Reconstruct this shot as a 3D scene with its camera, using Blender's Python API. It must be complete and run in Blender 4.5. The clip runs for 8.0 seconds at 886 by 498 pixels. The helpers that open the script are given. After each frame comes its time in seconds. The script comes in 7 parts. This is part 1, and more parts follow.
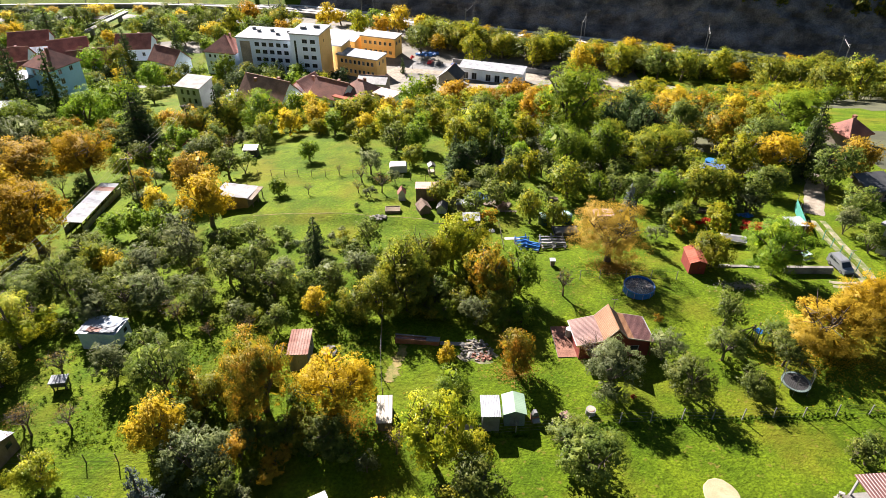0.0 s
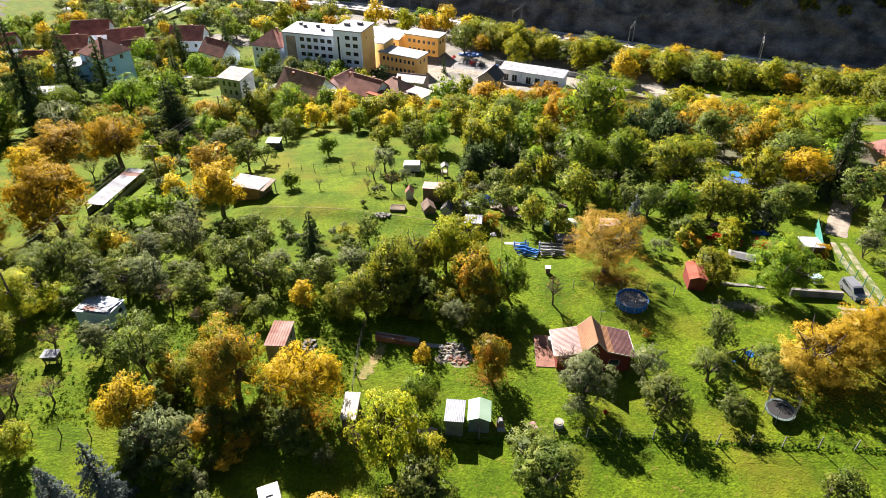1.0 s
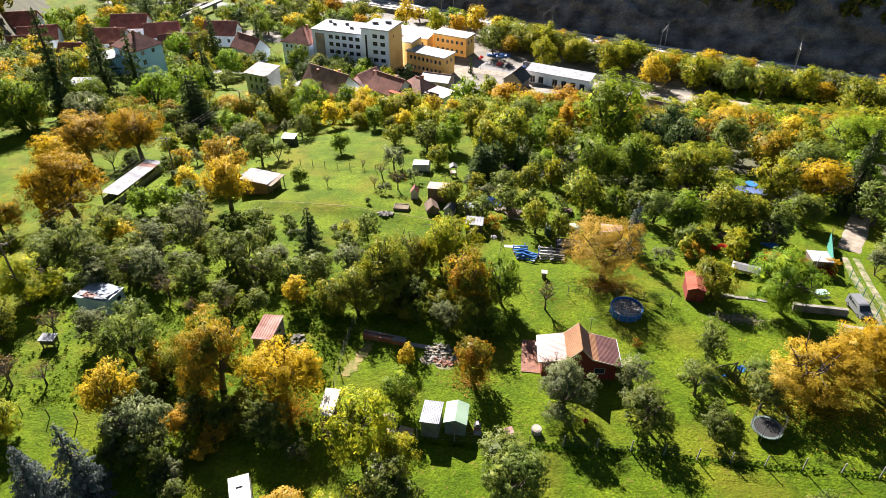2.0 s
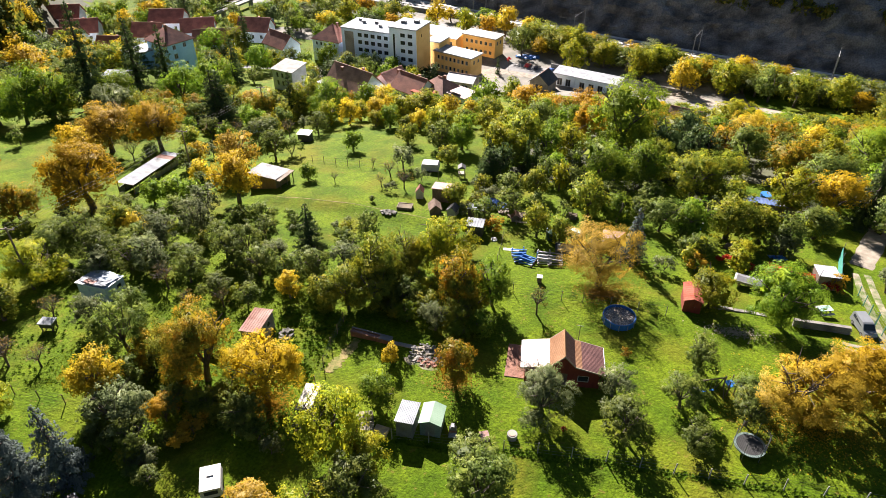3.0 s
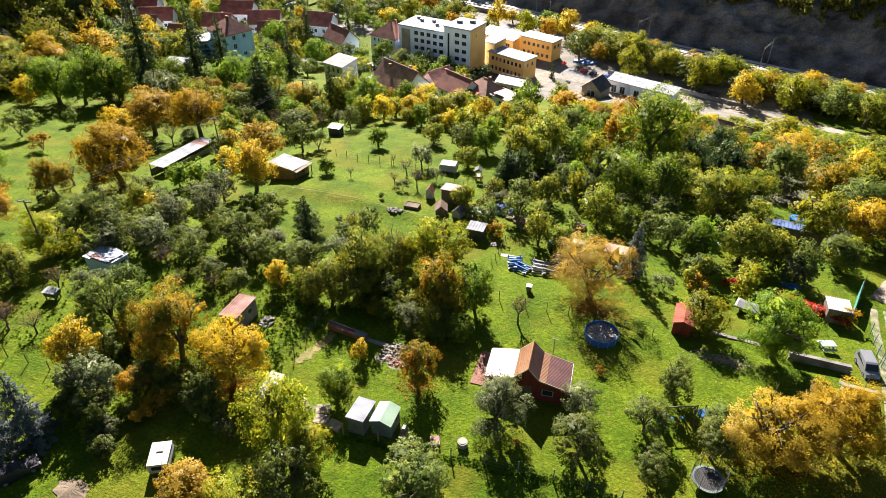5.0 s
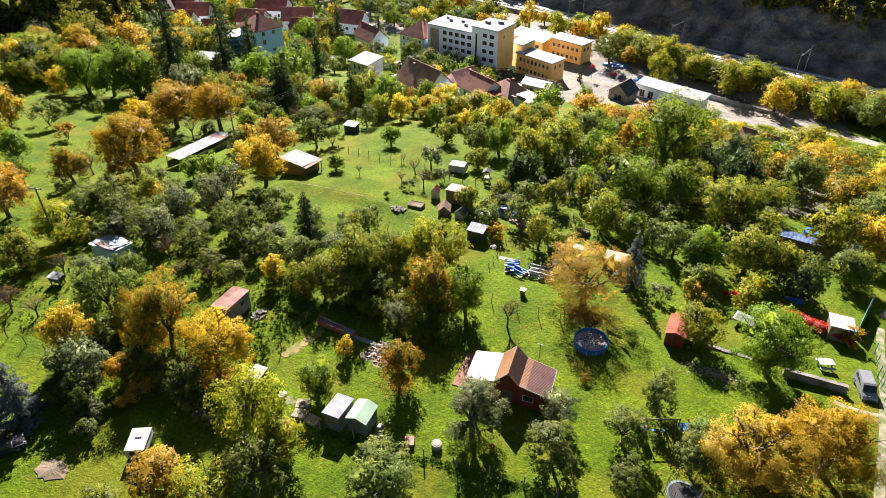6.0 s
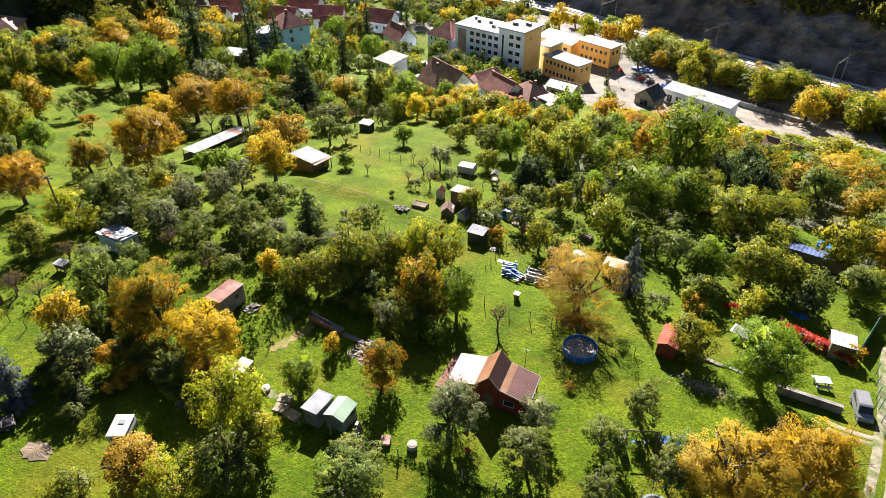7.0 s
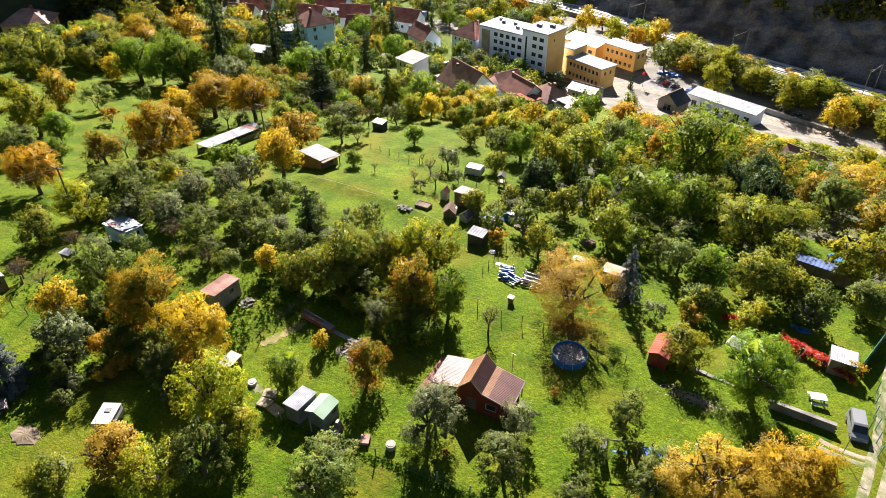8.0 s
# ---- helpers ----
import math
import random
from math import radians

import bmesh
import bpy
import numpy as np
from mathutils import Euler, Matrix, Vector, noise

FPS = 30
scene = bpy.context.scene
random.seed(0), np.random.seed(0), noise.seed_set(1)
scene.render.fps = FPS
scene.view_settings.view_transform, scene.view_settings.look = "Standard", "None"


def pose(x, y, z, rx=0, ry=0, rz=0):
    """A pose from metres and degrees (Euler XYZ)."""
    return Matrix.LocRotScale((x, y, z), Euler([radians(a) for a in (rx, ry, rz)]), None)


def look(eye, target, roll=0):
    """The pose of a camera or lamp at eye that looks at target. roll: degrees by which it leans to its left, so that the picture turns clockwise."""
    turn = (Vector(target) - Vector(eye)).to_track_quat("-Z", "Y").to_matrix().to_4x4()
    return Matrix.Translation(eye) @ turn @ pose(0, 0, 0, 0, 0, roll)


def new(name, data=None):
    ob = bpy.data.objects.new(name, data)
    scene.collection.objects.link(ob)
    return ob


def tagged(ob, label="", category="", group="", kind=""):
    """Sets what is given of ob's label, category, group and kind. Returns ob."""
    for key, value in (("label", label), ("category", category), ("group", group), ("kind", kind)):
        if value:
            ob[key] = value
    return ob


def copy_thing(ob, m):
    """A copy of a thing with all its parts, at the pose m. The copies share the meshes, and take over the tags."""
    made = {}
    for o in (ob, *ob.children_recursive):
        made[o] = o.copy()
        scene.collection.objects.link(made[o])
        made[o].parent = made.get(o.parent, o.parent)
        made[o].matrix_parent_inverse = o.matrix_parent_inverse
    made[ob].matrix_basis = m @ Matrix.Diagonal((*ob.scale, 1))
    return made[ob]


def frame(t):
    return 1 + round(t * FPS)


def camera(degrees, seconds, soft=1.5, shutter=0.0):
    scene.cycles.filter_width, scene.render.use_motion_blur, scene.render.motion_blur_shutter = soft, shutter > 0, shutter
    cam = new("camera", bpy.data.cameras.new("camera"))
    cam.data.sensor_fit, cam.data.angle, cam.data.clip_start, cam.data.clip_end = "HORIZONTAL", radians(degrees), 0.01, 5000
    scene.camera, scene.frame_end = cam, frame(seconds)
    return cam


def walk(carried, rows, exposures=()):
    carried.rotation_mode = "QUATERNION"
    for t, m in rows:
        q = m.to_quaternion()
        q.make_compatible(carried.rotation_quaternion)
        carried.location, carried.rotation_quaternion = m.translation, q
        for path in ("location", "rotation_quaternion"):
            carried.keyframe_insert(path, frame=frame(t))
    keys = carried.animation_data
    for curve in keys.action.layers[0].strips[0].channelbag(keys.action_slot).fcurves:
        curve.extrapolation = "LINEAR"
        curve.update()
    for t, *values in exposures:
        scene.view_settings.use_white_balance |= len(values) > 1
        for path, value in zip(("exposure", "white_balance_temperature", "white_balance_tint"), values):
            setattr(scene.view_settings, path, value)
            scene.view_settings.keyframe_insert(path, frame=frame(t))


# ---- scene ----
cam = camera(68.7, 8.0, 0.7)
PLAN = 1.35  # metres in one unit of the plan below
METRES, EYE, TILT, LEAN, TURN = 35.0 * PLAN, 45.0 * PLAN, -35.6, 0.0, 0.0
ROWS = [
    (0.0, 0.0, 0.0, 0.0, -0.0, 0.0, 0.0),
    (0.5, 0.0991, 0.0048, 0.0043, 2.43, -0.05, -1.74),
    (1.0, 0.1823, 0.0122, 0.0097, 4.49, -0.14, -3.22),
    (1.5, 0.2409, 0.0188, 0.0153, 5.96, -0.25, -4.27),
    (3.0, 0.4191, 0.049, 0.0367, 10.45, -0.7, -7.38),
    (3.5, 0.4724, 0.0611, 0.0458, 11.84, -0.9, -8.34),
    (4.0, 0.5297, 0.0759, 0.0566, 13.34, -1.13, -9.38),
    (4.5, 0.587, 0.092, 0.0685, 14.87, -1.4, -10.42),
    (6.0, 0.7564, 0.1491, 0.1102, 19.58, -2.4, -13.48),
    (6.5, 0.8059, 0.1688, 0.1245, 21.03, -2.75, -14.38),
    (7.0, 0.8585, 0.1918, 0.141, 22.61, -3.14, -15.35),
    (7.5, 0.9105, 0.2166, 0.1594, 24.21, -3.58, -16.31),
    (8.0, 0.9447, 0.2343, 0.1718, 25.3, -3.88, -16.94),
]
walk(cam, [(t, pose(0, 0, EYE, TILT, LEAN, TURN) @ pose(METRES * x, METRES * y, METRES * z, 90 + pitch, roll, yaw)) for t, x, y, z, yaw, pitch, roll in ROWS])

# ---- world, sun, exposure ----
SUN = Vector((-0.39, 0.76, 0.515)).normalized()
world = bpy.data.worlds.new("sky")
scene.world = world
world.use_nodes = True
wn = world.node_tree
sky = wn.nodes.new("ShaderNodeTexSky")
sky.sky_type, sky.sun_disc = "NISHITA", False
sky.sun_elevation, sky.sun_rotation = math.asin(SUN.z), math.atan2(SUN.x, SUN.y)
sky.dust_density, sky.air_density, sky.ozone_density = 0.4, 1.0, 2.0
wn.links.new(sky.outputs[0], wn.nodes["Background"].inputs[0])
wn.nodes["Background"].inputs[1].default_value = 0.021
sun = new("sun", bpy.data.lights.new("sun", "SUN"))
sun.data.energy, sun.data.angle, sun.data.color = 5.0, radians(0.5), (1.0, 0.89, 0.83)
sun.matrix_world = look(SUN * 200, (0, 0, 0))
scene.view_settings.exposure = 2.22


# ---- materials ----
def surface(name, c1, c2, scale=3.0, rough=0.8, bump=0.15, metal=0.0, fine=0.25, island=0.0, stretch=(1, 1, 1)):
    m = bpy.data.materials.new(name)
    m.use_nodes = True
    t, b = m.node_tree, m.node_tree.nodes["Principled BSDF"]
    geo = t.nodes.new("ShaderNodeNewGeometry")
    mp = t.nodes.new("ShaderNodeMapping")
    mp.inputs["Scale"].default_value = stretch
    t.links.new(geo.outputs["Position"], mp.inputs[0])
    big, small = t.nodes.new("ShaderNodeTexNoise"), t.nodes.new("ShaderNodeTexNoise")
    big.inputs["Scale"].default_value, big.inputs["Detail"].default_value = scale * 0.35, 5
    small.inputs["Scale"].default_value, small.inputs["Detail"].default_value = scale * 5, 3
    for n in (big, small):
        t.links.new(mp.outputs[0], n.inputs["Vector"])
    ramp = t.nodes.new("ShaderNodeValToRGB")
    ramp.color_ramp.elements[0].position, ramp.color_ramp.elements[1].position = 0.36, 0.64
    ramp.color_ramp.elements[0].color, ramp.color_ramp.elements[1].color = (*c1, 1), (*c2, 1)
    t.links.new(big.outputs[0], ramp.inputs[0])
    val = t.nodes.new("ShaderNodeMapRange")
    val.inputs[1].default_value, val.inputs[2].default_value = 0.25, 0.75
    val.inputs[3].default_value, val.inputs[4].default_value = 1 - fine, 1 + fine
    t.links.new(small.outputs[0], val.inputs[0])
    mul = t.nodes.new("ShaderNodeMix")
    mul.data_type, mul.blend_type = "RGBA", "MULTIPLY"
    mul.inputs[0].default_value = 1.0
    t.links.new(ramp.outputs[0], mul.inputs[6])
    t.links.new(val.outputs[0], mul.inputs[7])
    out = mul.outputs[2]
    if island:
        info, hsv, rng = t.nodes.new("ShaderNodeObjectInfo"), t.nodes.new("ShaderNodeHueSaturation"), t.nodes.new("ShaderNodeMapRange")
        add = t.nodes.new("ShaderNodeMath")
        add.operation = "ADD"
        t.links.new(info.outputs["Random"], add.inputs[0])
        t.links.new(geo.outputs["Random Per Island"], add.inputs[1])
        rng.inputs[2].default_value, rng.inputs[3].default_value, rng.inputs[4].default_value = 2.0, 1 - island, 1 + island
        t.links.new(add.outputs[0], rng.inputs[0])
        t.links.new(rng.outputs[0], hsv.inputs["Value"])
        t.links.new(out, hsv.inputs["Color"])
        out = hsv.outputs[0]
    t.links.new(out, b.inputs["Base Color"])
    b.inputs["Roughness"].default_value, b.inputs["Metallic"].default_value = rough, metal
    bp = t.nodes.new("ShaderNodeBump")
    bp.inputs["Strength"].default_value, bp.inputs["Distance"].default_value = bump, 0.05
    t.links.new(small.outputs[0], bp.inputs["Height"])
    t.links.new(bp.outputs[0], b.inputs["Normal"])
    return m


def leaves(name, cols, through_light=0.48, spread=0.22):
    """Foliage: colour by leaf, by patch of the crown and by tree; thin enough to let the sun shine through."""
    m = bpy.data.materials.new(name)
    m.use_nodes = True
    t = m.node_tree
    t.nodes.remove(t.nodes["Principled BSDF"])
    geo, info, tex = t.nodes.new("ShaderNodeNewGeometry"), t.nodes.new("ShaderNodeObjectInfo"), t.nodes.new("ShaderNodeTexNoise")
    tex.inputs["Scale"].default_value, tex.inputs["Detail"].default_value = 0.55, 3
    t.links.new(geo.outputs["Position"], tex.inputs["Vector"])
    a, b2 = t.nodes.new("ShaderNodeMath"), t.nodes.new("ShaderNodeMath")
    a.operation = b2.operation = "MULTIPLY_ADD"
    a.inputs[1].default_value = 0.24
    b2.inputs[1].default_value, b2.inputs[2].default_value = 1.7, -0.47
    t.links.new(geo.outputs["Random Per Island"], a.inputs[0])
    t.links.new(tex.outputs[0], b2.inputs[0])
    t.links.new(b2.outputs[0], a.inputs[2])
    ramp = t.nodes.new("ShaderNodeValToRGB")
    els = ramp.color_ramp.elements
    while len(els) < len(cols):
        els.new(0.5)
    for i, c in enumerate(cols):
        els[i].position, els[i].color = 0.15 + 0.7 * i / (len(cols) - 1), (*c, 1)
    t.links.new(a.outputs[0], ramp.inputs[0])
    hsv, r1, r2 = t.nodes.new("ShaderNodeHueSaturation"), t.nodes.new("ShaderNodeMapRange"), t.nodes.new("ShaderNodeMapRange")
    r1.inputs[3].default_value, r1.inputs[4].default_value = 1 - spread, 1 + spread
    r2.inputs[3].default_value, r2.inputs[4].default_value = 0.492, 0.508
    t.links.new(info.outputs["Random"], r1.inputs[0])
    t.links.new(info.outputs["Random"], r2.inputs[0])
    t.links.new(r1.outputs[0], hsv.inputs["Value"])
    t.links.new(r2.outputs[0], hsv.inputs["Hue"])
    t.links.new(ramp.outputs[0], hsv.inputs["Color"])
    d, tr, gl = t.nodes.new("ShaderNodeBsdfDiffuse"), t.nodes.new("ShaderNodeBsdfTranslucent"), t.nodes.new("ShaderNodeBsdfGlossy")
    gl.inputs["Roughness"].default_value, gl.inputs["Color"].default_value = 0.45, (0.5, 0.5, 0.5, 1)
    for n in (d, tr):
        t.links.new(hsv.outputs[0], n.inputs["Color"])
    m1, m2 = t.nodes.new("ShaderNodeMixShader"), t.nodes.new("ShaderNodeMixShader")
    m1.inputs[0].default_value, m2.inputs[0].default_value = through_light, 0.014
    t.links.new(d.outputs[0], m1.inputs[1])
    t.links.new(tr.outputs[0], m1.inputs[2])
    t.links.new(m1.outputs[0], m2.inputs[1])
    t.links.new(gl.outputs[0], m2.inputs[2])
    t.links.new(m2.outputs[0], t.nodes["Material Output"].inputs[0])
    return m


def grass_material():
    m = surface("grass", (0.0481, 0.0882, 0.00331), (0.0936, 0.137, 0.00552), 0.55, 0.9, 0.6, fine=0.42)
    t, b = m.node_tree, m.node_tree.nodes["Principled BSDF"]
    src = b.inputs["Base Color"].links[0].from_socket
    geo = t.nodes.new("ShaderNodeNewGeometry")
    for sc, lo, hi, col, amount in ((4.5, 0.5, 0.66, (0.0286, 0.0461, 0.00331), 0.55), (0.09, 0.5, 0.68, (0.133, 0.109, 0.0122), 0.5), (0.35, 0.58, 0.7, (0.0365, 0.061, 0.00331), 0.7), (1.3, 0.62, 0.73, (0.165, 0.117, 0.032), 0.55)):
        n, r, mx = t.nodes.new("ShaderNodeTexNoise"), t.nodes.new("ShaderNodeMapRange"), t.nodes.new("ShaderNodeMix")
        n.inputs["Scale"].default_value, n.inputs["Detail"].default_value = sc, 6
        t.links.new(geo.outputs["Position"], n.inputs["Vector"])
        t.links.new(n.outputs[0], r.inputs[0])
        r.inputs[1].default_value, r.inputs[2].default_value, r.inputs[4].default_value = lo, hi, amount
        mx.data_type = "RGBA"
        t.links.new(r.outputs[0], mx.inputs[0])
        t.links.new(src, mx.inputs[6])
        mx.inputs[7].default_value = (*col, 1)
        src = mx.outputs[2]
    t.links.new(src, b.inputs["Base Color"])
    b.inputs["Specular IOR Level"].default_value = 0.06
    last = b.inputs["Normal"].links[0].from_socket
    for sc, dist, strength in ((1.01, 0.515, 0.483), (4.45, 0.227, 0.759)):
        n, bp = t.nodes.new("ShaderNodeTexNoise"), t.nodes.new("ShaderNodeBump")
        n.inputs["Scale"].default_value, n.inputs["Detail"].default_value, n.inputs["Roughness"].default_value = sc, 5, 0.65
        bp.inputs["Strength"].default_value, bp.inputs["Distance"].default_value = strength, dist
        t.links.new(geo.outputs["Position"], n.inputs["Vector"])
        t.links.new(n.outputs[0], bp.inputs["Height"])
        t.links.new(last, bp.inputs["Normal"])
        last = bp.outputs[0]
    t.links.new(last, b.inputs["Normal"])
    return m


GRASS = grass_material()
TUFT = leaves("grass_blades", [(0.0499, 0.0816, 0.00331), (0.0845, 0.119, 0.00331), (0.124, 0.149, 0.00662)], 0.45)
LONG_GRASS = surface("long_grass", (0.05, 0.1, 0.005), (0.085, 0.14, 0.008), 2.0, 0.95, 0.2, fine=0.3)
LONG_GRASS.node_tree.nodes["Principled BSDF"].inputs["Specular IOR Level"].default_value = 0.05
BARK = surface("bark", (0.05, 0.038, 0.028), (0.11, 0.085, 0.065), 4, 0.9, 0.5, stretch=(1, 1, 0.3))
GRAVEL = surface("gravel", (0.152, 0.13, 0.0976), (0.24, 0.21, 0.164), 2, 0.95, 0.5)
ASPHALT = surface("asphalt", (0.112, 0.112, 0.112), (0.16, 0.16, 0.156), 0.8, 0.9, 0.2)
CONCRETE = surface("concrete", (0.148, 0.145, 0.134), (0.242, 0.235, 0.222), 1.2, 0.85, 0.2)
EARTH = surface("earth", (0.08, 0.06, 0.036), (0.16, 0.124, 0.08), 1.5, 0.95, 0.5)
ROCK = surface("rock", (0.045, 0.04, 0.037), (0.2, 0.18, 0.165), 0.3, 0.95, 0.9, fine=0.45)
TOWN = surface("dusty_town_ground", (0.0872, 0.084, 0.0672), (0.162, 0.151, 0.128), 0.5, 0.95, 0.3)
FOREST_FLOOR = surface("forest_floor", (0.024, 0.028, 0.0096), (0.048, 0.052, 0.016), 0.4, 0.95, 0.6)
SAND = surface("sand", (0.242, 0.202, 0.114), (0.309, 0.262, 0.162), 2, 0.95, 0.2)
RED_WOOD = surface("red_stained_wood", (0.12, 0.0144, 0.0096), (0.176, 0.024, 0.0144), 5, 0.7, 0.2, stretch=(1, 1, 0.2))
ROOF_BROWN = surface("brown_roof_sheet", (0.096, 0.048, 0.044), (0.144, 0.072, 0.064), 1.6, 0.38, 0.1)
# tan with the sun's glint on the brown upper left slope put into the colour
ROOF_SUNLIT_TAN = surface("sunlit_tan_roof_sheet", (0.2, 0.1, 0.05), (0.27, 0.15, 0.08), 1.6, 0.42, 0.08)
ROOF_PALE = surface("shiny_brown_roof_sheet", (0.16, 0.09, 0.08), (0.23, 0.14, 0.12), 1.6, 0.36, 0.05)
ROOF_RED = surface("red_roof", (0.216, 0.06, 0.04), (0.28, 0.092, 0.0624), 1.6, 0.95, 0.2)
ROOF_RED.node_tree.nodes["Principled BSDF"].inputs["Specular IOR Level"].default_value = 0.1
RUST = surface("rusty_sheet", (0.14, 0.05, 0.033), (0.27, 0.18, 0.155), 1.0, 0.95, 0.3, fine=0.35)
TILE = surface("clay_tiles", (0.17, 0.06, 0.045), (0.3, 0.115, 0.08), 0.9, 0.8, 0.5, fine=0.35, island=0.2)
TILE_OLD = surface("old_clay_tiles", (0.2, 0.1, 0.075), (0.36, 0.19, 0.14), 0.9, 0.8, 0.5, fine=0.35, island=0.2)
WHITE = surface("white_paint", (0.309, 0.309, 0.309), (0.39, 0.39, 0.383), 1.2, 0.6, 0.05, fine=0.06)
WHITE_SHEET = surface("white_sheet_roof", (0.18, 0.192, 0.215), (0.31, 0.328, 0.355), 1.5, 0.9, 0.1, fine=0.2)
PLASTER_W = surface("white_plaster", (0.68, 0.77, 0.9), (0.76, 0.84, 0.95), 0.5, 0.9, 0.1, fine=0.08)
PLASTER_Y = surface("yellow_plaster", (0.72, 0.45, 0.14), (0.83, 0.55, 0.2), 0.5, 0.9, 0.1, fine=0.08)
PLASTER_B = surface("pale_blue_plaster", (0.36, 0.6, 0.86), (0.44, 0.68, 0.92), 0.5, 0.9, 0.1, fine=0.08)
PLASTER_BARE = surface("bare_brown_plaster", (0.24, 0.2, 0.16), (0.36, 0.304, 0.24), 0.8, 0.9, 0.3)
METAL = surface("grey_metal", (0.114, 0.118, 0.121), (0.188, 0.191, 0.195), 2, 0.5, 0.1, metal=0.2)
DARK = surface("dark_sheet", (0.024, 0.0264, 0.0288), (0.048, 0.0496, 0.0528), 2, 0.6, 0.1)
GREEN_ROOF = surface("pale_green_sheet", (0.194, 0.3, 0.206), (0.246, 0.357, 0.257), 1.5, 0.8, 0.05, fine=0.08)
GREEN_WALL = surface("grey_green_sheet", (0.096, 0.136, 0.128), (0.144, 0.192, 0.176), 2, 0.5, 0.1)
BLUE = surface("blue_plastic", (0.016, 0.104, 0.336), (0.024, 0.152, 0.44), 1.5, 0.4, 0.1, fine=0.15)
NET = surface("teal_net", (0.024, 0.16, 0.128), (0.04, 0.224, 0.176), 3, 0.7, 0.1)
TARP_DARK = surface("dark_green_tarp", (0.016, 0.04, 0.036), (0.032, 0.068, 0.06), 2, 0.35, 0.3)
TARP_TEAL = surface("teal_tarp", (0.24, 0.4, 0.36), (0.36, 0.496, 0.448), 2, 0.4, 0.3)
WOOD = surface("weathered_wood", (0.088, 0.064, 0.044), (0.16, 0.12, 0.084), 4, 0.85, 0.3, stretch=(1, 1, 0.25), island=0.25)
WOOD_TAN = surface("tan_wood_cladding", (0.176, 0.116, 0.048), (0.24, 0.16, 0.072), 4, 0.8, 0.2, stretch=(1, 1, 0.3), island=0.15)
PALE_WOOD = surface("pale_wood", (0.215, 0.182, 0.128), (0.296, 0.255, 0.188), 4, 0.8, 0.2, island=0.2)
DRY_GRASS = surface("dry_grass", (0.08, 0.096, 0.0064), (0.2, 0.152, 0.056), 3.0, 0.95, 0.5, fine=0.45)
BRICK = surface("brick_paving", (0.152, 0.064, 0.04), (0.224, 0.104, 0.068), 3, 0.85, 0.3, island=0.2)
TRACK = surface("worn_track", (0.055, 0.085, 0.006), (0.22, 0.19, 0.14), 2.2, 0.95, 0.5, fine=0.35)
STONE = surface("dry_stone", (0.107, 0.101, 0.0904), (0.215, 0.202, 0.182), 2, 0.9, 0.5, island=0.25)
RUBBER = surface("black_rubber", (0.016, 0.016, 0.016), (0.024, 0.024, 0.024), 4, 0.8, 0.1)
SILVER = surface("silver_car_paint", (0.16, 0.172, 0.188), (0.192, 0.204, 0.22), 1, 0.3, 0.0, metal=0.15, fine=0.02)
CARS = [surface(n, c, c, 1, 0.3, 0.0, fine=0.03) for n, c in (("white_car_paint", (0.75, 0.75, 0.75)), ("black_car_paint", (0.02, 0.02, 0.025)), ("blue_car_paint", (0.03, 0.09, 0.3)), ("red_car_paint", (0.4, 0.03, 0.03)))]
GLASS = bpy.data.materials.new("window_glass")
GLASS.use_nodes = True
_g = GLASS.node_tree.nodes["Principled BSDF"]
_g.inputs["Base Color"].default_value, _g.inputs["Roughness"].default_value = (0.025, 0.03, 0.035, 1), 0.08
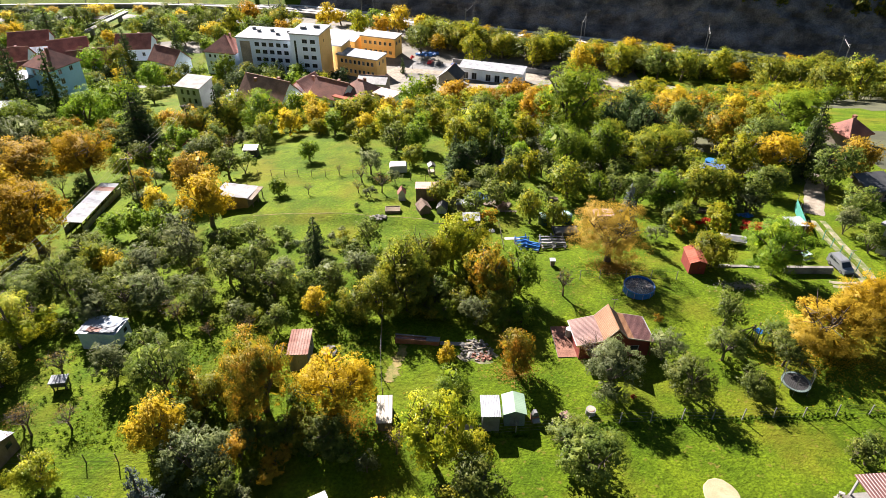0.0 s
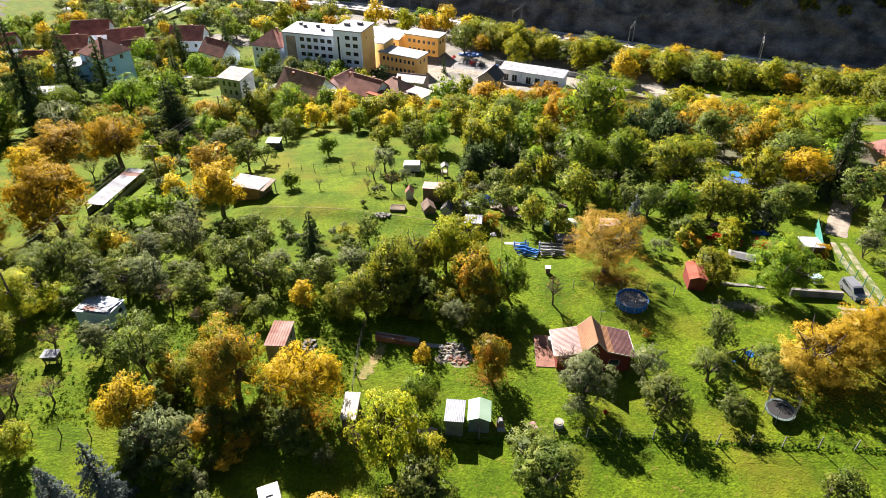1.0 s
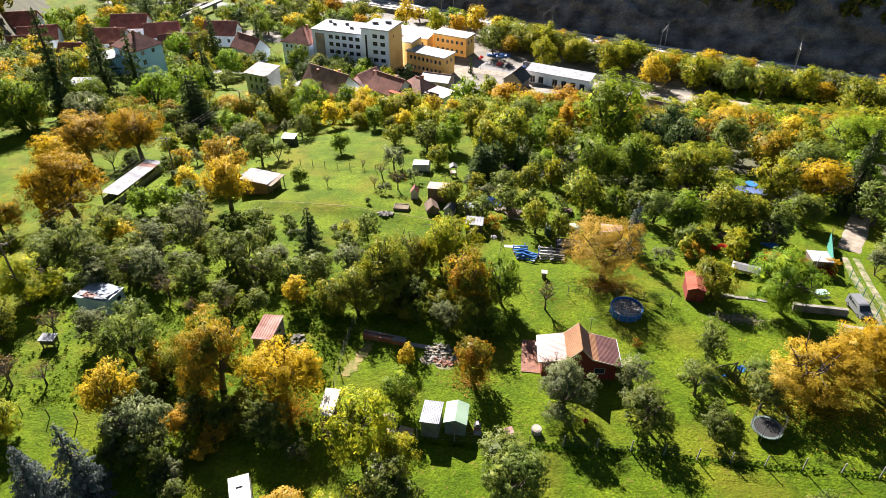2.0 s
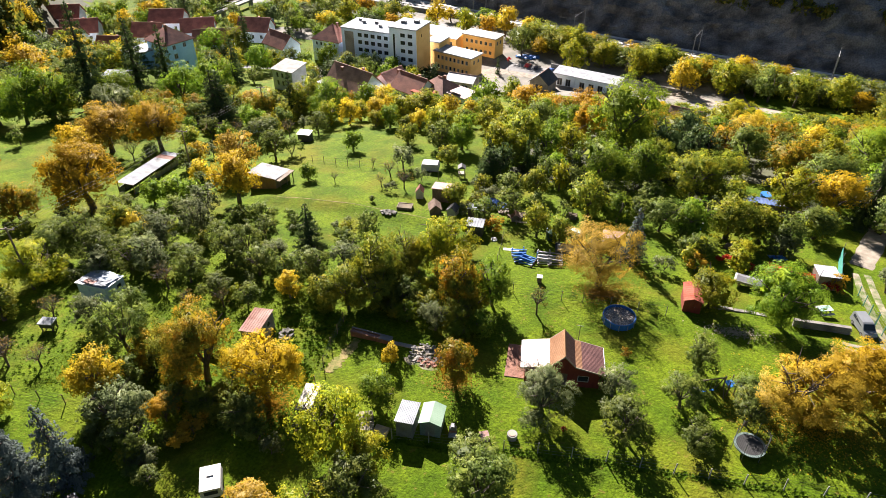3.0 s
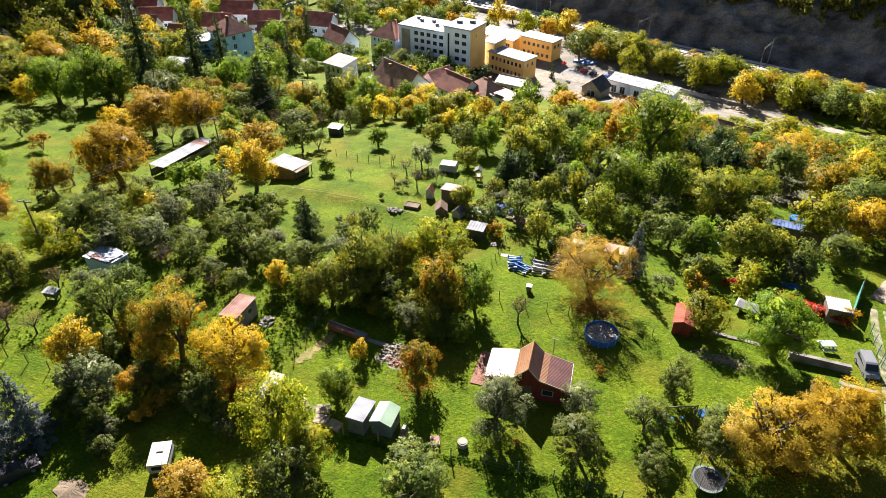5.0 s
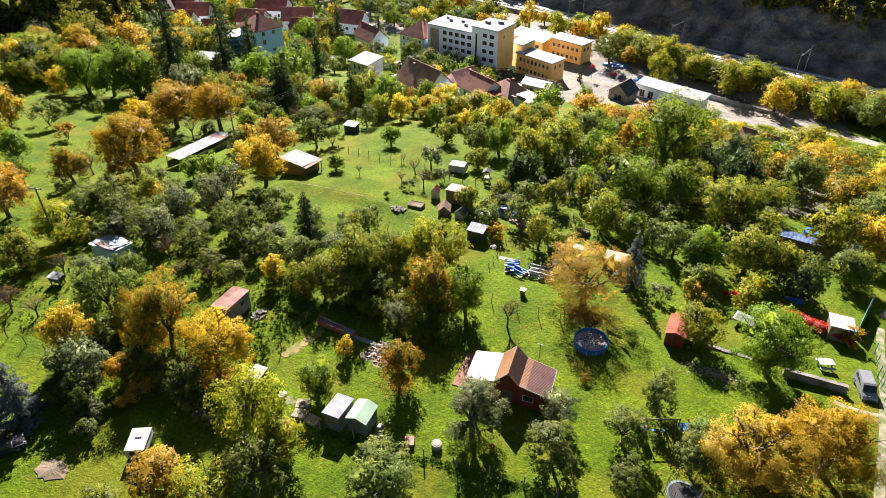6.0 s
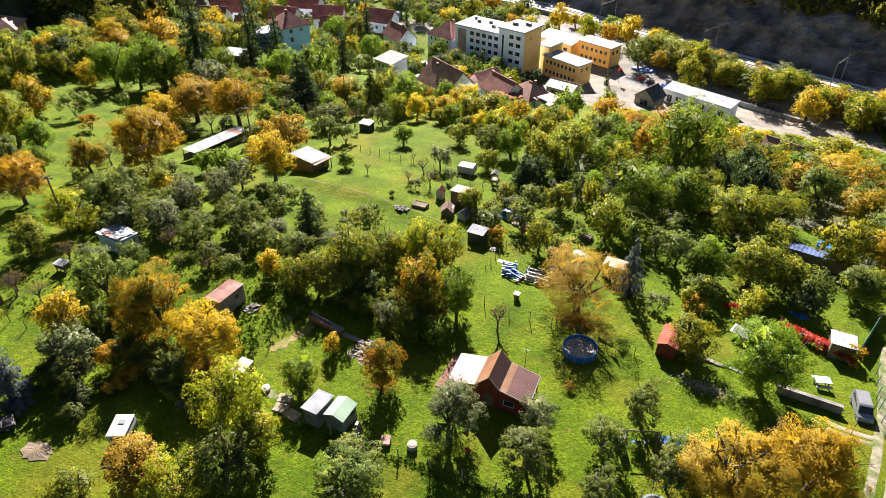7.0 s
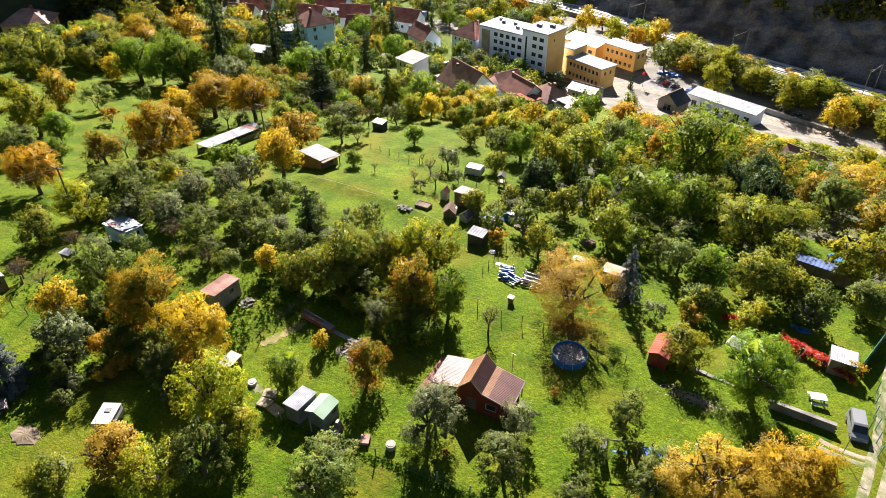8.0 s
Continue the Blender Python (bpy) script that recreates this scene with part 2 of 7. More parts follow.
LEAF = {
    "gold": leaves("golden_leaves", [(0.24, 0.17, 0.012), (0.42, 0.29, 0.014), (0.54, 0.37, 0.02)]),
    "or": leaves("orange_leaves", [(0.25, 0.15, 0.012), (0.41, 0.25, 0.016), (0.5, 0.29, 0.02)]),
    "yel": leaves("yellow_leaves", [(0.3, 0.25, 0.022), (0.5, 0.37, 0.02), (0.58, 0.45, 0.028)]),
    "orgr": leaves("orange_and_green_leaves", [(0.1, 0.14, 0.012), (0.27, 0.22, 0.015), (0.54, 0.275, 0.018)]),
    "olive": leaves("olive_leaves", [(0.085, 0.12, 0.013), (0.175, 0.205, 0.018), (0.34, 0.3, 0.022)]),
    "grn": leaves("fresh_green_leaves", [(0.075, 0.14, 0.012), (0.14, 0.22, 0.015), (0.24, 0.3, 0.02)]),
    "ochre": leaves("ochre_leaves", [(0.23, 0.165, 0.02), (0.39, 0.27, 0.028), (0.5, 0.34, 0.03)]),
    "maple": leaves("bright_green_leaves", [(0.11, 0.185, 0.015), (0.18, 0.27, 0.018), (0.29, 0.35, 0.022)]),
    "dgrn": leaves("dark_green_leaves", [(0.06, 0.095, 0.018), (0.12, 0.16, 0.028), (0.22, 0.25, 0.045)]),
    "grey": leaves("grey_green_leaves", [(0.075, 0.1, 0.038), (0.135, 0.16, 0.062), (0.21, 0.225, 0.095)]),
    "ygrn": leaves("yellow_green_leaves", [(0.12, 0.165, 0.012), (0.25, 0.27, 0.015), (0.42, 0.36, 0.02)]),
    "brn": leaves("brown_leaves", [(0.19, 0.125, 0.02), (0.32, 0.205, 0.03), (0.43, 0.275, 0.042)]),
    "red": leaves("crimson_leaves", [(0.24, 0.014, 0.01), (0.46, 0.03, 0.016), (0.48, 0.07, 0.025)]),
    "con": leaves("dark_needles", [(0.028, 0.05, 0.016), (0.055, 0.085, 0.024), (0.1, 0.13, 0.035)], 0.25),
    "blue": leaves("blue_grey_needles", [(0.045, 0.062, 0.06), (0.08, 0.1, 0.095), (0.12, 0.145, 0.13)], 0.25),
    "bare": leaves("sparse_autumn_leaves", [(0.13, 0.1, 0.018), (0.21, 0.15, 0.028), (0.28, 0.17, 0.03)]),
}
WIRE = surface("dull_wire", (0.12, 0.12, 0.11), (0.18, 0.18, 0.17), 3, 0.8, 0.0)


# ---- ground ----
KY = (-60, 20, 35, 45, 55, 62, 68, 75, 90, 100, 112, 125, 140, 155, 175, 195, 260)
KZ = (2.2, 2.0, 1.3, 0.8, 0.3, -0.3, -1.2, -1.9, -4, -5.4, -7.6, -11, -15.5, -20, -26.5, -30.5, -31)


def smooth(a, b, v):
    u = np.clip((v - a) / (b - a), 0, 1)
    return u * u * (3 - 2 * u)


def rail_y(x):
    """The line of the railway across the valley."""
    return np.interp(x, (-400, -189, -117, -55, -1, 44, 88, 200, 400), (270, 285, 287, 276, 252, 235, 221, 187, 122))


def side_hill(x, y):
    """How far a place lies inside the wooded side hill."""
    return -150 - x + 0.25 * (np.minimum(y, 150) - 100) - 0.6 * np.maximum(y - 150, 0)


def bank_y(x):
    """The upper edge of the grass bank across the meadow."""
    return 70.7 - 0.11 * x


def ground_z(x, y):
    x, y = np.asarray(x, float), np.asarray(y, float)
    z = sum(np.interp(y + d, KY, KZ) for d in (-4, -2, 0, 2, 4)) / 5
    z = z - 4.6 * (1 - smooth(-62, -12, x)) * smooth(20, 80, y) * (1 - smooth(120, 190, y))
    e = y - bank_y(x)
    z = z + 0.5 * smooth(-2.0, -0.2, e) * (1 - smooth(2.5, 15, e)) * smooth(-31, -27, x) * (1 - smooth(0, 5, x))
    d = y - rail_y(x) - 9
    steep = smooth(-120, -40, x)
    z = z + (8 + 6 * steep) * smooth(0, 22, d) + (0.40 + 0.07 * steep) * np.clip(d - 14, 0, 320) + 2.5 * np.sin(x * 0.07 + 1) * smooth(5, 30, d)
    z = z + 1.1 * np.clip(side_hill(x, y), 0, 260) + 3.4 * (1 - smooth(8, 22, np.hypot(x + 100, y - 157)))
    return z + 0.10 * np.sin(x * 0.31 + 1.3 * np.sin(y * 0.17)) * np.sin(y * 0.27 + 0.7) + 0.05 * np.sin(x * 0.83 + y * 0.61)


def gz(x, y):
    return float(ground_z(x, y))


# ---- building kit ----
class Shape:
    """Collects vertices and faces for one mesh."""

    def __init__(self):
        self.v, self.f = [], []

    def add(self, verts, faces):
        n = len(self.v)
        self.v += [tuple(p) for p in verts]
        self.f += [tuple(n + i for i in f) for f in faces]
        return self

    def box(self, x0, x1, y0, y1, z0, z1, m=None):
        vs = [Vector((x, y, z)) for z in (z0, z1) for y in (y0, y1) for x in (x0, x1)]
        vs = [m @ p for p in vs] if m else vs
        return self.add(vs, [(0, 2, 3, 1), (4, 5, 7, 6), (0, 1, 5, 4), (1, 3, 7, 5), (3, 2, 6, 7), (2, 0, 4, 6)])

    def prism(self, prof, y0, y1):
        """A closed profile of (x, z), counter-clockwise, drawn out along y."""
        n = len(prof)
        vs = [(x, y, z) for y in (y0, y1) for x, z in prof]
        return self.add(vs, [tuple(range(n)), tuple(range(2 * n - 1, n - 1, -1))] + [(i, n + i, n + (i + 1) % n, (i + 1) % n) for i in range(n)])

    def tube(self, p, q, r0, r1, n=6, caps=True):
        p, q = Vector(p), Vector(q)
        d = (q - p).normalized()
        a = d.orthogonal().normalized()
        b = d.cross(a)
        ring = [(math.cos(math.tau * i / n), math.sin(math.tau * i / n)) for i in range(n)]
        vs = [p + r0 * (c * a + s * b) for c, s in ring] + [q + r1 * (c * a + s * b) for c, s in ring]
        fs = [(i, (i + 1) % n, n + (i + 1) % n, n + i) for i in range(n)]
        return self.add(vs, fs + ([tuple(range(n - 1, -1, -1)), tuple(range(n, 2 * n))] if caps else []))

    def ribbed(self, p, u, w, n, rise, thick=0.02):
        """A ribbed sheet with its corner at p: n ribs across u, drawn along w."""
        p, u, w = Vector(p), Vector(u), Vector(w)
        up = u.cross(w).normalized()
        line = []
        for i in range(n):
            for s, h in ((0.0, 0), (0.35, 0), (0.5, 1), (0.85, 1)):
                line.append(p + u * ((i + s) / n) + up * rise * h)
        line.append(p + u)
        m = len(line)
        vs = line + [q + w for q in line] + [q - up * thick for q in line] + [q + w - up * thick for q in line]
        fs = [(i, i + 1, m + i + 1, m + i) for i in range(m - 1)] + [(2 * m + i, 3 * m + i, 3 * m + i + 1, 2 * m + i + 1) for i in range(m - 1)]
        fs += [(i, 2 * m + i, 2 * m + i + 1, i + 1) for i in range(m - 1)] + [(m + i, m + i + 1, 3 * m + i + 1, 3 * m + i) for i in range(m - 1)]
        return self.add(vs, fs + [(0, m, 3 * m, 2 * m), (m - 1, 3 * m - 1, 4 * m - 1, 2 * m - 1)])

    def weld(self):
        """Joins points that lie in one place."""
        at, to = {}, []
        for p in self.v:
            to.append(at.setdefault(tuple(round(c, 4) for c in p), len(at)))
        self.v, self.f = list(at), [tuple(to[i] for i in f) for f in self.f]
        return self

    def mesh(self, name, material, flat=True):
        me = bpy.data.meshes.new(name)
        me.from_pydata(self.v, [], self.f)
        me.materials.append(material)
        return me


def part(name, shape, material, parent, label="", m=None, kind=""):
    ob = new(name, shape if isinstance(shape, bpy.types.Mesh) else shape.mesh(name, material))
    ob.parent = parent
    if m:
        ob.matrix_basis = m
    return tagged(ob, label, kind=kind)


def thing(name, x, y, label, category, rz=0.0, z=None, group="", kind=""):
    ob = new(name)
    ob.empty_display_size = 0.3
    ob.matrix_basis = pose(x, y, gz(x, y) if z is None else z, 0, 0, rz)
    return tagged(ob, label, category, group, kind)


def solid(name, shape, material, x, y, label, category, rz=0.0, z=None, group="", kind=""):
    """A thing of one mesh."""
    ob = new(name, shape.mesh(name, material))
    ob.matrix_basis = pose(x, y, gz(x, y) if z is None else z, 0, 0, rz)
    return tagged(ob, label, category, group, kind)


def low(x, y, w, d, rz=0.0):
    """The lowest ground under a footprint of w by d."""
    c, s = math.cos(radians(rz)), math.sin(radians(rz))
    return min(gz(x + c * a * w / 2 - s * b * d / 2, y + s * a * w / 2 + c * b * d / 2) for a in (-1, 0, 1) for b in (-1, 0, 1))


def wall_shape(width, z0, z1, thick, holes):
    """A wall along x from 0 to width, its outer face at y = 0, with holes (x0, x1, z0, z1) right through it."""
    s = Shape()
    xs = sorted({0, width, *[h[0] for h in holes], *[h[1] for h in holes]})
    zs = sorted({z0, z1, *[h[2] for h in holes], *[h[3] for h in holes]})
    for za, zb in zip(zs, zs[1:]):
        run = None
        for xa, xb in zip(xs, xs[1:]):
            cx, cz = (xa + xb) / 2, (za + zb) / 2
            if any(h[0] < cx < h[1] and h[2] < cz < h[3] for h in holes):
                if run is not None:
                    s.box(run, xa, 0, thick, za, zb)
                run = None
            elif run is None:
                run = xa
        if run is not None:
            s.box(run, width, 0, thick, za, zb)
    return s


HOUSES = []


def house(name, x, y, rz, w, d, h, label, category, walls, roof, roof_mat, rise=2.0, over=0.4, holes=None, chimneys=(), frame_mat=None, wall_mats=None, z=None, group="", thick=0.3):
    """A house on a footprint of w by d with its front at -y: four walls with real openings, windows with frames and panes, a roof and chimneys."""
    base = gz(x, y) if z is None else z
    HOUSES.append((x, y, 0.5 * math.hypot(w, d)))
    root = thing(name, x, y, label, category, rz, base, group)
    holes = holes or {}
    wall_mats = wall_mats or {}
    for side, ang, wid, dep in (("front", 0, w, d), ("right", 90, d, w), ("back", 180, w, d), ("left", 270, d, w)):
        hs = holes.get(side, [])
        m = pose(0, 0, 0, 0, 0, ang) @ pose(-wid / 2, -dep / 2, 0)
        trim = thick if side in ("left", "right") else 0
        hs2 = [(a - trim, b - trim, c, e) for a, b, c, e in hs]
        part("wall", wall_shape(wid - 2 * trim, -1.6, h, thick, hs2), wall_mats.get(side, walls), root, m=m @ pose(trim, 0, 0))
        for a, b, c, e in hs:
            fr = Shape()
            t = min(0.09, (b - a) * 0.12)
            for q in ((a, a + t, c, e), (b - t, b, c, e), (a + t, b - t, c, c + t), (a + t, b - t, e - t, e)):
                fr.box(q[0], q[1], 0.1, 0.18, q[2], q[3])
            if b - a > 0.9:
                fr.box((a + b) / 2 - t / 2, (a + b) / 2 + t / 2, 0.1, 0.18, c + t, e - t)
            win = part("door" if c < 0.3 else "window", fr, frame_mat or WHITE, root, m=m)
            part("pane", Shape().box(a + t, b - t, 0.13, 0.15, c + t, e - t), GLASS, win)
    W, D, t = w / 2 + over, d / 2 + over, 0.18
    s = Shape()
    gab = Shape()
    if roof == "flat":
        s.box(-W, W, -D, D, h + 0.004, h + rise)
    elif roof == "shed":
        s.prism([(-D, h + 0.02), (D, h + rise), (D, h + rise + t), (-D, h + t + 0.02)], -W, W)
        s.v = [(b, a, c) for a, b, c in s.v]
        gab.prism([(-d / 2, h), (d / 2, h), (d / 2, h + rise * 0.94)], -w / 2, w / 2)
        gab.v = [(b, a, c) for a, b, c in gab.v]
    elif roof in ("gable", "gable_y"):
        A, B = (D, W) if roof == "gable" else (W, D)
        k = rise / (A - over)
        e = h - k * over
        for sgn in (-1, 1):
            s.prism([(sgn * A, e + 0.03), (sgn * A, e + t + 0.03), (0, h + rise + t + 0.03), (0, h + rise + 0.03)][::-sgn], -B, B)
        gab.prism([(-(A - over), h), (A - over, h), (0, h + rise)], -(B - over), B - over)
        if roof == "gable":
            s.v = [(b, a, c) for a, b, c in s.v]
            gab.v = [(b, a, c) for a, b, c in gab.v]
    elif roof == "hip":
        r = max(W - D, 0.2)
        vs = [(-W, -D, h), (W, -D, h), (W, D, h), (-W, D, h), (-W, -D, h + t), (W, -D, h + t), (W, D, h + t), (-W, D, h + t), (-r, 0, h + rise), (r, 0, h + rise)]
        s.add(vs, [(3, 2, 1, 0), (0, 1, 5, 4), (1, 2, 6, 5), (2, 3, 7, 6), (3, 0, 4, 7), (4, 5, 9, 8), (5, 6, 9), (6, 7, 8, 9), (7, 4, 8)])
    top = part("roof", s, roof_mat, root)
    if roof in ("gable", "gable_y", "hip"):
        e, zt = (W if roof == "gable" else D if roof == "gable_y" else max(W - D, 0.2)), h + rise + (t + 0.05 if roof != "hip" else 0.02)
        a, b = ((-e, 0, zt), (e, 0, zt)) if roof != "gable_y" else ((0, -e, zt), (0, e, zt))
        part("ridge_tiles", Shape().tube(a, b, 0.13, 0.13, 8), TILE_OLD, top, "row of rounded ridge tiles")
    if gab.v:
        part("gable", gab, wall_mats.get("right", walls), root)
    for cx, cy, ch in chimneys:
        part("chimney", Shape().box(cx - 0.3, cx + 0.3, cy - 0.25, cy + 0.25, h * 0.9, h + ch).box(cx - 0.36, cx + 0.36, cy - 0.31, cy + 0.31, h + ch, h + ch + 0.12), BRICK, top)
    return root


def grid(width, n, w, rows, h, margin=0.8):
    """Openings in n columns, in rows that begin at the given heights."""
    step = (width - 2 * margin) / n
    return [(round(margin + step * (i + 0.5) - w / 2, 3), round(margin + step * (i + 0.5) + w / 2, 3), z, z + h) for z in rows for i in range(n)]


# ---- ground sheet ----
def spaced(a, b, near0, near1, fine, mid):
    out = list(np.arange(near0, near1, fine))
    v = near1
    while v < b:
        out.append(v)
        v += mid if v < near1 + 40 * mid else (v - near1) * 0.25
    v, lo = near0 - mid, []
    while v > a:
        lo.append(v)
        v -= mid if v > near0 - 40 * mid else (near0 - v) * 0.25
    return np.array([a] + lo[::-1] + out + [b])


def build_ground():
    xs, ys = spaced(-3000, 3000, -80, 80, 1.0, 4.0), spaced(-3000, 3000, 10, 120, 1.0, 4.0)
    X, Y = np.meshgrid(xs, ys)
    Z = ground_z(X, Y)
    Z[Y > 150] += (np.sin(X * 0.4) * np.sin(Y * 0.5) * 1.6 * smooth(8, 20, Y - rail_y(X) - 9))[Y > 150]
    nx, ny = len(xs), len(ys)
    verts = np.stack([X.ravel(), Y.ravel(), Z.ravel()], 1)
    i = (np.arange(ny - 1)[:, None] * nx + np.arange(nx - 1)[None]).ravel()
    faces = np.stack([i, i + 1, i + nx + 1, i + nx], 1)
    me = bpy.data.meshes.new("ground")
    me.from_pydata(verts.tolist(), [], faces.tolist())
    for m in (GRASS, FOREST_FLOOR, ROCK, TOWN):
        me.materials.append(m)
    c = verts[faces].mean(1)
    d = c[:, 1] - rail_y(c[:, 0]) - 9
    e = side_hill(c[:, 0], c[:, 1])
    idx = np.where((d > 26) | (e > 0), 1, 0)
    idx[(d > -1) & (d <= 26) & (c[:, 0] > -60)] = 2
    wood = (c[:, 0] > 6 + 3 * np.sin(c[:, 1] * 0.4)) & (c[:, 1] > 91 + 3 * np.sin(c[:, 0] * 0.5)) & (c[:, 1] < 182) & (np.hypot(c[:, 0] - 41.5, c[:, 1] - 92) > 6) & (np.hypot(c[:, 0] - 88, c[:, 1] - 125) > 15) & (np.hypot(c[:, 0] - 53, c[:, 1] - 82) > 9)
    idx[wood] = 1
    town = (c[:, 1] > 180 + 5 * np.sin(c[:, 0] * 0.2)) & (d < -14) & (c[:, 0] > -66) & (c[:, 0] < 62)
    idx[town] = 3
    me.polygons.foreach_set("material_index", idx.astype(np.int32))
    me.polygons.foreach_set("use_smooth", np.ones(len(faces), bool))
    return tagged(new("ground", me), "grassy hillside falling to a valley floor", "ground", kind="structure")


build_ground()


def strip(name, line, width, mat, label, category, lift=0.05, seed=1):
    """A road or path laid on the ground along a line of (x, y), with uneven edges."""
    rnd = random.Random(seed)
    pts = []
    for (x0, y0), (x1, y1) in zip(line, line[1:]):
        n = max(2, int(math.hypot(x1 - x0, y1 - y0) / 1.2))
        pts += [(x0 + (x1 - x0) * k / n, y0 + (y1 - y0) * k / n) for k in range(n)]
    pts.append(line[-1])
    pts = [tuple(np.mean(pts[max(0, i - 3):i + 4], axis=0)) for i in range(len(pts))]
    s = Shape()
    vs = []
    for i, (x, y) in enumerate(pts):
        a, b = pts[max(0, i - 1)], pts[min(len(pts) - 1, i + 1)]
        tx, ty = b[0] - a[0], b[1] - a[1]
        k = math.hypot(tx, ty) or 1
        for s_ in (-1, -0.5, 0, 0.5, 1):
            r = width / 2 * s_ * (1 + rnd.uniform(-0.12, 0.12) * (abs(s_) == 1))
            px, py = x - ty / k * r, y + tx / k * r
            vs.append((px, py, gz(px, py) + (lift if abs(s_) < 1 else lift * 0.2)))
    s.add(vs, [(5 * i + j, 5 * i + j + 1, 5 * i + j + 6, 5 * i + j + 5) for i in range(len(pts) - 1) for j in range(4)])
    s.f = [f[::-1] for f in s.f]
    return tagged(new(name, s.mesh(name, mat)), label, category, kind="structure")


def patch(name, x, y, rx, ry, mat, label, category, lift=0.04, seed=1, kind="structure", top=None, uneven=1.0):
    """A patch of bare ground with an uneven rim; top raises its middle."""
    rnd = random.Random(seed)
    vs, fs, n = [(x, y, gz(x, y) + lift + (top or 0))], [], 28
    wob = [1 + uneven * rnd.uniform(-0.15, 0.1) for _ in range(n)]
    for k, q in enumerate((0.35, 0.7, 0.92, 1.0)):
        for i in range(n):
            a = math.tau * i / n
            r = q * (1 + (wob[i] - 1) * (q > 0.5))
            px, py = x + rx * r * math.cos(a), y + ry * r * math.sin(a)
            vs.append((px, py, gz(px, py) + (lift if k < 3 else -0.03) + ((top or 0) * (1 - q * q) * rnd.uniform(0.7, 1.3))))
    fs = [(0, 1 + i, 1 + (i + 1) % n) for i in range(n)]
    for k in range(3):
        fs += [(1 + k * n + i, 1 + (k + 1) * n + i, 1 + (k + 1) * n + (i + 1) % n, 1 + k * n + (i + 1) % n) for i in range(n)]
    return tagged(new(name, Shape().add(vs, fs).mesh(name, mat)), label, category, kind=kind)


# ---- trees ----
def unit(v):
    return v / np.maximum(np.linalg.norm(v, axis=-1, keepdims=True), 1e-6)


def crown_mesh(name, style, n, leaf, seed, mat, thin=False):
    """Leaves on the sprays of many boughs, in a crown of radius 1 and height about 2 with its middle at the origin."""
    g = np.random.default_rng(seed)
    if style == "conifer":
        whorls, arms = 14, 11
        lev = np.repeat(np.arange(whorls), arms) / whorls + g.uniform(-0.02, 0.02, whorls * arms)
        az = g.uniform(0, math.tau, whorls * arms)
        reach = np.maximum(0.05, (1 - lev) ** 0.85 * g.uniform(0.72, 1.1, whorls * arms))
        j = g.choice(whorls * arms, n, p=reach ** 1.5 / (reach ** 1.5).sum())
        t = g.random(n) ** 0.55
        rho, side = reach[j] * t, g.normal(size=n) * 0.13 * (1.15 - t) * (0.4 + reach[j])
        ca, sa = np.cos(az[j]), np.sin(az[j])
        z = lev[j] * 2.1 - 0.98 - 0.2 * rho + 0.1 * rho * t + g.normal(size=n) * 0.015
        c = np.stack([rho * ca - side * sa, rho * sa + side * ca, z], 1)
        out = unit(np.stack([0.7 * ca, 0.7 * sa, 0.75 + 0 * ca], 1))
        core = np.stack([0 * lev, 0 * lev, lev * 2.0 - 1.0], 1)
        core_r, q = 0.26 * (1 - lev), 1
    else:
        k = {"broad": 34, "tall": 34, "open": 25, "bush": 13, "bare": 16}[style]
        u = unit(g.normal(size=(k, 3)))
        floor_ = {"broad": -0.85, "tall": -0.95, "open": -0.85, "bush": -0.5, "bare": -0.3}[style]
        u[:, 2] = np.where(u[:, 2] < floor_, -u[:, 2], u[:, 2])
        rad = g.uniform(0.35, 0.84, k)[:, None] if style != "open" else g.uniform(0.4, 0.82, k)[:, None]
        lob = u * rad
        size = g.uniform(0.23, 0.4, k) if style in ("open", "bare") else g.uniform(0.22, 0.42, k)
        lob *= np.array([1 + g.uniform(-0.12, 0.12), 1 + g.uniform(-0.12, 0.12), 1])
        lob[:, :2] += g.uniform(-0.1, 0.1, 2)
        # sprays of twigs over the outer face of every bough
        m = 15 if style not in ("open", "bare") else 11
        sj = np.repeat(np.arange(k), m)
        sv = unit(g.normal(size=(k * m, 3)) + 0.55 * u[sj])
        spray = lob[sj] + sv * (size[sj] * g.uniform(0.75, 1.12, k * m))[:, None]
        sr = size[sj] * g.uniform(0.24, 0.46, k * m)
        i = g.choice(k * m, n, p=sr ** 2 / (sr ** 2).sum())
        v = unit(g.normal(size=(n, 3)) + 0.5 * sv[i])
        c = spray[i] + v * (sr[i] * g.uniform(0.3, 1.2, n) ** 0.6)[:, None] * np.array([1, 1, 0.75])
        out = unit(v * 0.45 + sv[i] * 0.35 + 0.2 * lob[sj[i]] + np.array([0, 0, 0.55]))
        core, core_r, q = lob, size * 0.66, 0 if style == "bare" else 1 if thin else 5 if style == "open" else 6
    nrm = unit(out + g.normal(scale=0.5, size=(n, 3)))
    ax = unit(np.cross(nrm, g.normal(size=(n, 3))))
    bx = np.cross(nrm, ax)
    s = (leaf * g.uniform(0.6, 1.3, n))[:, None]
    wide = 0.6 if style != "conifer" else 0.5
    v = np.stack([c + ax * s * 0.95, c - ax * s * 0.7 + bx * s * wide * 1.15 + nrm * s * 0.2, c - ax * s * 0.9 - bx * s * wide * 1.15], 1).reshape(-1, 3)
    soft = np.repeat(unit(out + 0.45 * nrm), 3, 0)
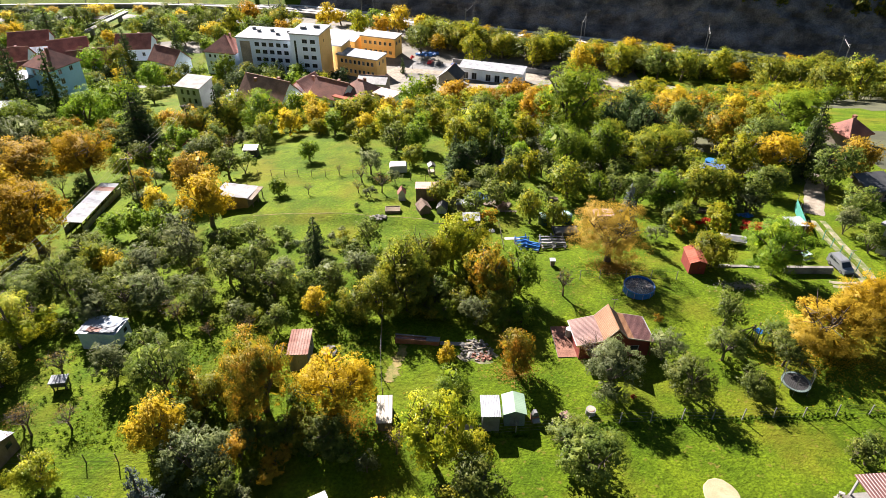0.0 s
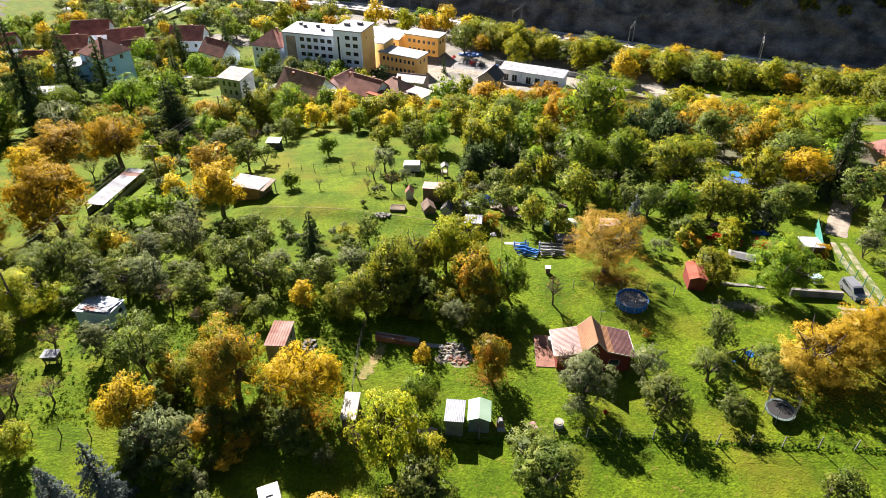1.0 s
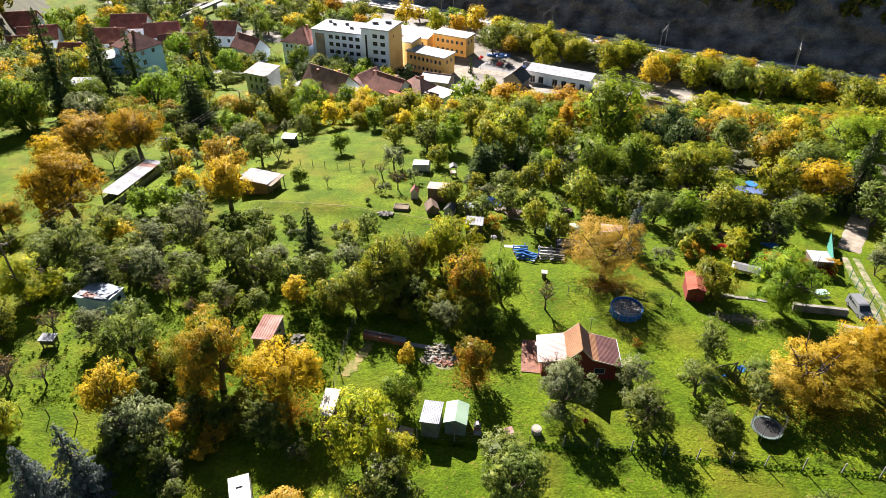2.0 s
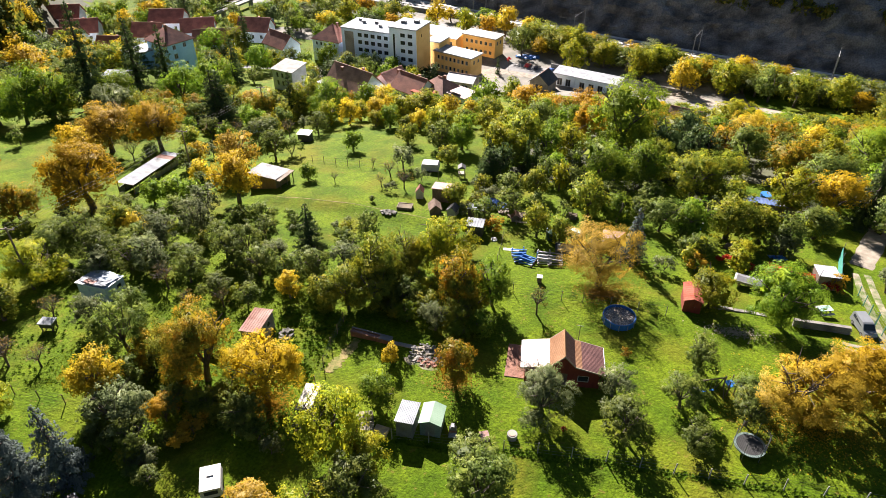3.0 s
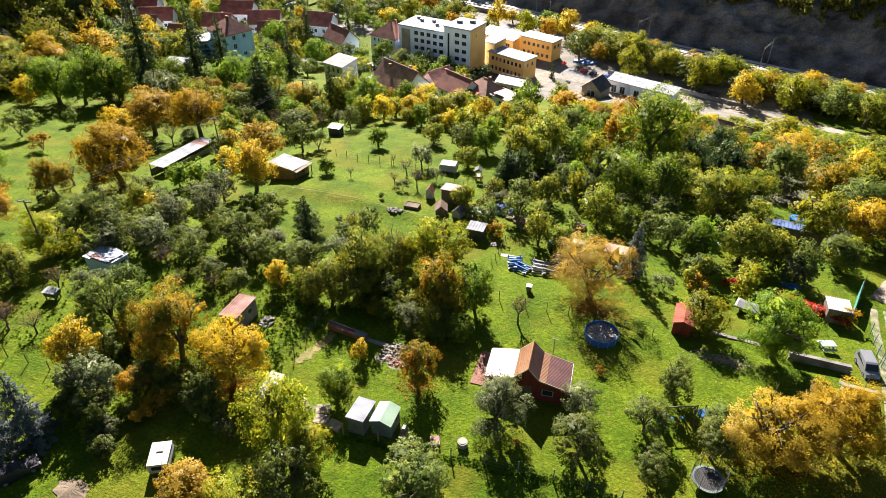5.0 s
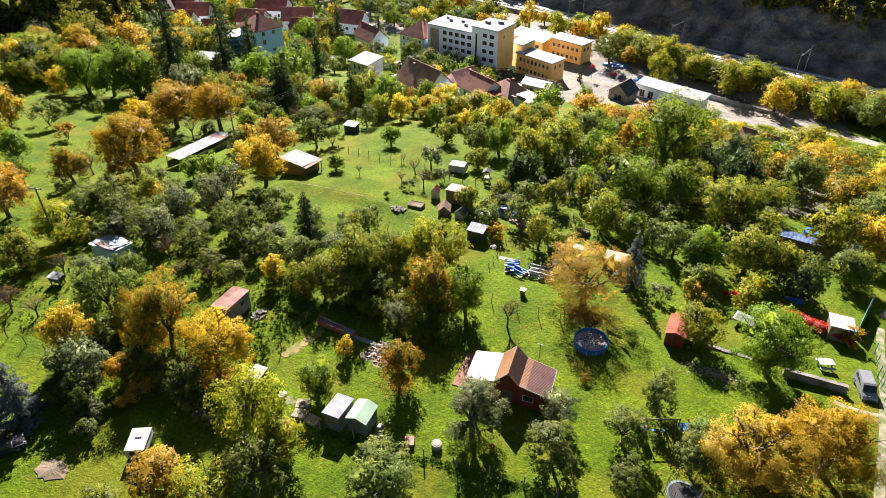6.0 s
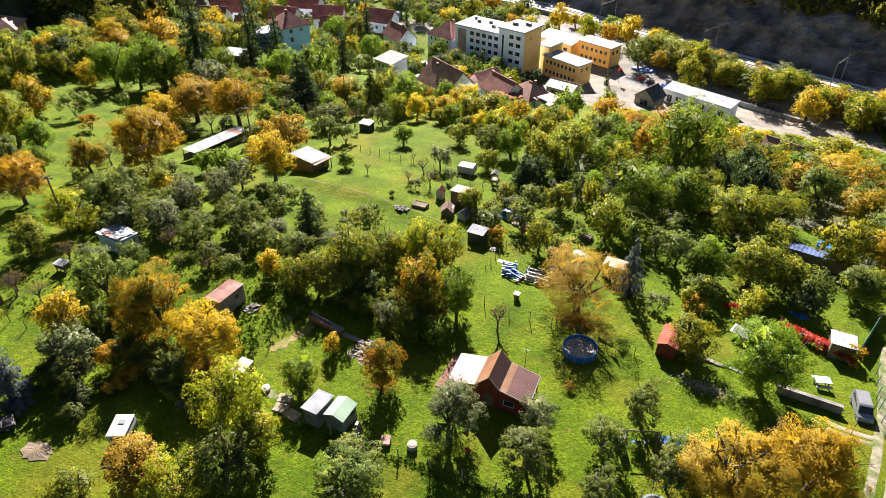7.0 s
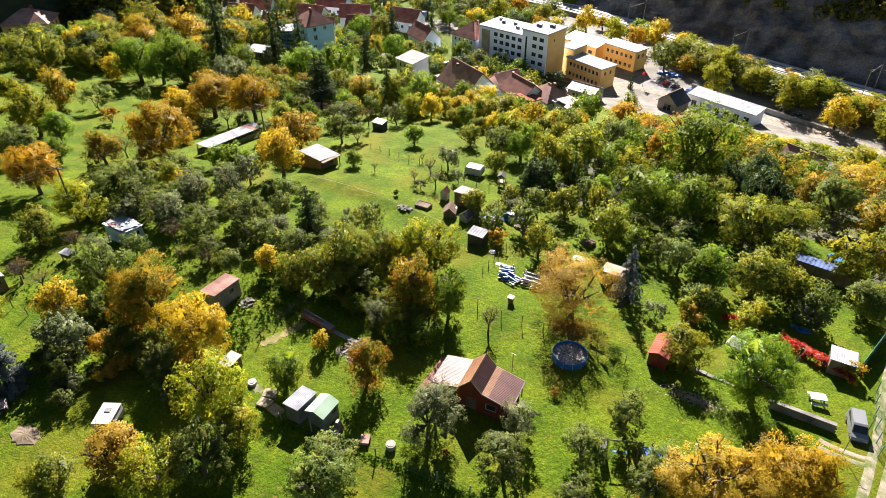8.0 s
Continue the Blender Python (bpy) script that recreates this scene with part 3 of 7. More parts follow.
    if q:
        # large triangles added inside every bough to block light and darken its underside
        j = np.repeat(np.arange(len(core)), q)
        w = unit(g.normal(size=(3, len(j), 3)))
        tri = (core[j] + w * core_r[j][:, None]).transpose(1, 0, 2)
        face, away = np.cross(tri[:, 1] - tri[:, 0], tri[:, 2] - tri[:, 0]), unit(core[j] + np.array([0, 0, 0.3]))
        tri = np.where(((face * away).sum(1) < 0)[:, None, None], tri[:, ::-1], tri)
        v = np.concatenate([v, tri.reshape(-1, 3)])
        soft = np.concatenate([soft, np.repeat(away, 3, 0)])
    me = bpy.data.meshes.new(name)
    me.from_pydata(v.tolist(), [], np.arange(len(v)).reshape(-1, 3).tolist(), shade_flat=False)
    me.normals_split_custom_set_from_vertices(soft.tolist())
    me.materials.append(mat)
    return me


def trunk_mesh(style, seed, base, near):
    """A tapered trunk from the ground at z = -base up into the crown, with limbs that fork towards its lobes."""
    g = random.Random(seed)
    s = Shape()
    if style == "conifer":
        s.tube((0, 0, -base - 0.15), (0, 0, 1.0), 0.1, 0.015, 7)
        for i in range(26):
            z, a = -0.95 + 1.9 * i / 26, g.uniform(0, math.tau)
            r = (1 - (z + 1) / 2.1) * 0.85
            s.tube((0, 0, z), (r * math.cos(a), r * math.sin(a), z - 0.1 * r), 0.018, 0.005, 4, False)
        return s.mesh("trunk", BARK)
    w = {"broad": 0.085, "tall": 0.085, "open": 0.07, "bush": 0.05, "bare": 0.065}[style]
    fork = -0.55 if style != "bush" else -0.8
    lean = Vector((g.uniform(-0.12, 0.12), g.uniform(-0.12, 0.12), 0))
    s.tube((0, 0, -base - 0.15), lean * 0.4 + Vector((0, 0, -base + (fork + base) * 0.5)), w * 1.25, w * 0.95, 8, False)
    s.tube(lean * 0.4 + Vector((0, 0, -base + (fork + base) * 0.5)), lean + Vector((0, 0, fork)), w * 0.95, w * 0.8, 8, False)
    k = {"broad": 7, "tall": 7, "open": 7, "bush": 6, "bare": 9}[style] - 2 * near
    for i in range(k):
        a = math.tau * i / k + g.uniform(-0.4, 0.4)
        up = g.uniform(0.15, 0.75)
        r = g.uniform(0.35, 0.7)
        mid = Vector((r * 0.55 * math.cos(a), r * 0.55 * math.sin(a), fork + 0.45 + 0.3 * up)) + lean
        end = Vector((r * math.cos(a + 0.2), r * math.sin(a + 0.2), 0.1 + up * 0.8)) + lean
        s.tube(lean + Vector((0, 0, fork - 0.03)), mid, w * 0.55, w * 0.35, 5, False)
        s.tube(mid, end, w * 0.35, w * 0.1, 5, False)
        for _ in range(0 if near == 2 else 6 if style == "bare" else 3):
            q = mid.lerp(end, g.uniform(0, 0.9))
            tip = q + Vector((g.uniform(-0.4, 0.4), g.uniform(-0.4, 0.4), g.uniform(0, 0.4)))
            s.tube(q, tip, w * 0.2, w * 0.05, 4, False)
            if style == "bare":
                for _ in range(4):
                    s.tube(tip.lerp(q, g.uniform(0, 0.7)), tip + Vector((g.uniform(-0.25, 0.25), g.uniform(-0.25, 0.25), g.uniform(0, 0.3))), w * 0.09, w * 0.03, 3, False)
    return s.mesh("trunk", BARK)


KIND = {  # style, leaf colour, name, label, category
    "gold": ("broad", "gold", "walnut_tree", "broad tree with golden autumn leaves standing in grass", "tree"),
    "or": ("broad", "or", "broadleaf_tree", "broad tree with orange autumn leaves standing in grass", "tree"),
    "yel": ("broad", "yel", "maple_tree", "bright yellow autumn tree standing in grass", "tree"),
    "orgr": ("tall", "orgr", "cherry_tree", "green tree turning orange at its top", "tree"),
    "olive": ("tall", "olive", "ash_tree", "olive green tree with yellowing outer leaves", "tree"),
    "grn": ("tall", "grn", "broadleaf_tree", "leafy fresh green tree in full leaf", "tree"),
    "dgrn": ("open", "dgrn", "fruit_tree", "dark green fruit tree with an open crown", "tree"),
    "grey": ("open", "grey", "apple_tree", "grey-green apple tree with a spreading open crown", "tree"),
    "ygrn": ("tall", "ygrn", "willow_tree", "yellow-green tree turning to autumn colour", "tree"),
    "maple": ("broad", "maple", "maple_tree", "large rounded maple in bright green leaf", "tree"),
    "ochre": ("broad", "ochre", "walnut_tree", "broad tree with dry ochre autumn leaves", "tree"),
    "brn": ("broad", "brn", "walnut_tree", "thinning tree with brown and ochre leaves", "tree"),
    "red": ("bush", "red", "sumac_bush", "crimson autumn bush beside the garden path", "bush"),
    "con": ("conifer", "con", "spruce_tree", "dark green pointed spruce tree", "tree"),
    "pine": ("tall", "con", "pine_tree", "tall dark green pine with a broad crown", "tree"),
    "blue": ("conifer", "blue", "blue_spruce", "blue-grey spruce with drooping branches", "tree"),
    "bare": ("bare", "bare", "fruit_tree", "nearly bare young fruit tree with thin twigs", "tree"),
    "bush": ("bush", "dgrn", "bush", "dense dark green bush in the grass", "bush"),
    "ybush": ("bush", "ygrn", "bush", "yellow-green bush in the grass", "bush"),
    "gbush": ("bush", "grey", "bush", "grey-green bush in the grass", "bush"),
    "obush": ("bush", "or", "bush", "orange-brown autumn bush in grass", "bush"),
}
PROTO, COUNT = {}, {}
RND = random.Random(11)


def tree(kind, x, y, r, h):
    """A tree of crown radius r and full height h. Near ones have more and smaller leaves."""
    style, leaf, name, label, cat = KIND[kind]
    near = 0 if y < 64 else 1 if y < 128 else 2
    half = min(r * {"broad": 1.15, "tall": 1.36, "open": 1.3, "bush": 1.0, "bare": 1.2, "conifer": 9}[style], h * {"broad": 0.47, "tall": 0.485, "open": 0.455, "bush": 0.5, "bare": 0.42, "conifer": 0.49}[style])
    stem = h - 2 * half
    base = round(1 + max(0.05, stem) / half, 1)
    size = 0 if r < 1.6 else 1 if r < 2.7 else 2 if r < 4 else 3
    variants = 3 if near < 2 else 2
    key0 = (kind, near, size, COUNT.get((kind, near, size), 0) % variants)
    COUNT[(kind, near, size)] = COUNT.get((kind, near, size), 0) + 1
    R = (1.3, 2.15, 3.3, 4.8)[size]
    s = (0.076, 0.132, 0.2)[near] * (0.8 if near == 1 and size > 1 and kind in ("gold", "or", "maple") else 1.0 if near else 0.85 if size == 3 or r > 3.2 else 1)
    n = int((8.0, 7.0, 5.2)[near] * R * R / (0.9 * s * s))
    if style == "bare":
        n = int(n * 0.12)
        s *= 0.7
    elif style == "bush":
        n = int(n * 0.6)
    elif style == "conifer":
        n = int(n * 1.35)
    elif kind == "brn":
        n = int(n * 0.62)
    elif style == "open":
        n = int(n * 0.72)
    m = pose(x, y, gz(x, y) + h - half, 0, 0, RND.uniform(0, 360)) @ Matrix.Diagonal((r, r, half, 1))
    if key0 not in PROTO:
        root = tagged(new(name), label, cat, group="trees" if cat == "tree" else "bushes")
        seed = len(PROTO) * 7 + 3
        part("trunk", trunk_mesh(style, seed, max(base, 1.1), near), BARK, root)
        part("crown", crown_mesh("crown", style, n, s / R, seed, LEAF[leaf], kind == "brn"), None, root)
        PROTO[key0] = root
    else:
        root = copy_thing(PROTO[key0], m)
    root.matrix_basis = m
    PLACED.append((x, y, r))
    return root


PLACED = []


def heap(name, x, y, rx, ry, n, size, mat, label, category, seed=1, height=0.35):
    """A heap of separate broken pieces."""
    rnd = random.Random(seed)
    root = thing(name, x, y, label, category)
    ms = []
    for k in range(4):
        s = Shape()
        vs = [(sx * rnd.uniform(0.6, 1), sy * rnd.uniform(0.6, 1), sz * rnd.uniform(0.4, 0.7)) for sz in (-1, 1) for sy in (-1, 1) for sx in (-1, 1)]
        s.add(vs, [(0, 2, 3, 1), (4, 5, 7, 6), (0, 1, 5, 4), (1, 3, 7, 5), (3, 2, 6, 7), (2, 0, 4, 6)])
        ms.append(s.mesh("piece", mat))
    z0 = gz(x, y)
    for i in range(n):
        r, a = math.sqrt(rnd.random()), rnd.uniform(0, math.tau)
        px, py = rx * r * math.cos(a), ry * r * math.sin(a)
        q = size * rnd.uniform(0.5, 1.4)
        z = gz(x + px, y + py) - z0 + q * 0.3 + height * max(0, 1 - r) * rnd.random()
        part("piece", ms[i % 4], None, root, m=pose(px, py, z, rnd.uniform(-25, 25), rnd.uniform(-25, 25), rnd.uniform(0, 360)) @ Matrix.Diagonal((q, q * rnd.uniform(0.5, 1), q * 0.6, 1)))
    return root



# ---- roads, railway, paths ----
strip("road_track", [(58, 90), (56, 86), (53.3, 79.8), (50.2, 75.0), (49.0, 71.4)], 2.6, GRAVEL, "pale gravel end of the lane", "lane", seed=3)
for o in (-0.65, 0.65):
    strip("wheel_track", [(49.3 + o, 72.5), (48.9 + o, 70.8), (48.4 + o, 66), (48.2 + o, 61.7), (47.6 + o, 57.4), (46.8 + o, 52), (45 + o, 40), (44 + o, 20)], 0.75, TRACK, "worn gravel wheel track of a grassy lane", "lane", lift=0.03, seed=int(9 + o * 4))
for o in (0, 0.85):
    strip("drive_track", [(47.6, 57.0 - o), (46.2, 56.0 - o), (44.6, 55.6 - o), (43.0, 56.1 - o), (42.0, 57.0 - o)], 0.5, TRACK, "worn wheel track turning off into a garden", "lane", lift=0.03, seed=5)
strip("yard_road", [(-75, 193), (-45, 188), (-18, 193), (-14, 207), (8, 204), (30, 199), (55, 191), (75, 183)], 7, GRAVEL, "pale dusty yard road beside the workshops", "road", lift=0.1, seed=6)
strip("works_yard", [(-16, 212), (4, 207), (28, 203)], 9, ASPHALT, "worn asphalt works yard", "yard", lift=0.16, seed=7)
strip("valley_road", [(-180, 262), (-120, 268), (-60, 258), (-20, 244)], 5, ASPHALT, "grey road along the valley floor", "road", lift=0.1, seed=8)
strip("village_street", [(-140, 205), (-100, 186), (-76, 190), (-55, 188)], 4, ASPHALT, "narrow grey village street", "road", lift=0.1, seed=9)


def railway():
    root = thing("railway_line", 0, 0, "double railway line on a pale ballast bank with a concrete edge", "railway", z=0, kind="structure")
    xs = list(range(-330, 331, 10))
    pts = [(x, float(rail_y(x))) for x in xs]
    pts = [tuple(np.mean(pts[max(0, i - 3):i + 4], axis=0)) for i in range(len(pts))]

    def band(off0, off1, z0, z1):
        s, vs = Shape(), []
        for i, (x, y) in enumerate(pts):
            a, b = pts[max(0, i - 1)], pts[min(len(pts) - 1, i + 1)]
            d = Vector((b[0] - a[0], b[1] - a[1])).normalized()
            n = Vector((-d.y, d.x))
            for o, z in ((off0, z0), (off0, z1), (off1, z1), (off1, z0)):
                vs.append((x + n.x * o, y + n.y * o, z))
        return s.add(vs, [(4 * i + j, 4 * i + 4 + j, 4 * i + 4 + (j + 1) % 4, 4 * i + (j + 1) % 4) for i in range(len(pts) - 1) for j in range(4)])
    part("ballast", band(-5, 6, -34, -30.2), surface("ballast", (0.36, 0.35, 0.34), (0.5, 0.49, 0.47), 1.5, 0.95, 0.4), root)
    part("edge_wall", band(-6.0, -5.004, -34, -29.5), CONCRETE, root)
    for o in (-3.2, -1.7, 1.5, 3.0):
        part("rail", band(o, o + 0.12, -30.196, -29.95), METAL, root)
    for i in range(2, len(pts) - 2, 4):
        (x, y), b = pts[i], pts[i + 1]
        ang = math.degrees(math.atan2(b[1] - y, b[0] - x))
        mast = thing("catenary_mast", x, y, "thin grey steel catenary mast with a cross arm beside the railway", "mast", ang, -30.2, "railway masts")
        part("post", Shape().tube((0, -4.6, 0), (0, -4.6, 8.6), 0.16, 0.12, 8), METAL, mast)
        part("arm", Shape().tube((0, -4.6, 7.6), (0, 3.6, 7.9), 0.07, 0.07, 6).tube((0, -4.6, 8.5), (0, -1.5, 7.75), 0.05, 0.05, 6), METAL, mast)
        part("post", Shape().tube((0, 4.9, 0), (0, 4.9, 8.6), 0.16, 0.12, 8), METAL, mast)
    w = Shape()
    for o in (-2.4, 2.2):
        for z in (-22.8, -24.2):
            for (x, y), (x2, y2) in zip(pts, pts[1:]):
                w.tube((x, y + o, z), (x2, y2 + o, z), 0.006, 0.006, 3, False)
    part("contact_wire", w, RUBBER, root)


railway()

strip("footpath", [(-27.5, 73.9), (-20, 73.1), (-12.4, 72.3), (-6, 71.6), (0.4, 70.8)], 0.17, DRY_GRASS, "narrow trodden path along the top of the bank", "path", lift=0.03, seed=17)


def rock_face():
    """The cut rock above the railway: ledges and ribs over the slope."""
    xs, ds = np.arange(-75, 280, 1.6), np.linspace(0.2, 25, 24)
    vs = []
    for d in ds:
        for x in xs:
            y = float(rail_y(x)) + 9 + d
            p = Vector((x * 0.06, d * 0.11, 3.1))
            r = noise.ridged_multi_fractal(p, 0.9, 2.1, 5, 1.0, 2.0) - 1.0
            f = noise.fractal(Vector((x * 0.35, d * 0.5, 7.7)), 0.8, 2.0, 3)
            k = math.sin(math.pi * min(1, d / 25)) ** 0.5
            vs.append((x, y - k * (1.6 + 2.6 * r + 0.8 * f), gz(x, y) + k * (0.9 + 1.3 * r + 0.5 * f)))
    n = len(xs)
    fs = [(j * n + i, j * n + i + 1, (j + 1) * n + i + 1, (j + 1) * n + i) for j in range(len(ds) - 1) for i in range(n - 1)]
    tagged(new("rock_face", Shape().add(vs, fs).mesh("rock_face", ROCK)), "dark cut rock face above the railway", "cliff", kind="structure")


rock_face()

# footbridge over the river at the end of the valley
fb = thing("footbridge", -129, 252, "pale concrete footbridge with white railings", "bridge", 80)
part("deck", Shape().box(-14, 14, -1.0, 1.0, 2.2, 2.5), CONCRETE, fb)
for s_ in (-1, 1):
    part("railing", Shape().box(-14, 14, s_ * 0.95 - 0.04, s_ * 0.95 + 0.04, 3.3, 3.4), WHITE, fb)
    part("girder", Shape().box(-14, 14, s_ * 0.7 - 0.1, s_ * 0.7 + 0.1, 1.7, 2.196), CONCRETE, fb)
for px in (-9, 0, 9):
    part("pier", Shape().box(px - 0.5, px + 0.5, -0.8, 0.8, -1, 1.696), CONCRETE, fb)


# ---- valley buildings ----
main_h = {"front": [h for h in grid(18, 7, 1.5, (1.0, 3.5, 5.9, 8.2), 1.25) if h[0] > 4.2] + grid(4.2, 1, 1.6, (4.1,), 1.0), "back": grid(18, 6, 1.5, (3.5, 5.9, 8.2), 1.25)}
apartment = house("apartment_building", -54.4, 205.2, -10.4, 18, 11, 10.4, "pale blue-white four-storey apartment block with a flat white roof", "building", PLASTER_W, "flat", WHITE_SHEET, 0.35, 0.25, main_h, frame_mat=DARK, z=-29.1)
part("bare_bay", Shape().box(-7.9, -4.6, -5.56, -5.504, 0.3, 9.6), PLASTER_BARE, apartment, "patch of bare brown plaster on the front")
for cx, cy in ((-4, 1), (0, 2), (3, -1), (6, 1), (-6.5, 3)):
    part("roof_vent", Shape().box(cx - 0.5, cx + 0.5, cy - 0.35, cy + 0.35, 10.75, 11.4).box(cx - 0.6, cx + 0.6, cy - 0.45, cy + 0.45, 11.4, 11.5), METAL, apartment)
tw = house("apartment_tower", -40.4, 198.4, -12, 9.2, 10, 13.6, "pale five-storey stair tower with one yellow side and a white roof", "building", PLASTER_W, "flat", WHITE_SHEET, 0.35, 0.25, {"front": [(1.2, 1.9, 1.2, 11.8)] + [h for h in grid(9.2, 3, 1.6, (1.2, 3.8, 6.3, 8.8, 11.1), 1.2) if h[0] > 2.6], "right": [(3.6, 4.2, 10.6, 11.6)]}, z=-29.0, frame_mat=DARK, wall_mats={"right": PLASTER_Y})
for cx, cy in ((-2, 0), (1.5, 2)):
    part("roof_vent", Shape().box(cx - 0.8, cx + 0.8, cy - 0.5, cy + 0.5, 13.95, 14.7), METAL, tw)
house("tenement_house", -69.2, 206.6, -14, 10.4, 10, 7, "white three-storey house with a dark red hipped tile roof", "house", PLASTER_W, "hip", TILE, 4.2, 0.4, {"front": grid(10.4, 5, 0.8, (0.8, 3.1, 5.3), 1.1)}, ((1.5, 0.5, 4.6),))
house("yellow_office", -25.8, 202.4, -23, 14, 6.4, 6.2, "yellow two-storey office with a white flat roof", "building", PLASTER_Y, "flat", WHITE_SHEET, 0.3, 0.35, {"front": grid(14, 8, 0.9, (0.9, 3.9), 1.3), "right": grid(6.4, 2, 0.9, (3.9,), 1.3)})
house("yellow_office", -21.2, 222.4, -19.6, 12.6, 6, 6.4, "yellow two-storey office with a grey roof", "building", PLASTER_Y, "flat", METAL, 0.3, 0.35, {"front": grid(12.6, 6, 1.0, (1.0, 3.9), 1.2), "right": grid(6, 2, 1.2, (3.9,), 1.3)})
house("yellow_workshop", -35.6, 224.5, -19, 14, 6, 5, "low yellow workshop with a grey shed roof", "building", PLASTER_Y, "shed", METAL, 1.2, 0.3, {"front": grid(14, 4, 1.6, (2.6,), 1.2) + grid(14, 3, 2.4, (0.2,), 2.2)})
house("stair_annex", -33.6, 207.5, -16, 5, 7, 8.5, "narrow yellow annex with a white roof", "building", PLASTER_Y, "flat", WHITE_SHEET, 0.3, 0.2, {"right": grid(7, 2, 0.9, (4.5,), 1.2)})
for x, y, w in ((9.2, 199.4, 7), (18.8, 195.6, 13)):
    house("long_shed", x, y, -18, w, 5, 3.6, "long low shed with a white sheet roof", "shed", PLASTER_W, "shed", WHITE_SHEET, 0.7, 0.3, {"front": grid(w, int(w / 3), 1.6, (0.2,), 2.2)}, group="long sheds")
house("lean_to", -20.2, 182.5, -10, 8, 6, 3, "low grey-roofed workshop shed", "shed", PLASTER_BARE, "gable", METAL, 1.2, 0.4, {"front": grid(8, 2, 2.0, (0.2,), 2.0)})
house("blue_villa", -98.3, 159.8, -25, 9, 8.5, 7.0, "pale blue villa with a hipped dark red tile roof", "house", PLASTER_B, "hip", TILE, 3.6, 0.5, {"front": grid(9, 2, 1.0, (2.2, 4.9), 1.5), "right": [(1.6, 2.6, 0.6, 1.5), (4.8, 5.8, 0.6, 1.5), (2.0, 3.1, 2.9, 4.3), (5.2, 6.2, 5.4, 6.6), (2.0, 3.0, 5.4, 6.6)]}, ((1, -1, 4.2),), z=-18.9)
house("villa_wing", -106, 156.5, -25, 6, 7, 5, "pale blue flat-roofed wing of a villa", "house", PLASTER_B, "flat", WHITE_SHEET, 0.3, 0.3, {"front": grid(6, 2, 1.0, (2.4,), 1.3)}, z=-19.4)
house("garden_pavilion", -103.8, 142, 10, 6, 4, 2.0, "low garden shed with a wide pale roof", "shed", WOOD, "shed", WHITE_SHEET, 0.5, 0.4, {"front": grid(6, 2, 1.2, (0.2,), 1.6)})
house("modern_house", -64.2, 160.5, -16, 6.8, 6, 4.8, "white cube house with a pale low roof and dark windows", "house", WHITE, "shed", CONCRETE, 0.9, 0.3, {"front": grid(6.8, 3, 0.8, (0.7, 2.9), 1.3), "left": grid(6, 2, 0.8, (0.7, 2.9), 1.2)}, frame_mat=DARK, z=-22.3)
house("farmhouse", -43, 153.5, -28, 13, 9, 3.4, "old house with a large faded red-brown tile roof", "house", PLASTER_W, "gable", TILE_OLD, 4.4, 0.5, {"front": grid(13, 4, 0.9, (1.2,), 1.2), "right": grid(9, 2, 0.9, (1.2,), 1.2)}, ((2.5, 1.2, 4.6), (-3, -1, 4.2)))
house("farmhouse", -35, 160, -28, 9, 7, 3.2, "old house with a white gable and a brown tile roof", "house", PLASTER_W, "gable_y", TILE_OLD, 3.6, 0.4, {"front": grid(7, 2, 0.9, (1.2,), 1.2)}, ((1.5, 1.2, 3.8),))
house("farmhouse", -27, 153, -30, 9, 7, 3, "small house with a bright red tile roof", "house", PLASTER_W, "gable", TILE, 3, 0.4, {"front": grid(9, 3, 0.9, (1.0,), 1.2)}, ((1.5, 0.6, 3.3),))
house("farmhouse", -20.4, 154, -32, 8.5, 7, 3, "small house with a brown hipped tile roof", "house", PLASTER_W, "hip", TILE_OLD, 3, 0.4, {"front": grid(8.5, 3, 0.9, (1.0,), 1.2)}, ((1.0, 0.6, 3.3),))
house("garden_annex", -15.2, 151.5, -30, 8, 5, 2.6, "low annex with a pinkish flat roof and dark panels", "shed", PLASTER_W, "flat", surface("pink_roofing", (0.3, 0.22, 0.2), (0.42, 0.33, 0.3), 1.2), 0.25, 0.3, {"front": grid(8, 2, 1.0, (1.0,), 1.0)})
house("garden_annex", -51.5, 160, -25, 7, 5, 2.8, "low annex with a white flat roof", "shed", PLASTER_W, "flat", WHITE_SHEET, 0.25, 0.3, {"front": grid(7, 2, 1.0, (1.0,), 1.0)})
for x, y, rz, w, d, h, mat, lab in ((-37.6, 156.2, -28, 3.6, 4.6, 2.6, WHITE_SHEET, "low annex with a white roof beside an old house"), (-53.5, 163.5, -20, 5, 3.4, 2.4, WHITE_SHEET, "white-roofed garage among the old houses"), (-23.4, 148.6, -30, 5, 3.2, 2.3, ROOF_RED, "lean-to with a faded red roof"), (-36.5, 178, -15, 4.4, 3.2, 2.4, TARP_TEAL, "small glasshouse with a pale roof"), (-30.5, 166, -25, 5.5, 4, 2.8, WHITE_SHEET, "low outbuilding with a white roof")):
    house("garden_annex", x, y, rz, w, d, h, lab, "building", PLASTER_W, "flat", mat, 0.25, 0.3, {"front": grid(w, 2, 0.7, (0.8,), 1.0)})
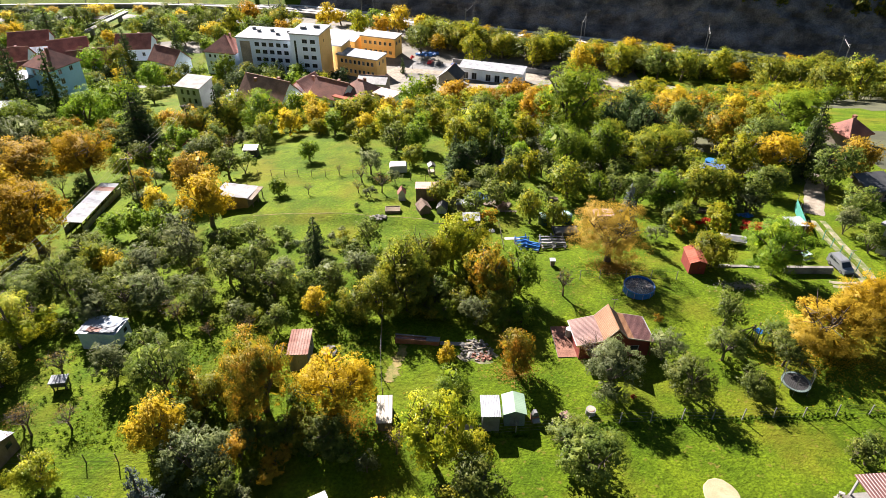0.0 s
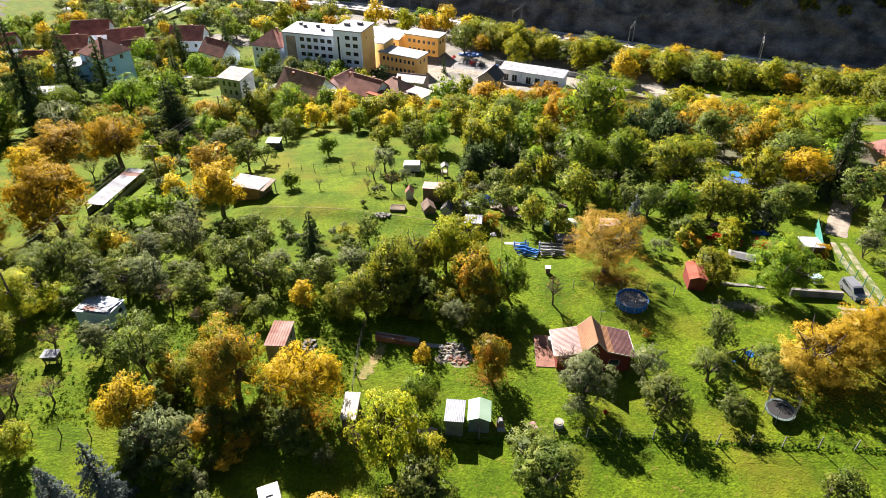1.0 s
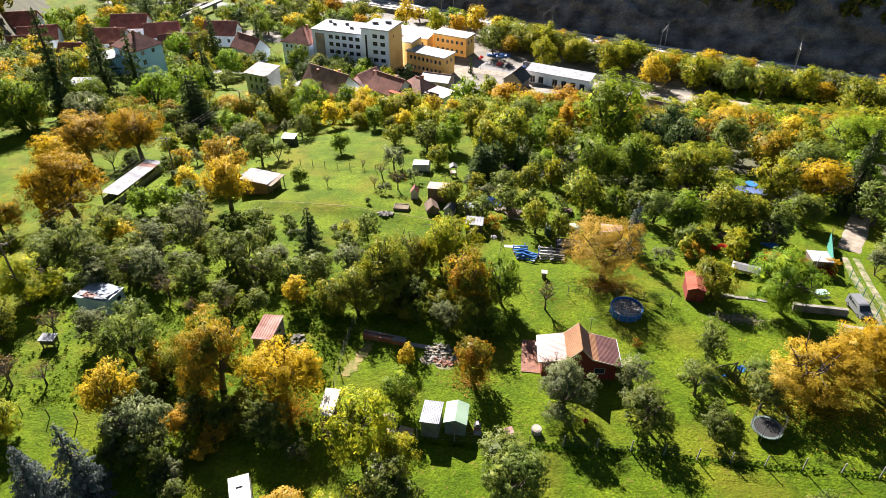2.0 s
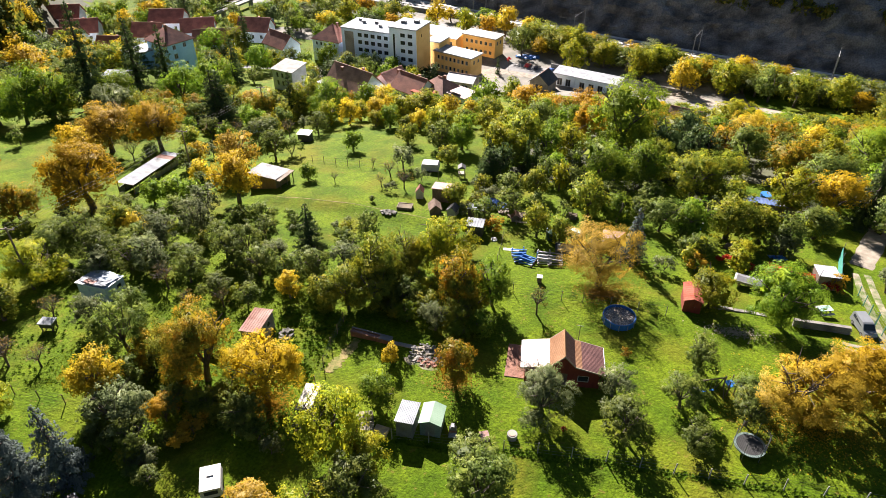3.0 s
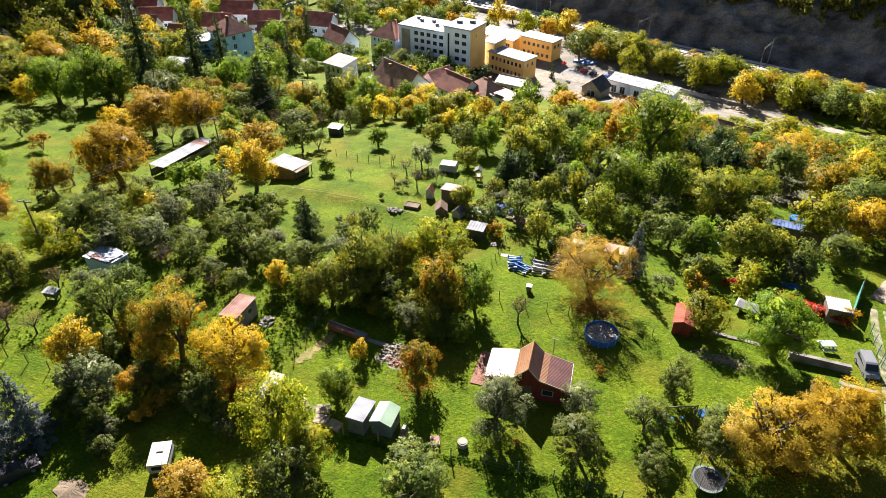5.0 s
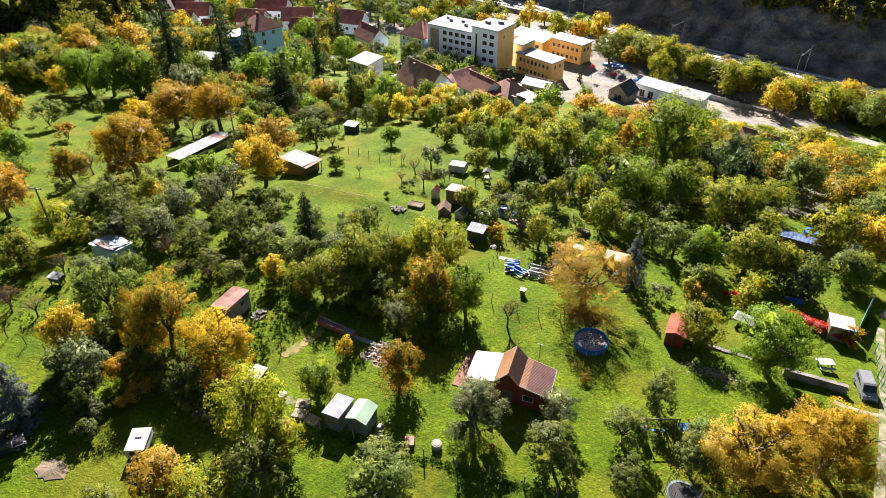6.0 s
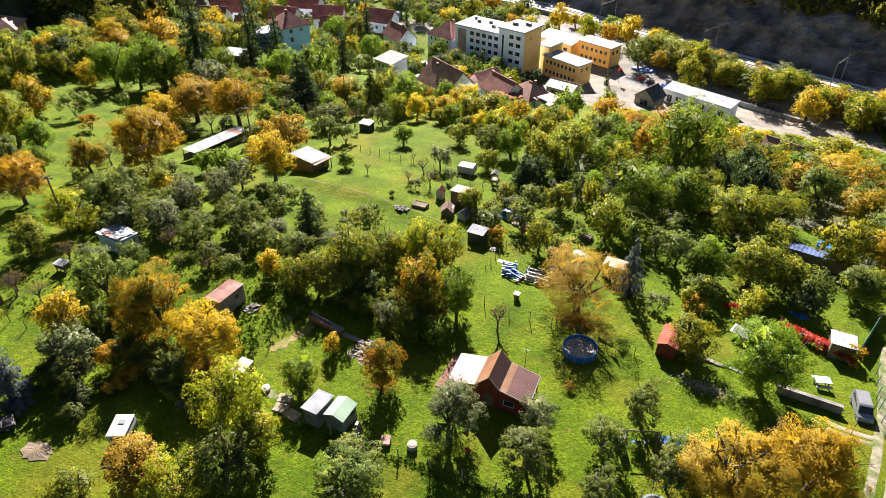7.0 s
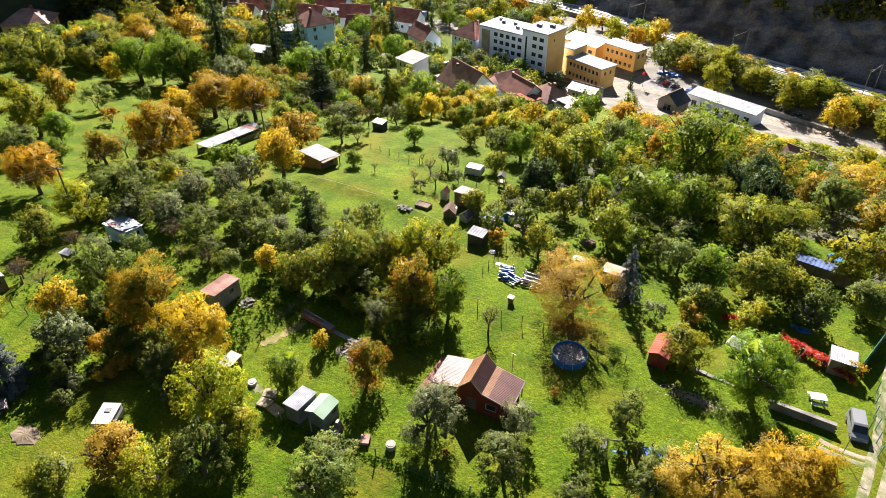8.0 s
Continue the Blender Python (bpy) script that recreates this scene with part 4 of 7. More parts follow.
for x, y, rz, w, d, lab in ((-87.5, 204.5, -30, 11, 7, "red-roofed cottage beside the village street"), (-112, 203, 20, 12, 9, "long house with a dark red tile roof"), (-124, 214, 24, 11, 8, "house with a dark red tile roof and white gable"), (-138, 205, 10, 10, 8, "house with a faded red tile roof"), (-141, 222, 15, 12, 9, "house with a red tile roof near the river"), (-122, 190, 30, 10, 8, "house with a brown tile roof among trees"), (-158, 189, 20, 10, 8, "house with a red tile roof beneath the wooded hill"), (-164, 203, 25, 12, 8, "house with a long dark red tile roof"), (-176, 211, 20, 11, 8, "house with a red roof at the foot of the hill"), (-135, 182, 8, 9, 7, "white house with a low red tile roof"), (-104, 219, 5, 11, 8, "house with a brown tile roof by the road")):
    house("village_house", x, y, rz, w, d, 4.2, lab, "house", PLASTER_W, "gable", TILE, 3.4, 0.5, {"front": grid(w, 3, 1.0, (1.4,), 1.3), "right": grid(d, 2, 1.0, (1.4,), 1.3)}, ((1.5, 0.8, 3.6),), group="village houses")
house("yellow_villa", -148.7, 106, 40, 11, 9, 5.6, "yellow two-storey villa with a dark tile roof", "house", PLASTER_Y, "hip", TILE_OLD, 3, 0.6, {"front": grid(11, 4, 1.0, (1.0, 3.6), 1.3), "right": grid(9, 3, 1.0, (1.0, 3.6), 1.3)}, ((1, 1, 3.4),))
house("red_roof_house", 70.6, 103.6, 20, 5, 4.6, 2.2, "house with a steep red tile roof among trees", "house", PLASTER_BARE, "hip", TILE, 2.4, 0.4, {"front": grid(5, 2, 0.8, (0.7,), 1.0)}, ((0.6, 0.4, 2.5),))
house("grey_cabin", 60.6, 79, 10, 4.4, 3.6, 2.0, "dark-roofed cabin half hidden by shrubs", "cabin", WOOD, "shed", DARK, 0.7, 0.3, {"front": grid(4.4, 2, 0.8, (0.6,), 0.9)})
house("white_house", 57, 62, 30, 8, 7, 3.6, "white house with a pale flat roof", "house", WHITE, "flat", WHITE_SHEET, 0.3, 0.5, {"front": grid(8, 2, 1.2, (1.0,), 1.3), "left": grid(7, 2, 1.2, (1.0,), 1.3)})


house("brown_roof_barn", 37, 141, -20, 6.5, 4.5, 2.6, "long barn with a brown tile roof behind the trees", "barn", PLASTER_BARE, "gable", TILE_OLD, 1.6, 0.4, {"front": grid(6.5, 2, 0.9, (0.9,), 1.0)})
house("dark_roof_garage", 2.5, 192, -20, 6, 6, 2.8, "garage with a steep black roof", "shed", PLASTER_BARE, "gable_y", DARK, 2.4, 0.4, {"front": grid(6, 1, 2.4, (0.2,), 2.1)})
tree("con", -13.0, 203.5, 1.1, 5.4)
tree("red", -10.0, 206.5, 1.0, 4.6)
sc = thing("site_container", -108.5, 235, "blue site container on the building ground", "container", 15)
part("body", Shape().box(-3, 3, -1.2, 1.2, 0, 2.5), BLUE, sc)
part("roof", Shape().box(-3.02, 3.02, -1.22, 1.22, 2.504, 2.6), WHITE, sc)
part("door", Shape().box(-0.5, 0.5, -1.22, -1.204, 0.1, 2.1), METAL, sc)
patch("building_ground", -92, 229, 16, 7, TOWN, "bare churned ground of a building site", "earth", seed=31, lift=0.12)
heap("scrap_pile", -5.3, 221, 4, 1.6, 60, 0.5, BLUE, "row of blue barrels and machines in the yard", "pile", 21, 0.8)
heap("scrap_pile", 33, 206, 5, 1.8, 70, 0.6, DARK, "dark heap of scrap along the yard wall", "pile", 22, 1.0)
heap("timber_pile", 43, 197.5, 5, 1.6, 60, 0.5, PALE_WOOD, "pale timber and rubble piled beside the yard road", "pile", 23, 0.6)
yw = thing("yard_wall", 24, 205.5, "long low concrete wall behind the yard", "wall", -20)
for i in range(8):
    part("panel", Shape().box(-22 + i * 5.5, -16.6 + i * 5.5, -0.12, 0.12, -0.8, 1.3), CONCRETE, yw)
part("panel", Shape().box(-2.4, 0.6, 0, 0.06, 0, 1.6), DARK, bpy.data.objects["garden_annex"], "dark solar panel on the roof", m=pose(1.5, -1.5, 2.87, 62, 0, 0))


# ---- cottage and its garden ----
def cottage():
    c = thing("cottage", 15.97, 45.66, "dark red timber cottage with a steep gable and brown sheet roofs", "cottage", 5, gz(15.97, 45.66) - 0.05)
    W, D, H = 3.35, 1.6, 1.7
    ridge, bl, br, el, er = (0.0, 3.85), (-1.22, 2.52), (1.02, 2.7), (-3.7, 2.06), (3.68, 2.0)
    part("wall", wall_shape(2 * W, 0, H, 0.14, [(1.0, 2.0, 0.75, 1.5), (2.9, 3.8, 0.05, 1.62), (4.7, 5.7, 0.75, 1.5)]), RED_WOOD, c, m=pose(-W, -D, 0))
    part("wall", wall_shape(2 * W, 0, H, 0.14, [(4.5, 5.5, 0.75, 1.5)]), RED_WOOD, c, m=pose(W, D, 0, 0, 0, 180))
    for s_ in (-1, 1):
        part("wall", wall_shape(2 * D - 0.28, 0, 2.02 if s_ < 0 else 1.96, 0.14, [(1.0, 1.8, 0.75, 1.5)]), RED_WOOD, c, m=pose(s_ * W, -s_ * (D - 0.14), 0, 0, 0, 90 * s_))
    prof = [(-W, H + 0.004), (W, H + 0.004), (W, 1.98), (1.02, 2.62), (0, 3.74), (-1.22, 2.42), (-W, 2.06)]
    part("gable", Shape().prism(prof, -D, -D + 0.12), RED_WOOD, c)
    part("gable", Shape().prism(prof, D - 0.12, D), RED_WOOD, c)
    y0, y1 = -D - 0.15, D + 0.15
    mid = (1.62, br[1] + (er[1] - br[1]) * 0.6 / 2.66)
    for a, b, mat, lab in ((el, bl, ROOF_PALE, "shiny brown sheet roof"), (bl, ridge, ROOF_SUNLIT_TAN, "brown sheet roof coloured a sunlit tan"), (ridge, br, ROOF_BROWN, ""), (br, mid, ROOF_SUNLIT_TAN, "tan strip of sheet roof"), (mid, er, ROOF_BROWN, "")):
        s = Shape().ribbed((a[0], y0, a[1]), (0, y1 - y0, 0), (b[0] - a[0], 0, b[1] - a[1]), 22, -0.012, -0.03)
        s.f = [f[::-1] for f in s.f]
        part("roof", s, mat, c, lab)
    part("ridge_cap", Shape().prism([(-0.1, 3.78), (0.1, 3.78), (0, 3.92)], y0 - 0.02, y1 + 0.02), ROOF_SUNLIT_TAN, c)
    for a, b in ((el, bl), (bl, ridge), (ridge, br), (br, er)):
        for ya, yb in ((y0 - 0.05, y0 - 0.004), (y1 + 0.004, y1 + 0.05)):
            part("barge_board", Shape().prism([(a[0], a[1] - 0.13), (b[0], b[1] - 0.13), (b[0], b[1] + 0.01), (a[0], a[1] + 0.01)], ya, yb), PALE_WOOD, c)
    for a in (el, er):
        part("gutter", Shape().tube((a[0] * 1.01, y0, a[1] - 0.04), (a[0] * 1.01, y1, a[1] - 0.04), 0.05, 0.05, 8), METAL, c)
    for x0, x1, z0, z1 in ((1.0, 2.0, 0.75, 1.5), (4.7, 5.7, 0.75, 1.5)):
        f_ = Shape()
        for q in ((x0, x0 + 0.07, z0, z1), (x1 - 0.07, x1, z0, z1), (x0 + 0.07, x1 - 0.07, z0, z0 + 0.07), (x0 + 0.07, x1 - 0.07, z1 - 0.07, z1)):
            f_.box(q[0], q[1], 0.03, 0.09, q[2], q[3])
        w_ = part("window", f_, WHITE, c, m=pose(-W, -D, 0))
        part("pane", Shape().box(x0 + 0.07, x1 - 0.07, 0.05, 0.07, z0 + 0.07, z1 - 0.07), GLASS, w_)
    part("door", Shape().box(2.9, 3.8, 0.04, 0.09, 0.05, 1.62), WOOD, c, m=pose(-W, -D, 0))
    for y in (y0 + 0.1, y1 - 0.1):
        part("eave_post", Shape().tube((3.55, y, 0), (3.55, y, 1.98), 0.05, 0.05, 8), RED_WOOD, c)
    t = thing("brick_terrace", 11.75, 46.2, "brick-paved terrace slab beside the cottage", "terrace", 2)
    part("slab", Shape().box(-0.9, 0.9, -2.15, 2.15, -0.3, 0.14), CONCRETE, t)
    m = Shape().box(-0.145, 0.145, -0.07, 0.07, 0, 0.03).mesh("brick", BRICK)
    for i in range(6):
        for j in range(28):
            part("brick", m, None, t, m=pose(-0.75 + i * 0.3, -2.07 + j * 0.153, 0.142))
    solid("water_butt", Shape().tube((0, 0, 0), (0, 0, 0.9), 0.3, 0.33, 14), WHITE, 12.35, 47.0, "white plastic water butt by the cottage corner", "barrel", z=gz(11.75, 46.2) + 0.17)


cottage()


def pool():
    p = thing("garden_pool", 21.2, 54.6, "round blue frame pool with a leaf-strewn cover", "pool")
    n, R = 24, 1.62
    s = Shape()
    for i in range(n):
        a, b = math.tau * i / n, math.tau * (i + 1) / n
        vs = [(r * math.cos(q), r * math.sin(q), z) for q in (a, b) for r, z in ((R, -0.2), (R, 0.78), (R - 0.06, 0.78), (R - 0.06, -0.2))]
        s.add(vs, [(0, 1, 5, 4), (1, 2, 6, 5), (2, 3, 7, 6)])
    s.f = [f[::-1] for f in s.f]
    part("wall", s.weld(), BLUE, p)
    rim = Shape()
    for i in range(n):
        a, b = math.tau * i / n, math.tau * (i + 1) / n
        rim.tube((R * math.cos(a), R * math.sin(a), 0.8), (R * math.cos(b), R * math.sin(b), 0.8), 0.06, 0.06, 6, False)
    part("rim", rim, BLUE, p)
    for i in range(0, n, 2):
        a = math.tau * i / n
        part("leg", Shape().tube((1.7 * math.cos(a), 1.7 * math.sin(a), -0.1), (1.68 * math.cos(a), 1.68 * math.sin(a), 0.78), 0.03, 0.03, 6), WHITE, p)
    rnd = random.Random(5)
    c = Shape()
    vs, k = [(0, 0, 0.47)], 20
    for r in (0.5, 1.0, 1.55):
        for i in range(k):
            a = math.tau * i / k
            vs.append((r * math.cos(a), r * math.sin(a), 0.47 + 0.12 * r * r / 2.4 + rnd.uniform(-0.05, 0.05)))
    fs = [(0, 1 + i, 1 + (i + 1) % k) for i in range(k)] + [(1 + q * k + i, 1 + (q + 1) * k + i, 1 + (q + 1) * k + (i + 1) % k, 1 + q * k + (i + 1) % k) for q in range(2) for i in range(k)]
    part("cover", c.add(vs, fs), surface("grey_cover", (0.1, 0.1, 0.1), (0.2, 0.19, 0.18), 3, 0.35, 0.5), p)
    l = Shape()
    for _ in range(500):
        r, a = 1.5 * math.sqrt(rnd.random()), rnd.uniform(0, math.tau)
        x, y, z, q = r * math.cos(a), r * math.sin(a), 0.53 + 0.06 * r * r / 2.4 + rnd.uniform(0, 0.05), rnd.uniform(0, 3)
        dx, dy = 0.09 * math.cos(q), 0.09 * math.sin(q)
        l.add([(x - dx, y - dy, z), (x + dy * 0.5, y - dx * 0.5, z + 0.03), (x + dx, y + dy, z), (x - dy * 0.5, y + dx * 0.5, z + 0.03)], [(0, 1, 2, 3)])
    part("fallen_leaves", l, surface("pale_leaf_litter", (0.35, 0.3, 0.24), (0.6, 0.55, 0.48), 3, 0.7, 0, island=0.3), p, kind="stuff")


pool()


def shed(name, x, y, rz, w, d, h, label, wall, roof_mat, roof="gable_y", rise=0.4, door=True, ribs=12, over=0.12, door_mat=None, window=True, rib=0.012):
    """A small shed: board walls, ribbed roof sheets, a door and a window. Its front is at -y."""
    s = thing(name, x, y, label, "shed", rz, gz(x, y))
    hole = [(w * 0.5 - 0.4, w * 0.5 + 0.4, 0.05, min(1.85, h - 0.15))] if door else []
    hole_s = [(d * 0.55, d * 0.55 + 0.6, h * 0.5, h * 0.5 + 0.5)] if window and d > 1.6 else []
    part("wall", wall_shape(w, -0.7, h, 0.06, hole), wall, s, m=pose(-w / 2, -d / 2, 0))
    part("wall", wall_shape(w, -0.7, h, 0.06, []), wall, s, m=pose(w / 2, d / 2, 0, 0, 0, 180))
    for sg in (-1, 1):
        part("wall", wall_shape(d - 0.12, -0.7, h, 0.06, hole_s if sg == 1 else []), wall, s, m=pose(sg * w / 2, -sg * (d / 2 - 0.06), 0, 0, 0, 90 * sg))
    if hole_s:
        a, b, c_, e = hole_s[0]
        part("window", Shape().box(a, b, 0.02, 0.05, c_, e), GLASS, s, m=pose(w / 2, -(d / 2 - 0.06), 0, 0, 0, 90))
    if door:
        a, b, c_, e = hole[0]
        dr = part("door", Shape().box(a, (a + b) / 2 - 0.01, 0.015, 0.045, c_, e).box((a + b) / 2 + 0.01, b, 0.015, 0.045, c_, e), door_mat or wall, s, m=pose(-w / 2, -d / 2, 0))
        part("handle", Shape().box(b - 0.16, b - 0.12, -0.02, 0.012, 0.95, 1.1), METAL, dr)
    W, D = w / 2 + over, d / 2 + over
    if roof == "gable_y":
        for sg in (-1, 1):
            e = h - rise * over / (w / 2)
            q = Shape().ribbed((sg * W, -D, e), (0, 2 * D, 0), (-sg * W, 0, h + rise - e), ribs, rib * -sg, 0.02 * -sg)
            part("roof", q, roof_mat, s)
        part("gable", Shape().prism([(-w / 2, h), (w / 2, h), (0, h + rise - 0.03)], -d / 2, -d / 2 + 0.06), wall, s)
        part("gable", Shape().prism([(-w / 2, h), (w / 2, h), (0, h + rise - 0.03)], d / 2 - 0.06, d / 2), wall, s)
    elif roof == "gable_x":
        for sg in (-1, 1):
            e = h - rise * over / (d / 2)
            part("roof", Shape().ribbed((-W, sg * D, e), (2 * W, 0, 0), (0, -sg * D, h + rise - e), ribs, 0.03 * sg * -1 * -1, 0.02), roof_mat, s)
        for sg in (-1, 1):
            g = Shape().prism([(-d / 2, h), (d / 2, h), (0, h + rise - 0.03)], -0.03, 0.03)
            g.v = [(b + sg * (w / 2 - 0.03), a, c_) for a, b, c_ in g.v]
            part("gable", g, wall, s)
    else:
        lo, hi = (h + 0.02, h + rise) if rise > 0 else (h - rise, h + 0.02)
        part("roof", Shape().ribbed((-W, -D, lo), (2 * W, 0, 0), (0, 2 * D, hi - lo), ribs, 0.03, 0.02), roof_mat, s)
        top = hi if hi > lo else lo
        for sg in (-1, 1):
            tri = [(-d / 2, h), (d / 2, h), (d / 2, hi - 0.04)] if hi > lo else [(-d / 2, h), (d / 2, h), (-d / 2, lo - 0.04)]
            g = Shape().prism(tri, -0.03, 0.03)
            g.v = [(b + sg * (w / 2 - 0.03), a, c_) for a, b, c_ in g.v]
            part("gable", g, wall, s)
        yy = d / 2 - 0.06 if hi > lo else -d / 2
        part("gable", Shape().box(-w / 2 + 0.06, w / 2 - 0.06, yy, yy + 0.06, h, top - 0.06), wall, s)
    return s


shed("tool_shed", 5.95, 36.6, 1, 1.7, 2.0, 1.65, "grey-green metal garden shed with a pale green gable roof", GREEN_WALL, GREEN_ROOF, rise=0.35, door_mat=METAL, rib=0.003)
shed("corrugated_shed", 3.95, 36.2, 0, 1.4, 2.3, 1.75, "narrow shed with patched white corrugated roof sheets", METAL, WHITE_SHEET, "mono", -0.25, door=False)
shed("rusty_shed", -13.3, 43.9, 3, 1.75, 3.5, 2.0, "grey board shed with a rusty red sheet roof", surface("grey_boards", (0.15, 0.135, 0.12), (0.26, 0.235, 0.21), 3, 0.85, 0.3, stretch=(1, 1, 0.2)), RUST, "mono", -0.3, ribs=8)
shed("wood_store", -4.9, 36.3, 2, 1.1, 2.6, 1.15, "low woodshed with cream roof sheets", WOOD, surface("cream_sheet", (0.36, 0.33, 0.27), (0.5, 0.46, 0.38), 2, 0.6, 0.1), "mono", 0.2, door=False, ribs=4)
tc = shed("tarped_cabin", -33.4, 47.3, -4, 3.7, 2.6, 1.8, "cabin under a patched white and blue tarpaulin roof", surface("blue_grey_boards", (0.3, 0.4, 0.5), (0.45, 0.52, 0.58), 2), surface("pale_tarpaulin", (0.3, 0.35, 0.42), (0.5, 0.5, 0.5), 2.5, 0.5, 0.3, fine=0.2), "mono", -0.35, ribs=5)


def crumpled(w, d, seed, rise=0.1):
    """A creased sheet of w by d, lying over something."""
    g = random.Random(seed)
    n, m = 9, 7
    top = [(-w / 2 + w * i / (n - 1) + g.uniform(-0.06, 0.06), -d / 2 + d * j / (m - 1) + g.uniform(-0.08, 0.08), g.uniform(0, rise)) for j in range(m) for i in range(n)]
    k = n * m
    fs = [(j * n + i, j * n + i + 1, (j + 1) * n + i + 1, (j + 1) * n + i) for j in range(m - 1) for i in range(n - 1)]
    rim = [i for i in range(n)] + [j * n + n - 1 for j in range(1, m)] + [(m - 1) * n + i for i in range(n - 2, -1, -1)] + [j * n for j in range(m - 2, 0, -1)]
    low_ = [(top[i][0], top[i][1], top[i][2] - 0.05) for i in rim]
    q = len(rim)
    fs += [(rim[i], k + i, k + (i + 1) % q, rim[(i + 1) % q]) for i in range(q)]
    return Shape().add(top + low_, fs)


for k, (x, y, w, d, rz, mat, lab) in enumerate(((-0.9, 0.2, 1.9, 2.5, 4, WHITE_SHEET, "creased white tarpaulin"), (0.8, 0.5, 2.0, 1.7, -8, surface("pale_blue_tarp", (0.2, 0.27, 0.36), (0.32, 0.36, 0.4), 2.5, 0.6, 0.3), "creased pale blue tarpaulin"), (0.9, -0.8, 1.8, 1.1, 10, WHITE_SHEET, "creased white tarpaulin"), (-0.2, -1.0, 1.4, 0.7, -5, RUST, "rusty sheet"))):
    part("tarp", crumpled(w, d, 70 + k, 0.16), mat, tc, lab, m=pose(x, y, 2.02 - 0.13 * y + 0.05 * k, -7, 0, rz))
shed("white_hut", -36.2, 32.6, -8, 3.2, 2.4, 1.7, "hut with a white sheet roof and red-brown walls", WOOD, WHITE_SHEET, "gable_x", 0.5, ribs=8)
shed("red_shed", 28.7, 59.5, -3, 1.75, 3.0, 1.75, "red-brown garden shed with a red sheet roof", RED_WOOD, ROOF_RED, rise=0.35, ribs=9)
shed("beige_shed", 20.6, 70.4, 0, 2.4, 2.0, 1.7, "wooden shed with a pinkish brown roof", WOOD, surface("dusty_pink_sheet", (0.25, 0.15, 0.11), (0.33, 0.21, 0.16), 2, 0.7, 0.1), "mono", -0.3)
shed("white_roof_hut", 43.9, 67.6, 0, 2.1, 2.3, 1.75, "small hut with a bright white roof beside the lane", WOOD, WHITE_SHEET, "mono", -0.25)
shed("brown_roof_shed", -2.2, 77.6, 0, 3.0, 2.2, 1.9, "open shed with a faded red-brown roof", WOOD, surface("faded_red_sheet", (0.19, 0.1, 0.075), (0.28, 0.165, 0.13), 2, 0.7, 0.15), "mono", -0.35)
shed("outhouse", -5.7, 77.4, 5, 0.95, 0.95, 1.25, "tiny white outhouse with a pointed brown roof", WHITE, TILE, "gable_y", 0.65, window=False, ribs=5)
shed("little_hut", -2.6, 73.4, 20, 1.5, 1.7, 0.9, "small brown hut with a steep board roof", WOOD, surface("old_boards", (0.1, 0.06, 0.04), (0.17, 0.11, 0.075), 3), "gable_y", 0.7, ribs=8)
shed("garden_hut", -0.1, 73.2, -10, 1.2, 1.3, 0.9, "small white-gabled hut among shrubs", WHITE, DARK, "gable_y", 0.5, ribs=6)
shed("chicken_coop", 3.6, 69.4, 0, 2.0, 1.6, 1.5, "dark coop with a pale sheet roof", DARK, WHITE_SHEET, "mono", 0.15, ribs=6)
shed("lumber_shed", 3.0, 74.0, 0, 2.2, 1.5, 1.3, "low shelter with a white patched roof", WOOD, WHITE_SHEET, "mono", -0.2)
shed("dog_house", 8.0, 74.4, 15, 1.0, 1.2, 0.8, "small brown dog house", WOOD, RUST, "gable_y", 0.4, window=False, door=False, ribs=5)
shed("tiny_shed", -46.5, 108, 10, 2.4, 2.0, 1.8, "small hut with a red roof among orchard trees", PLASTER_W, ROOF_RED, "gable_y", 0.7)
shed("tiny_shed", -33.0, 100.5, 0, 2.2, 1.6, 1.6, "small dark board shed at the orchard edge", DARK, METAL, "mono", 0.2)
shed("tiny_shed", -55.5, 107, 30, 4.0, 2.0, 1.5, "low brown shed under trees", WOOD, RUST, "mono", 0.2)
shed("tiny_shed", -41.5, 62.5, 20, 2.6, 2.2, 1.6, "shabby board shed under the walnut tree", WOOD, METAL, "mono", 0.2)
bs = shed("blue_roof_shed", 41.5, 87.0, -7, 7.4, 2.0, 1.6, "long low shed with blue and pinkish roof sheets", WOOD, surface("blue_and_pink_sheets", (0.02, 0.05, 0.15), (0.05, 0.09, 0.2), 0.8, 0.9, 0.1), "mono", -0.3, ribs=16)
for x0, x1, mat, lab in ((1.5, 2.5, WHITE, "bright white roof sheet"), (2.6, 3.75, ROOF_RED, "faded pinkish roof sheet")):
    part("roof_patch", Shape().ribbed((x0, -1.1, 1.97), (x1 - x0, 0, 0), (0, 2.2, -0.29), 5, 0.02, 0.03), mat, bs, lab)

cab = shed("flat_roof_cabin", -29.0, 78.6, -12, 4.8, 3.3, 2.2, "tan wooden cabin with an almost flat grey felt roof", WOOD_TAN, surface("grey_roof_felt", (0.12, 0.125, 0.135), (0.28, 0.28, 0.28), 1.1, 0.95, 0.2, fine=0.3), "mono", -0.2, over=0.22, ribs=3)
for i in range(3):
    part("porch_post", Shape().box(-0.05, 0.05, -0.05, 0.05, 0, 2.15), WOOD, cab, m=pose(3.1, -1.5 + i * 1.5, 0))
part("porch_roof", Shape().box(2.5, 3.3, -1.8, 1.8, 2.16, 2.26), WOOD, cab)


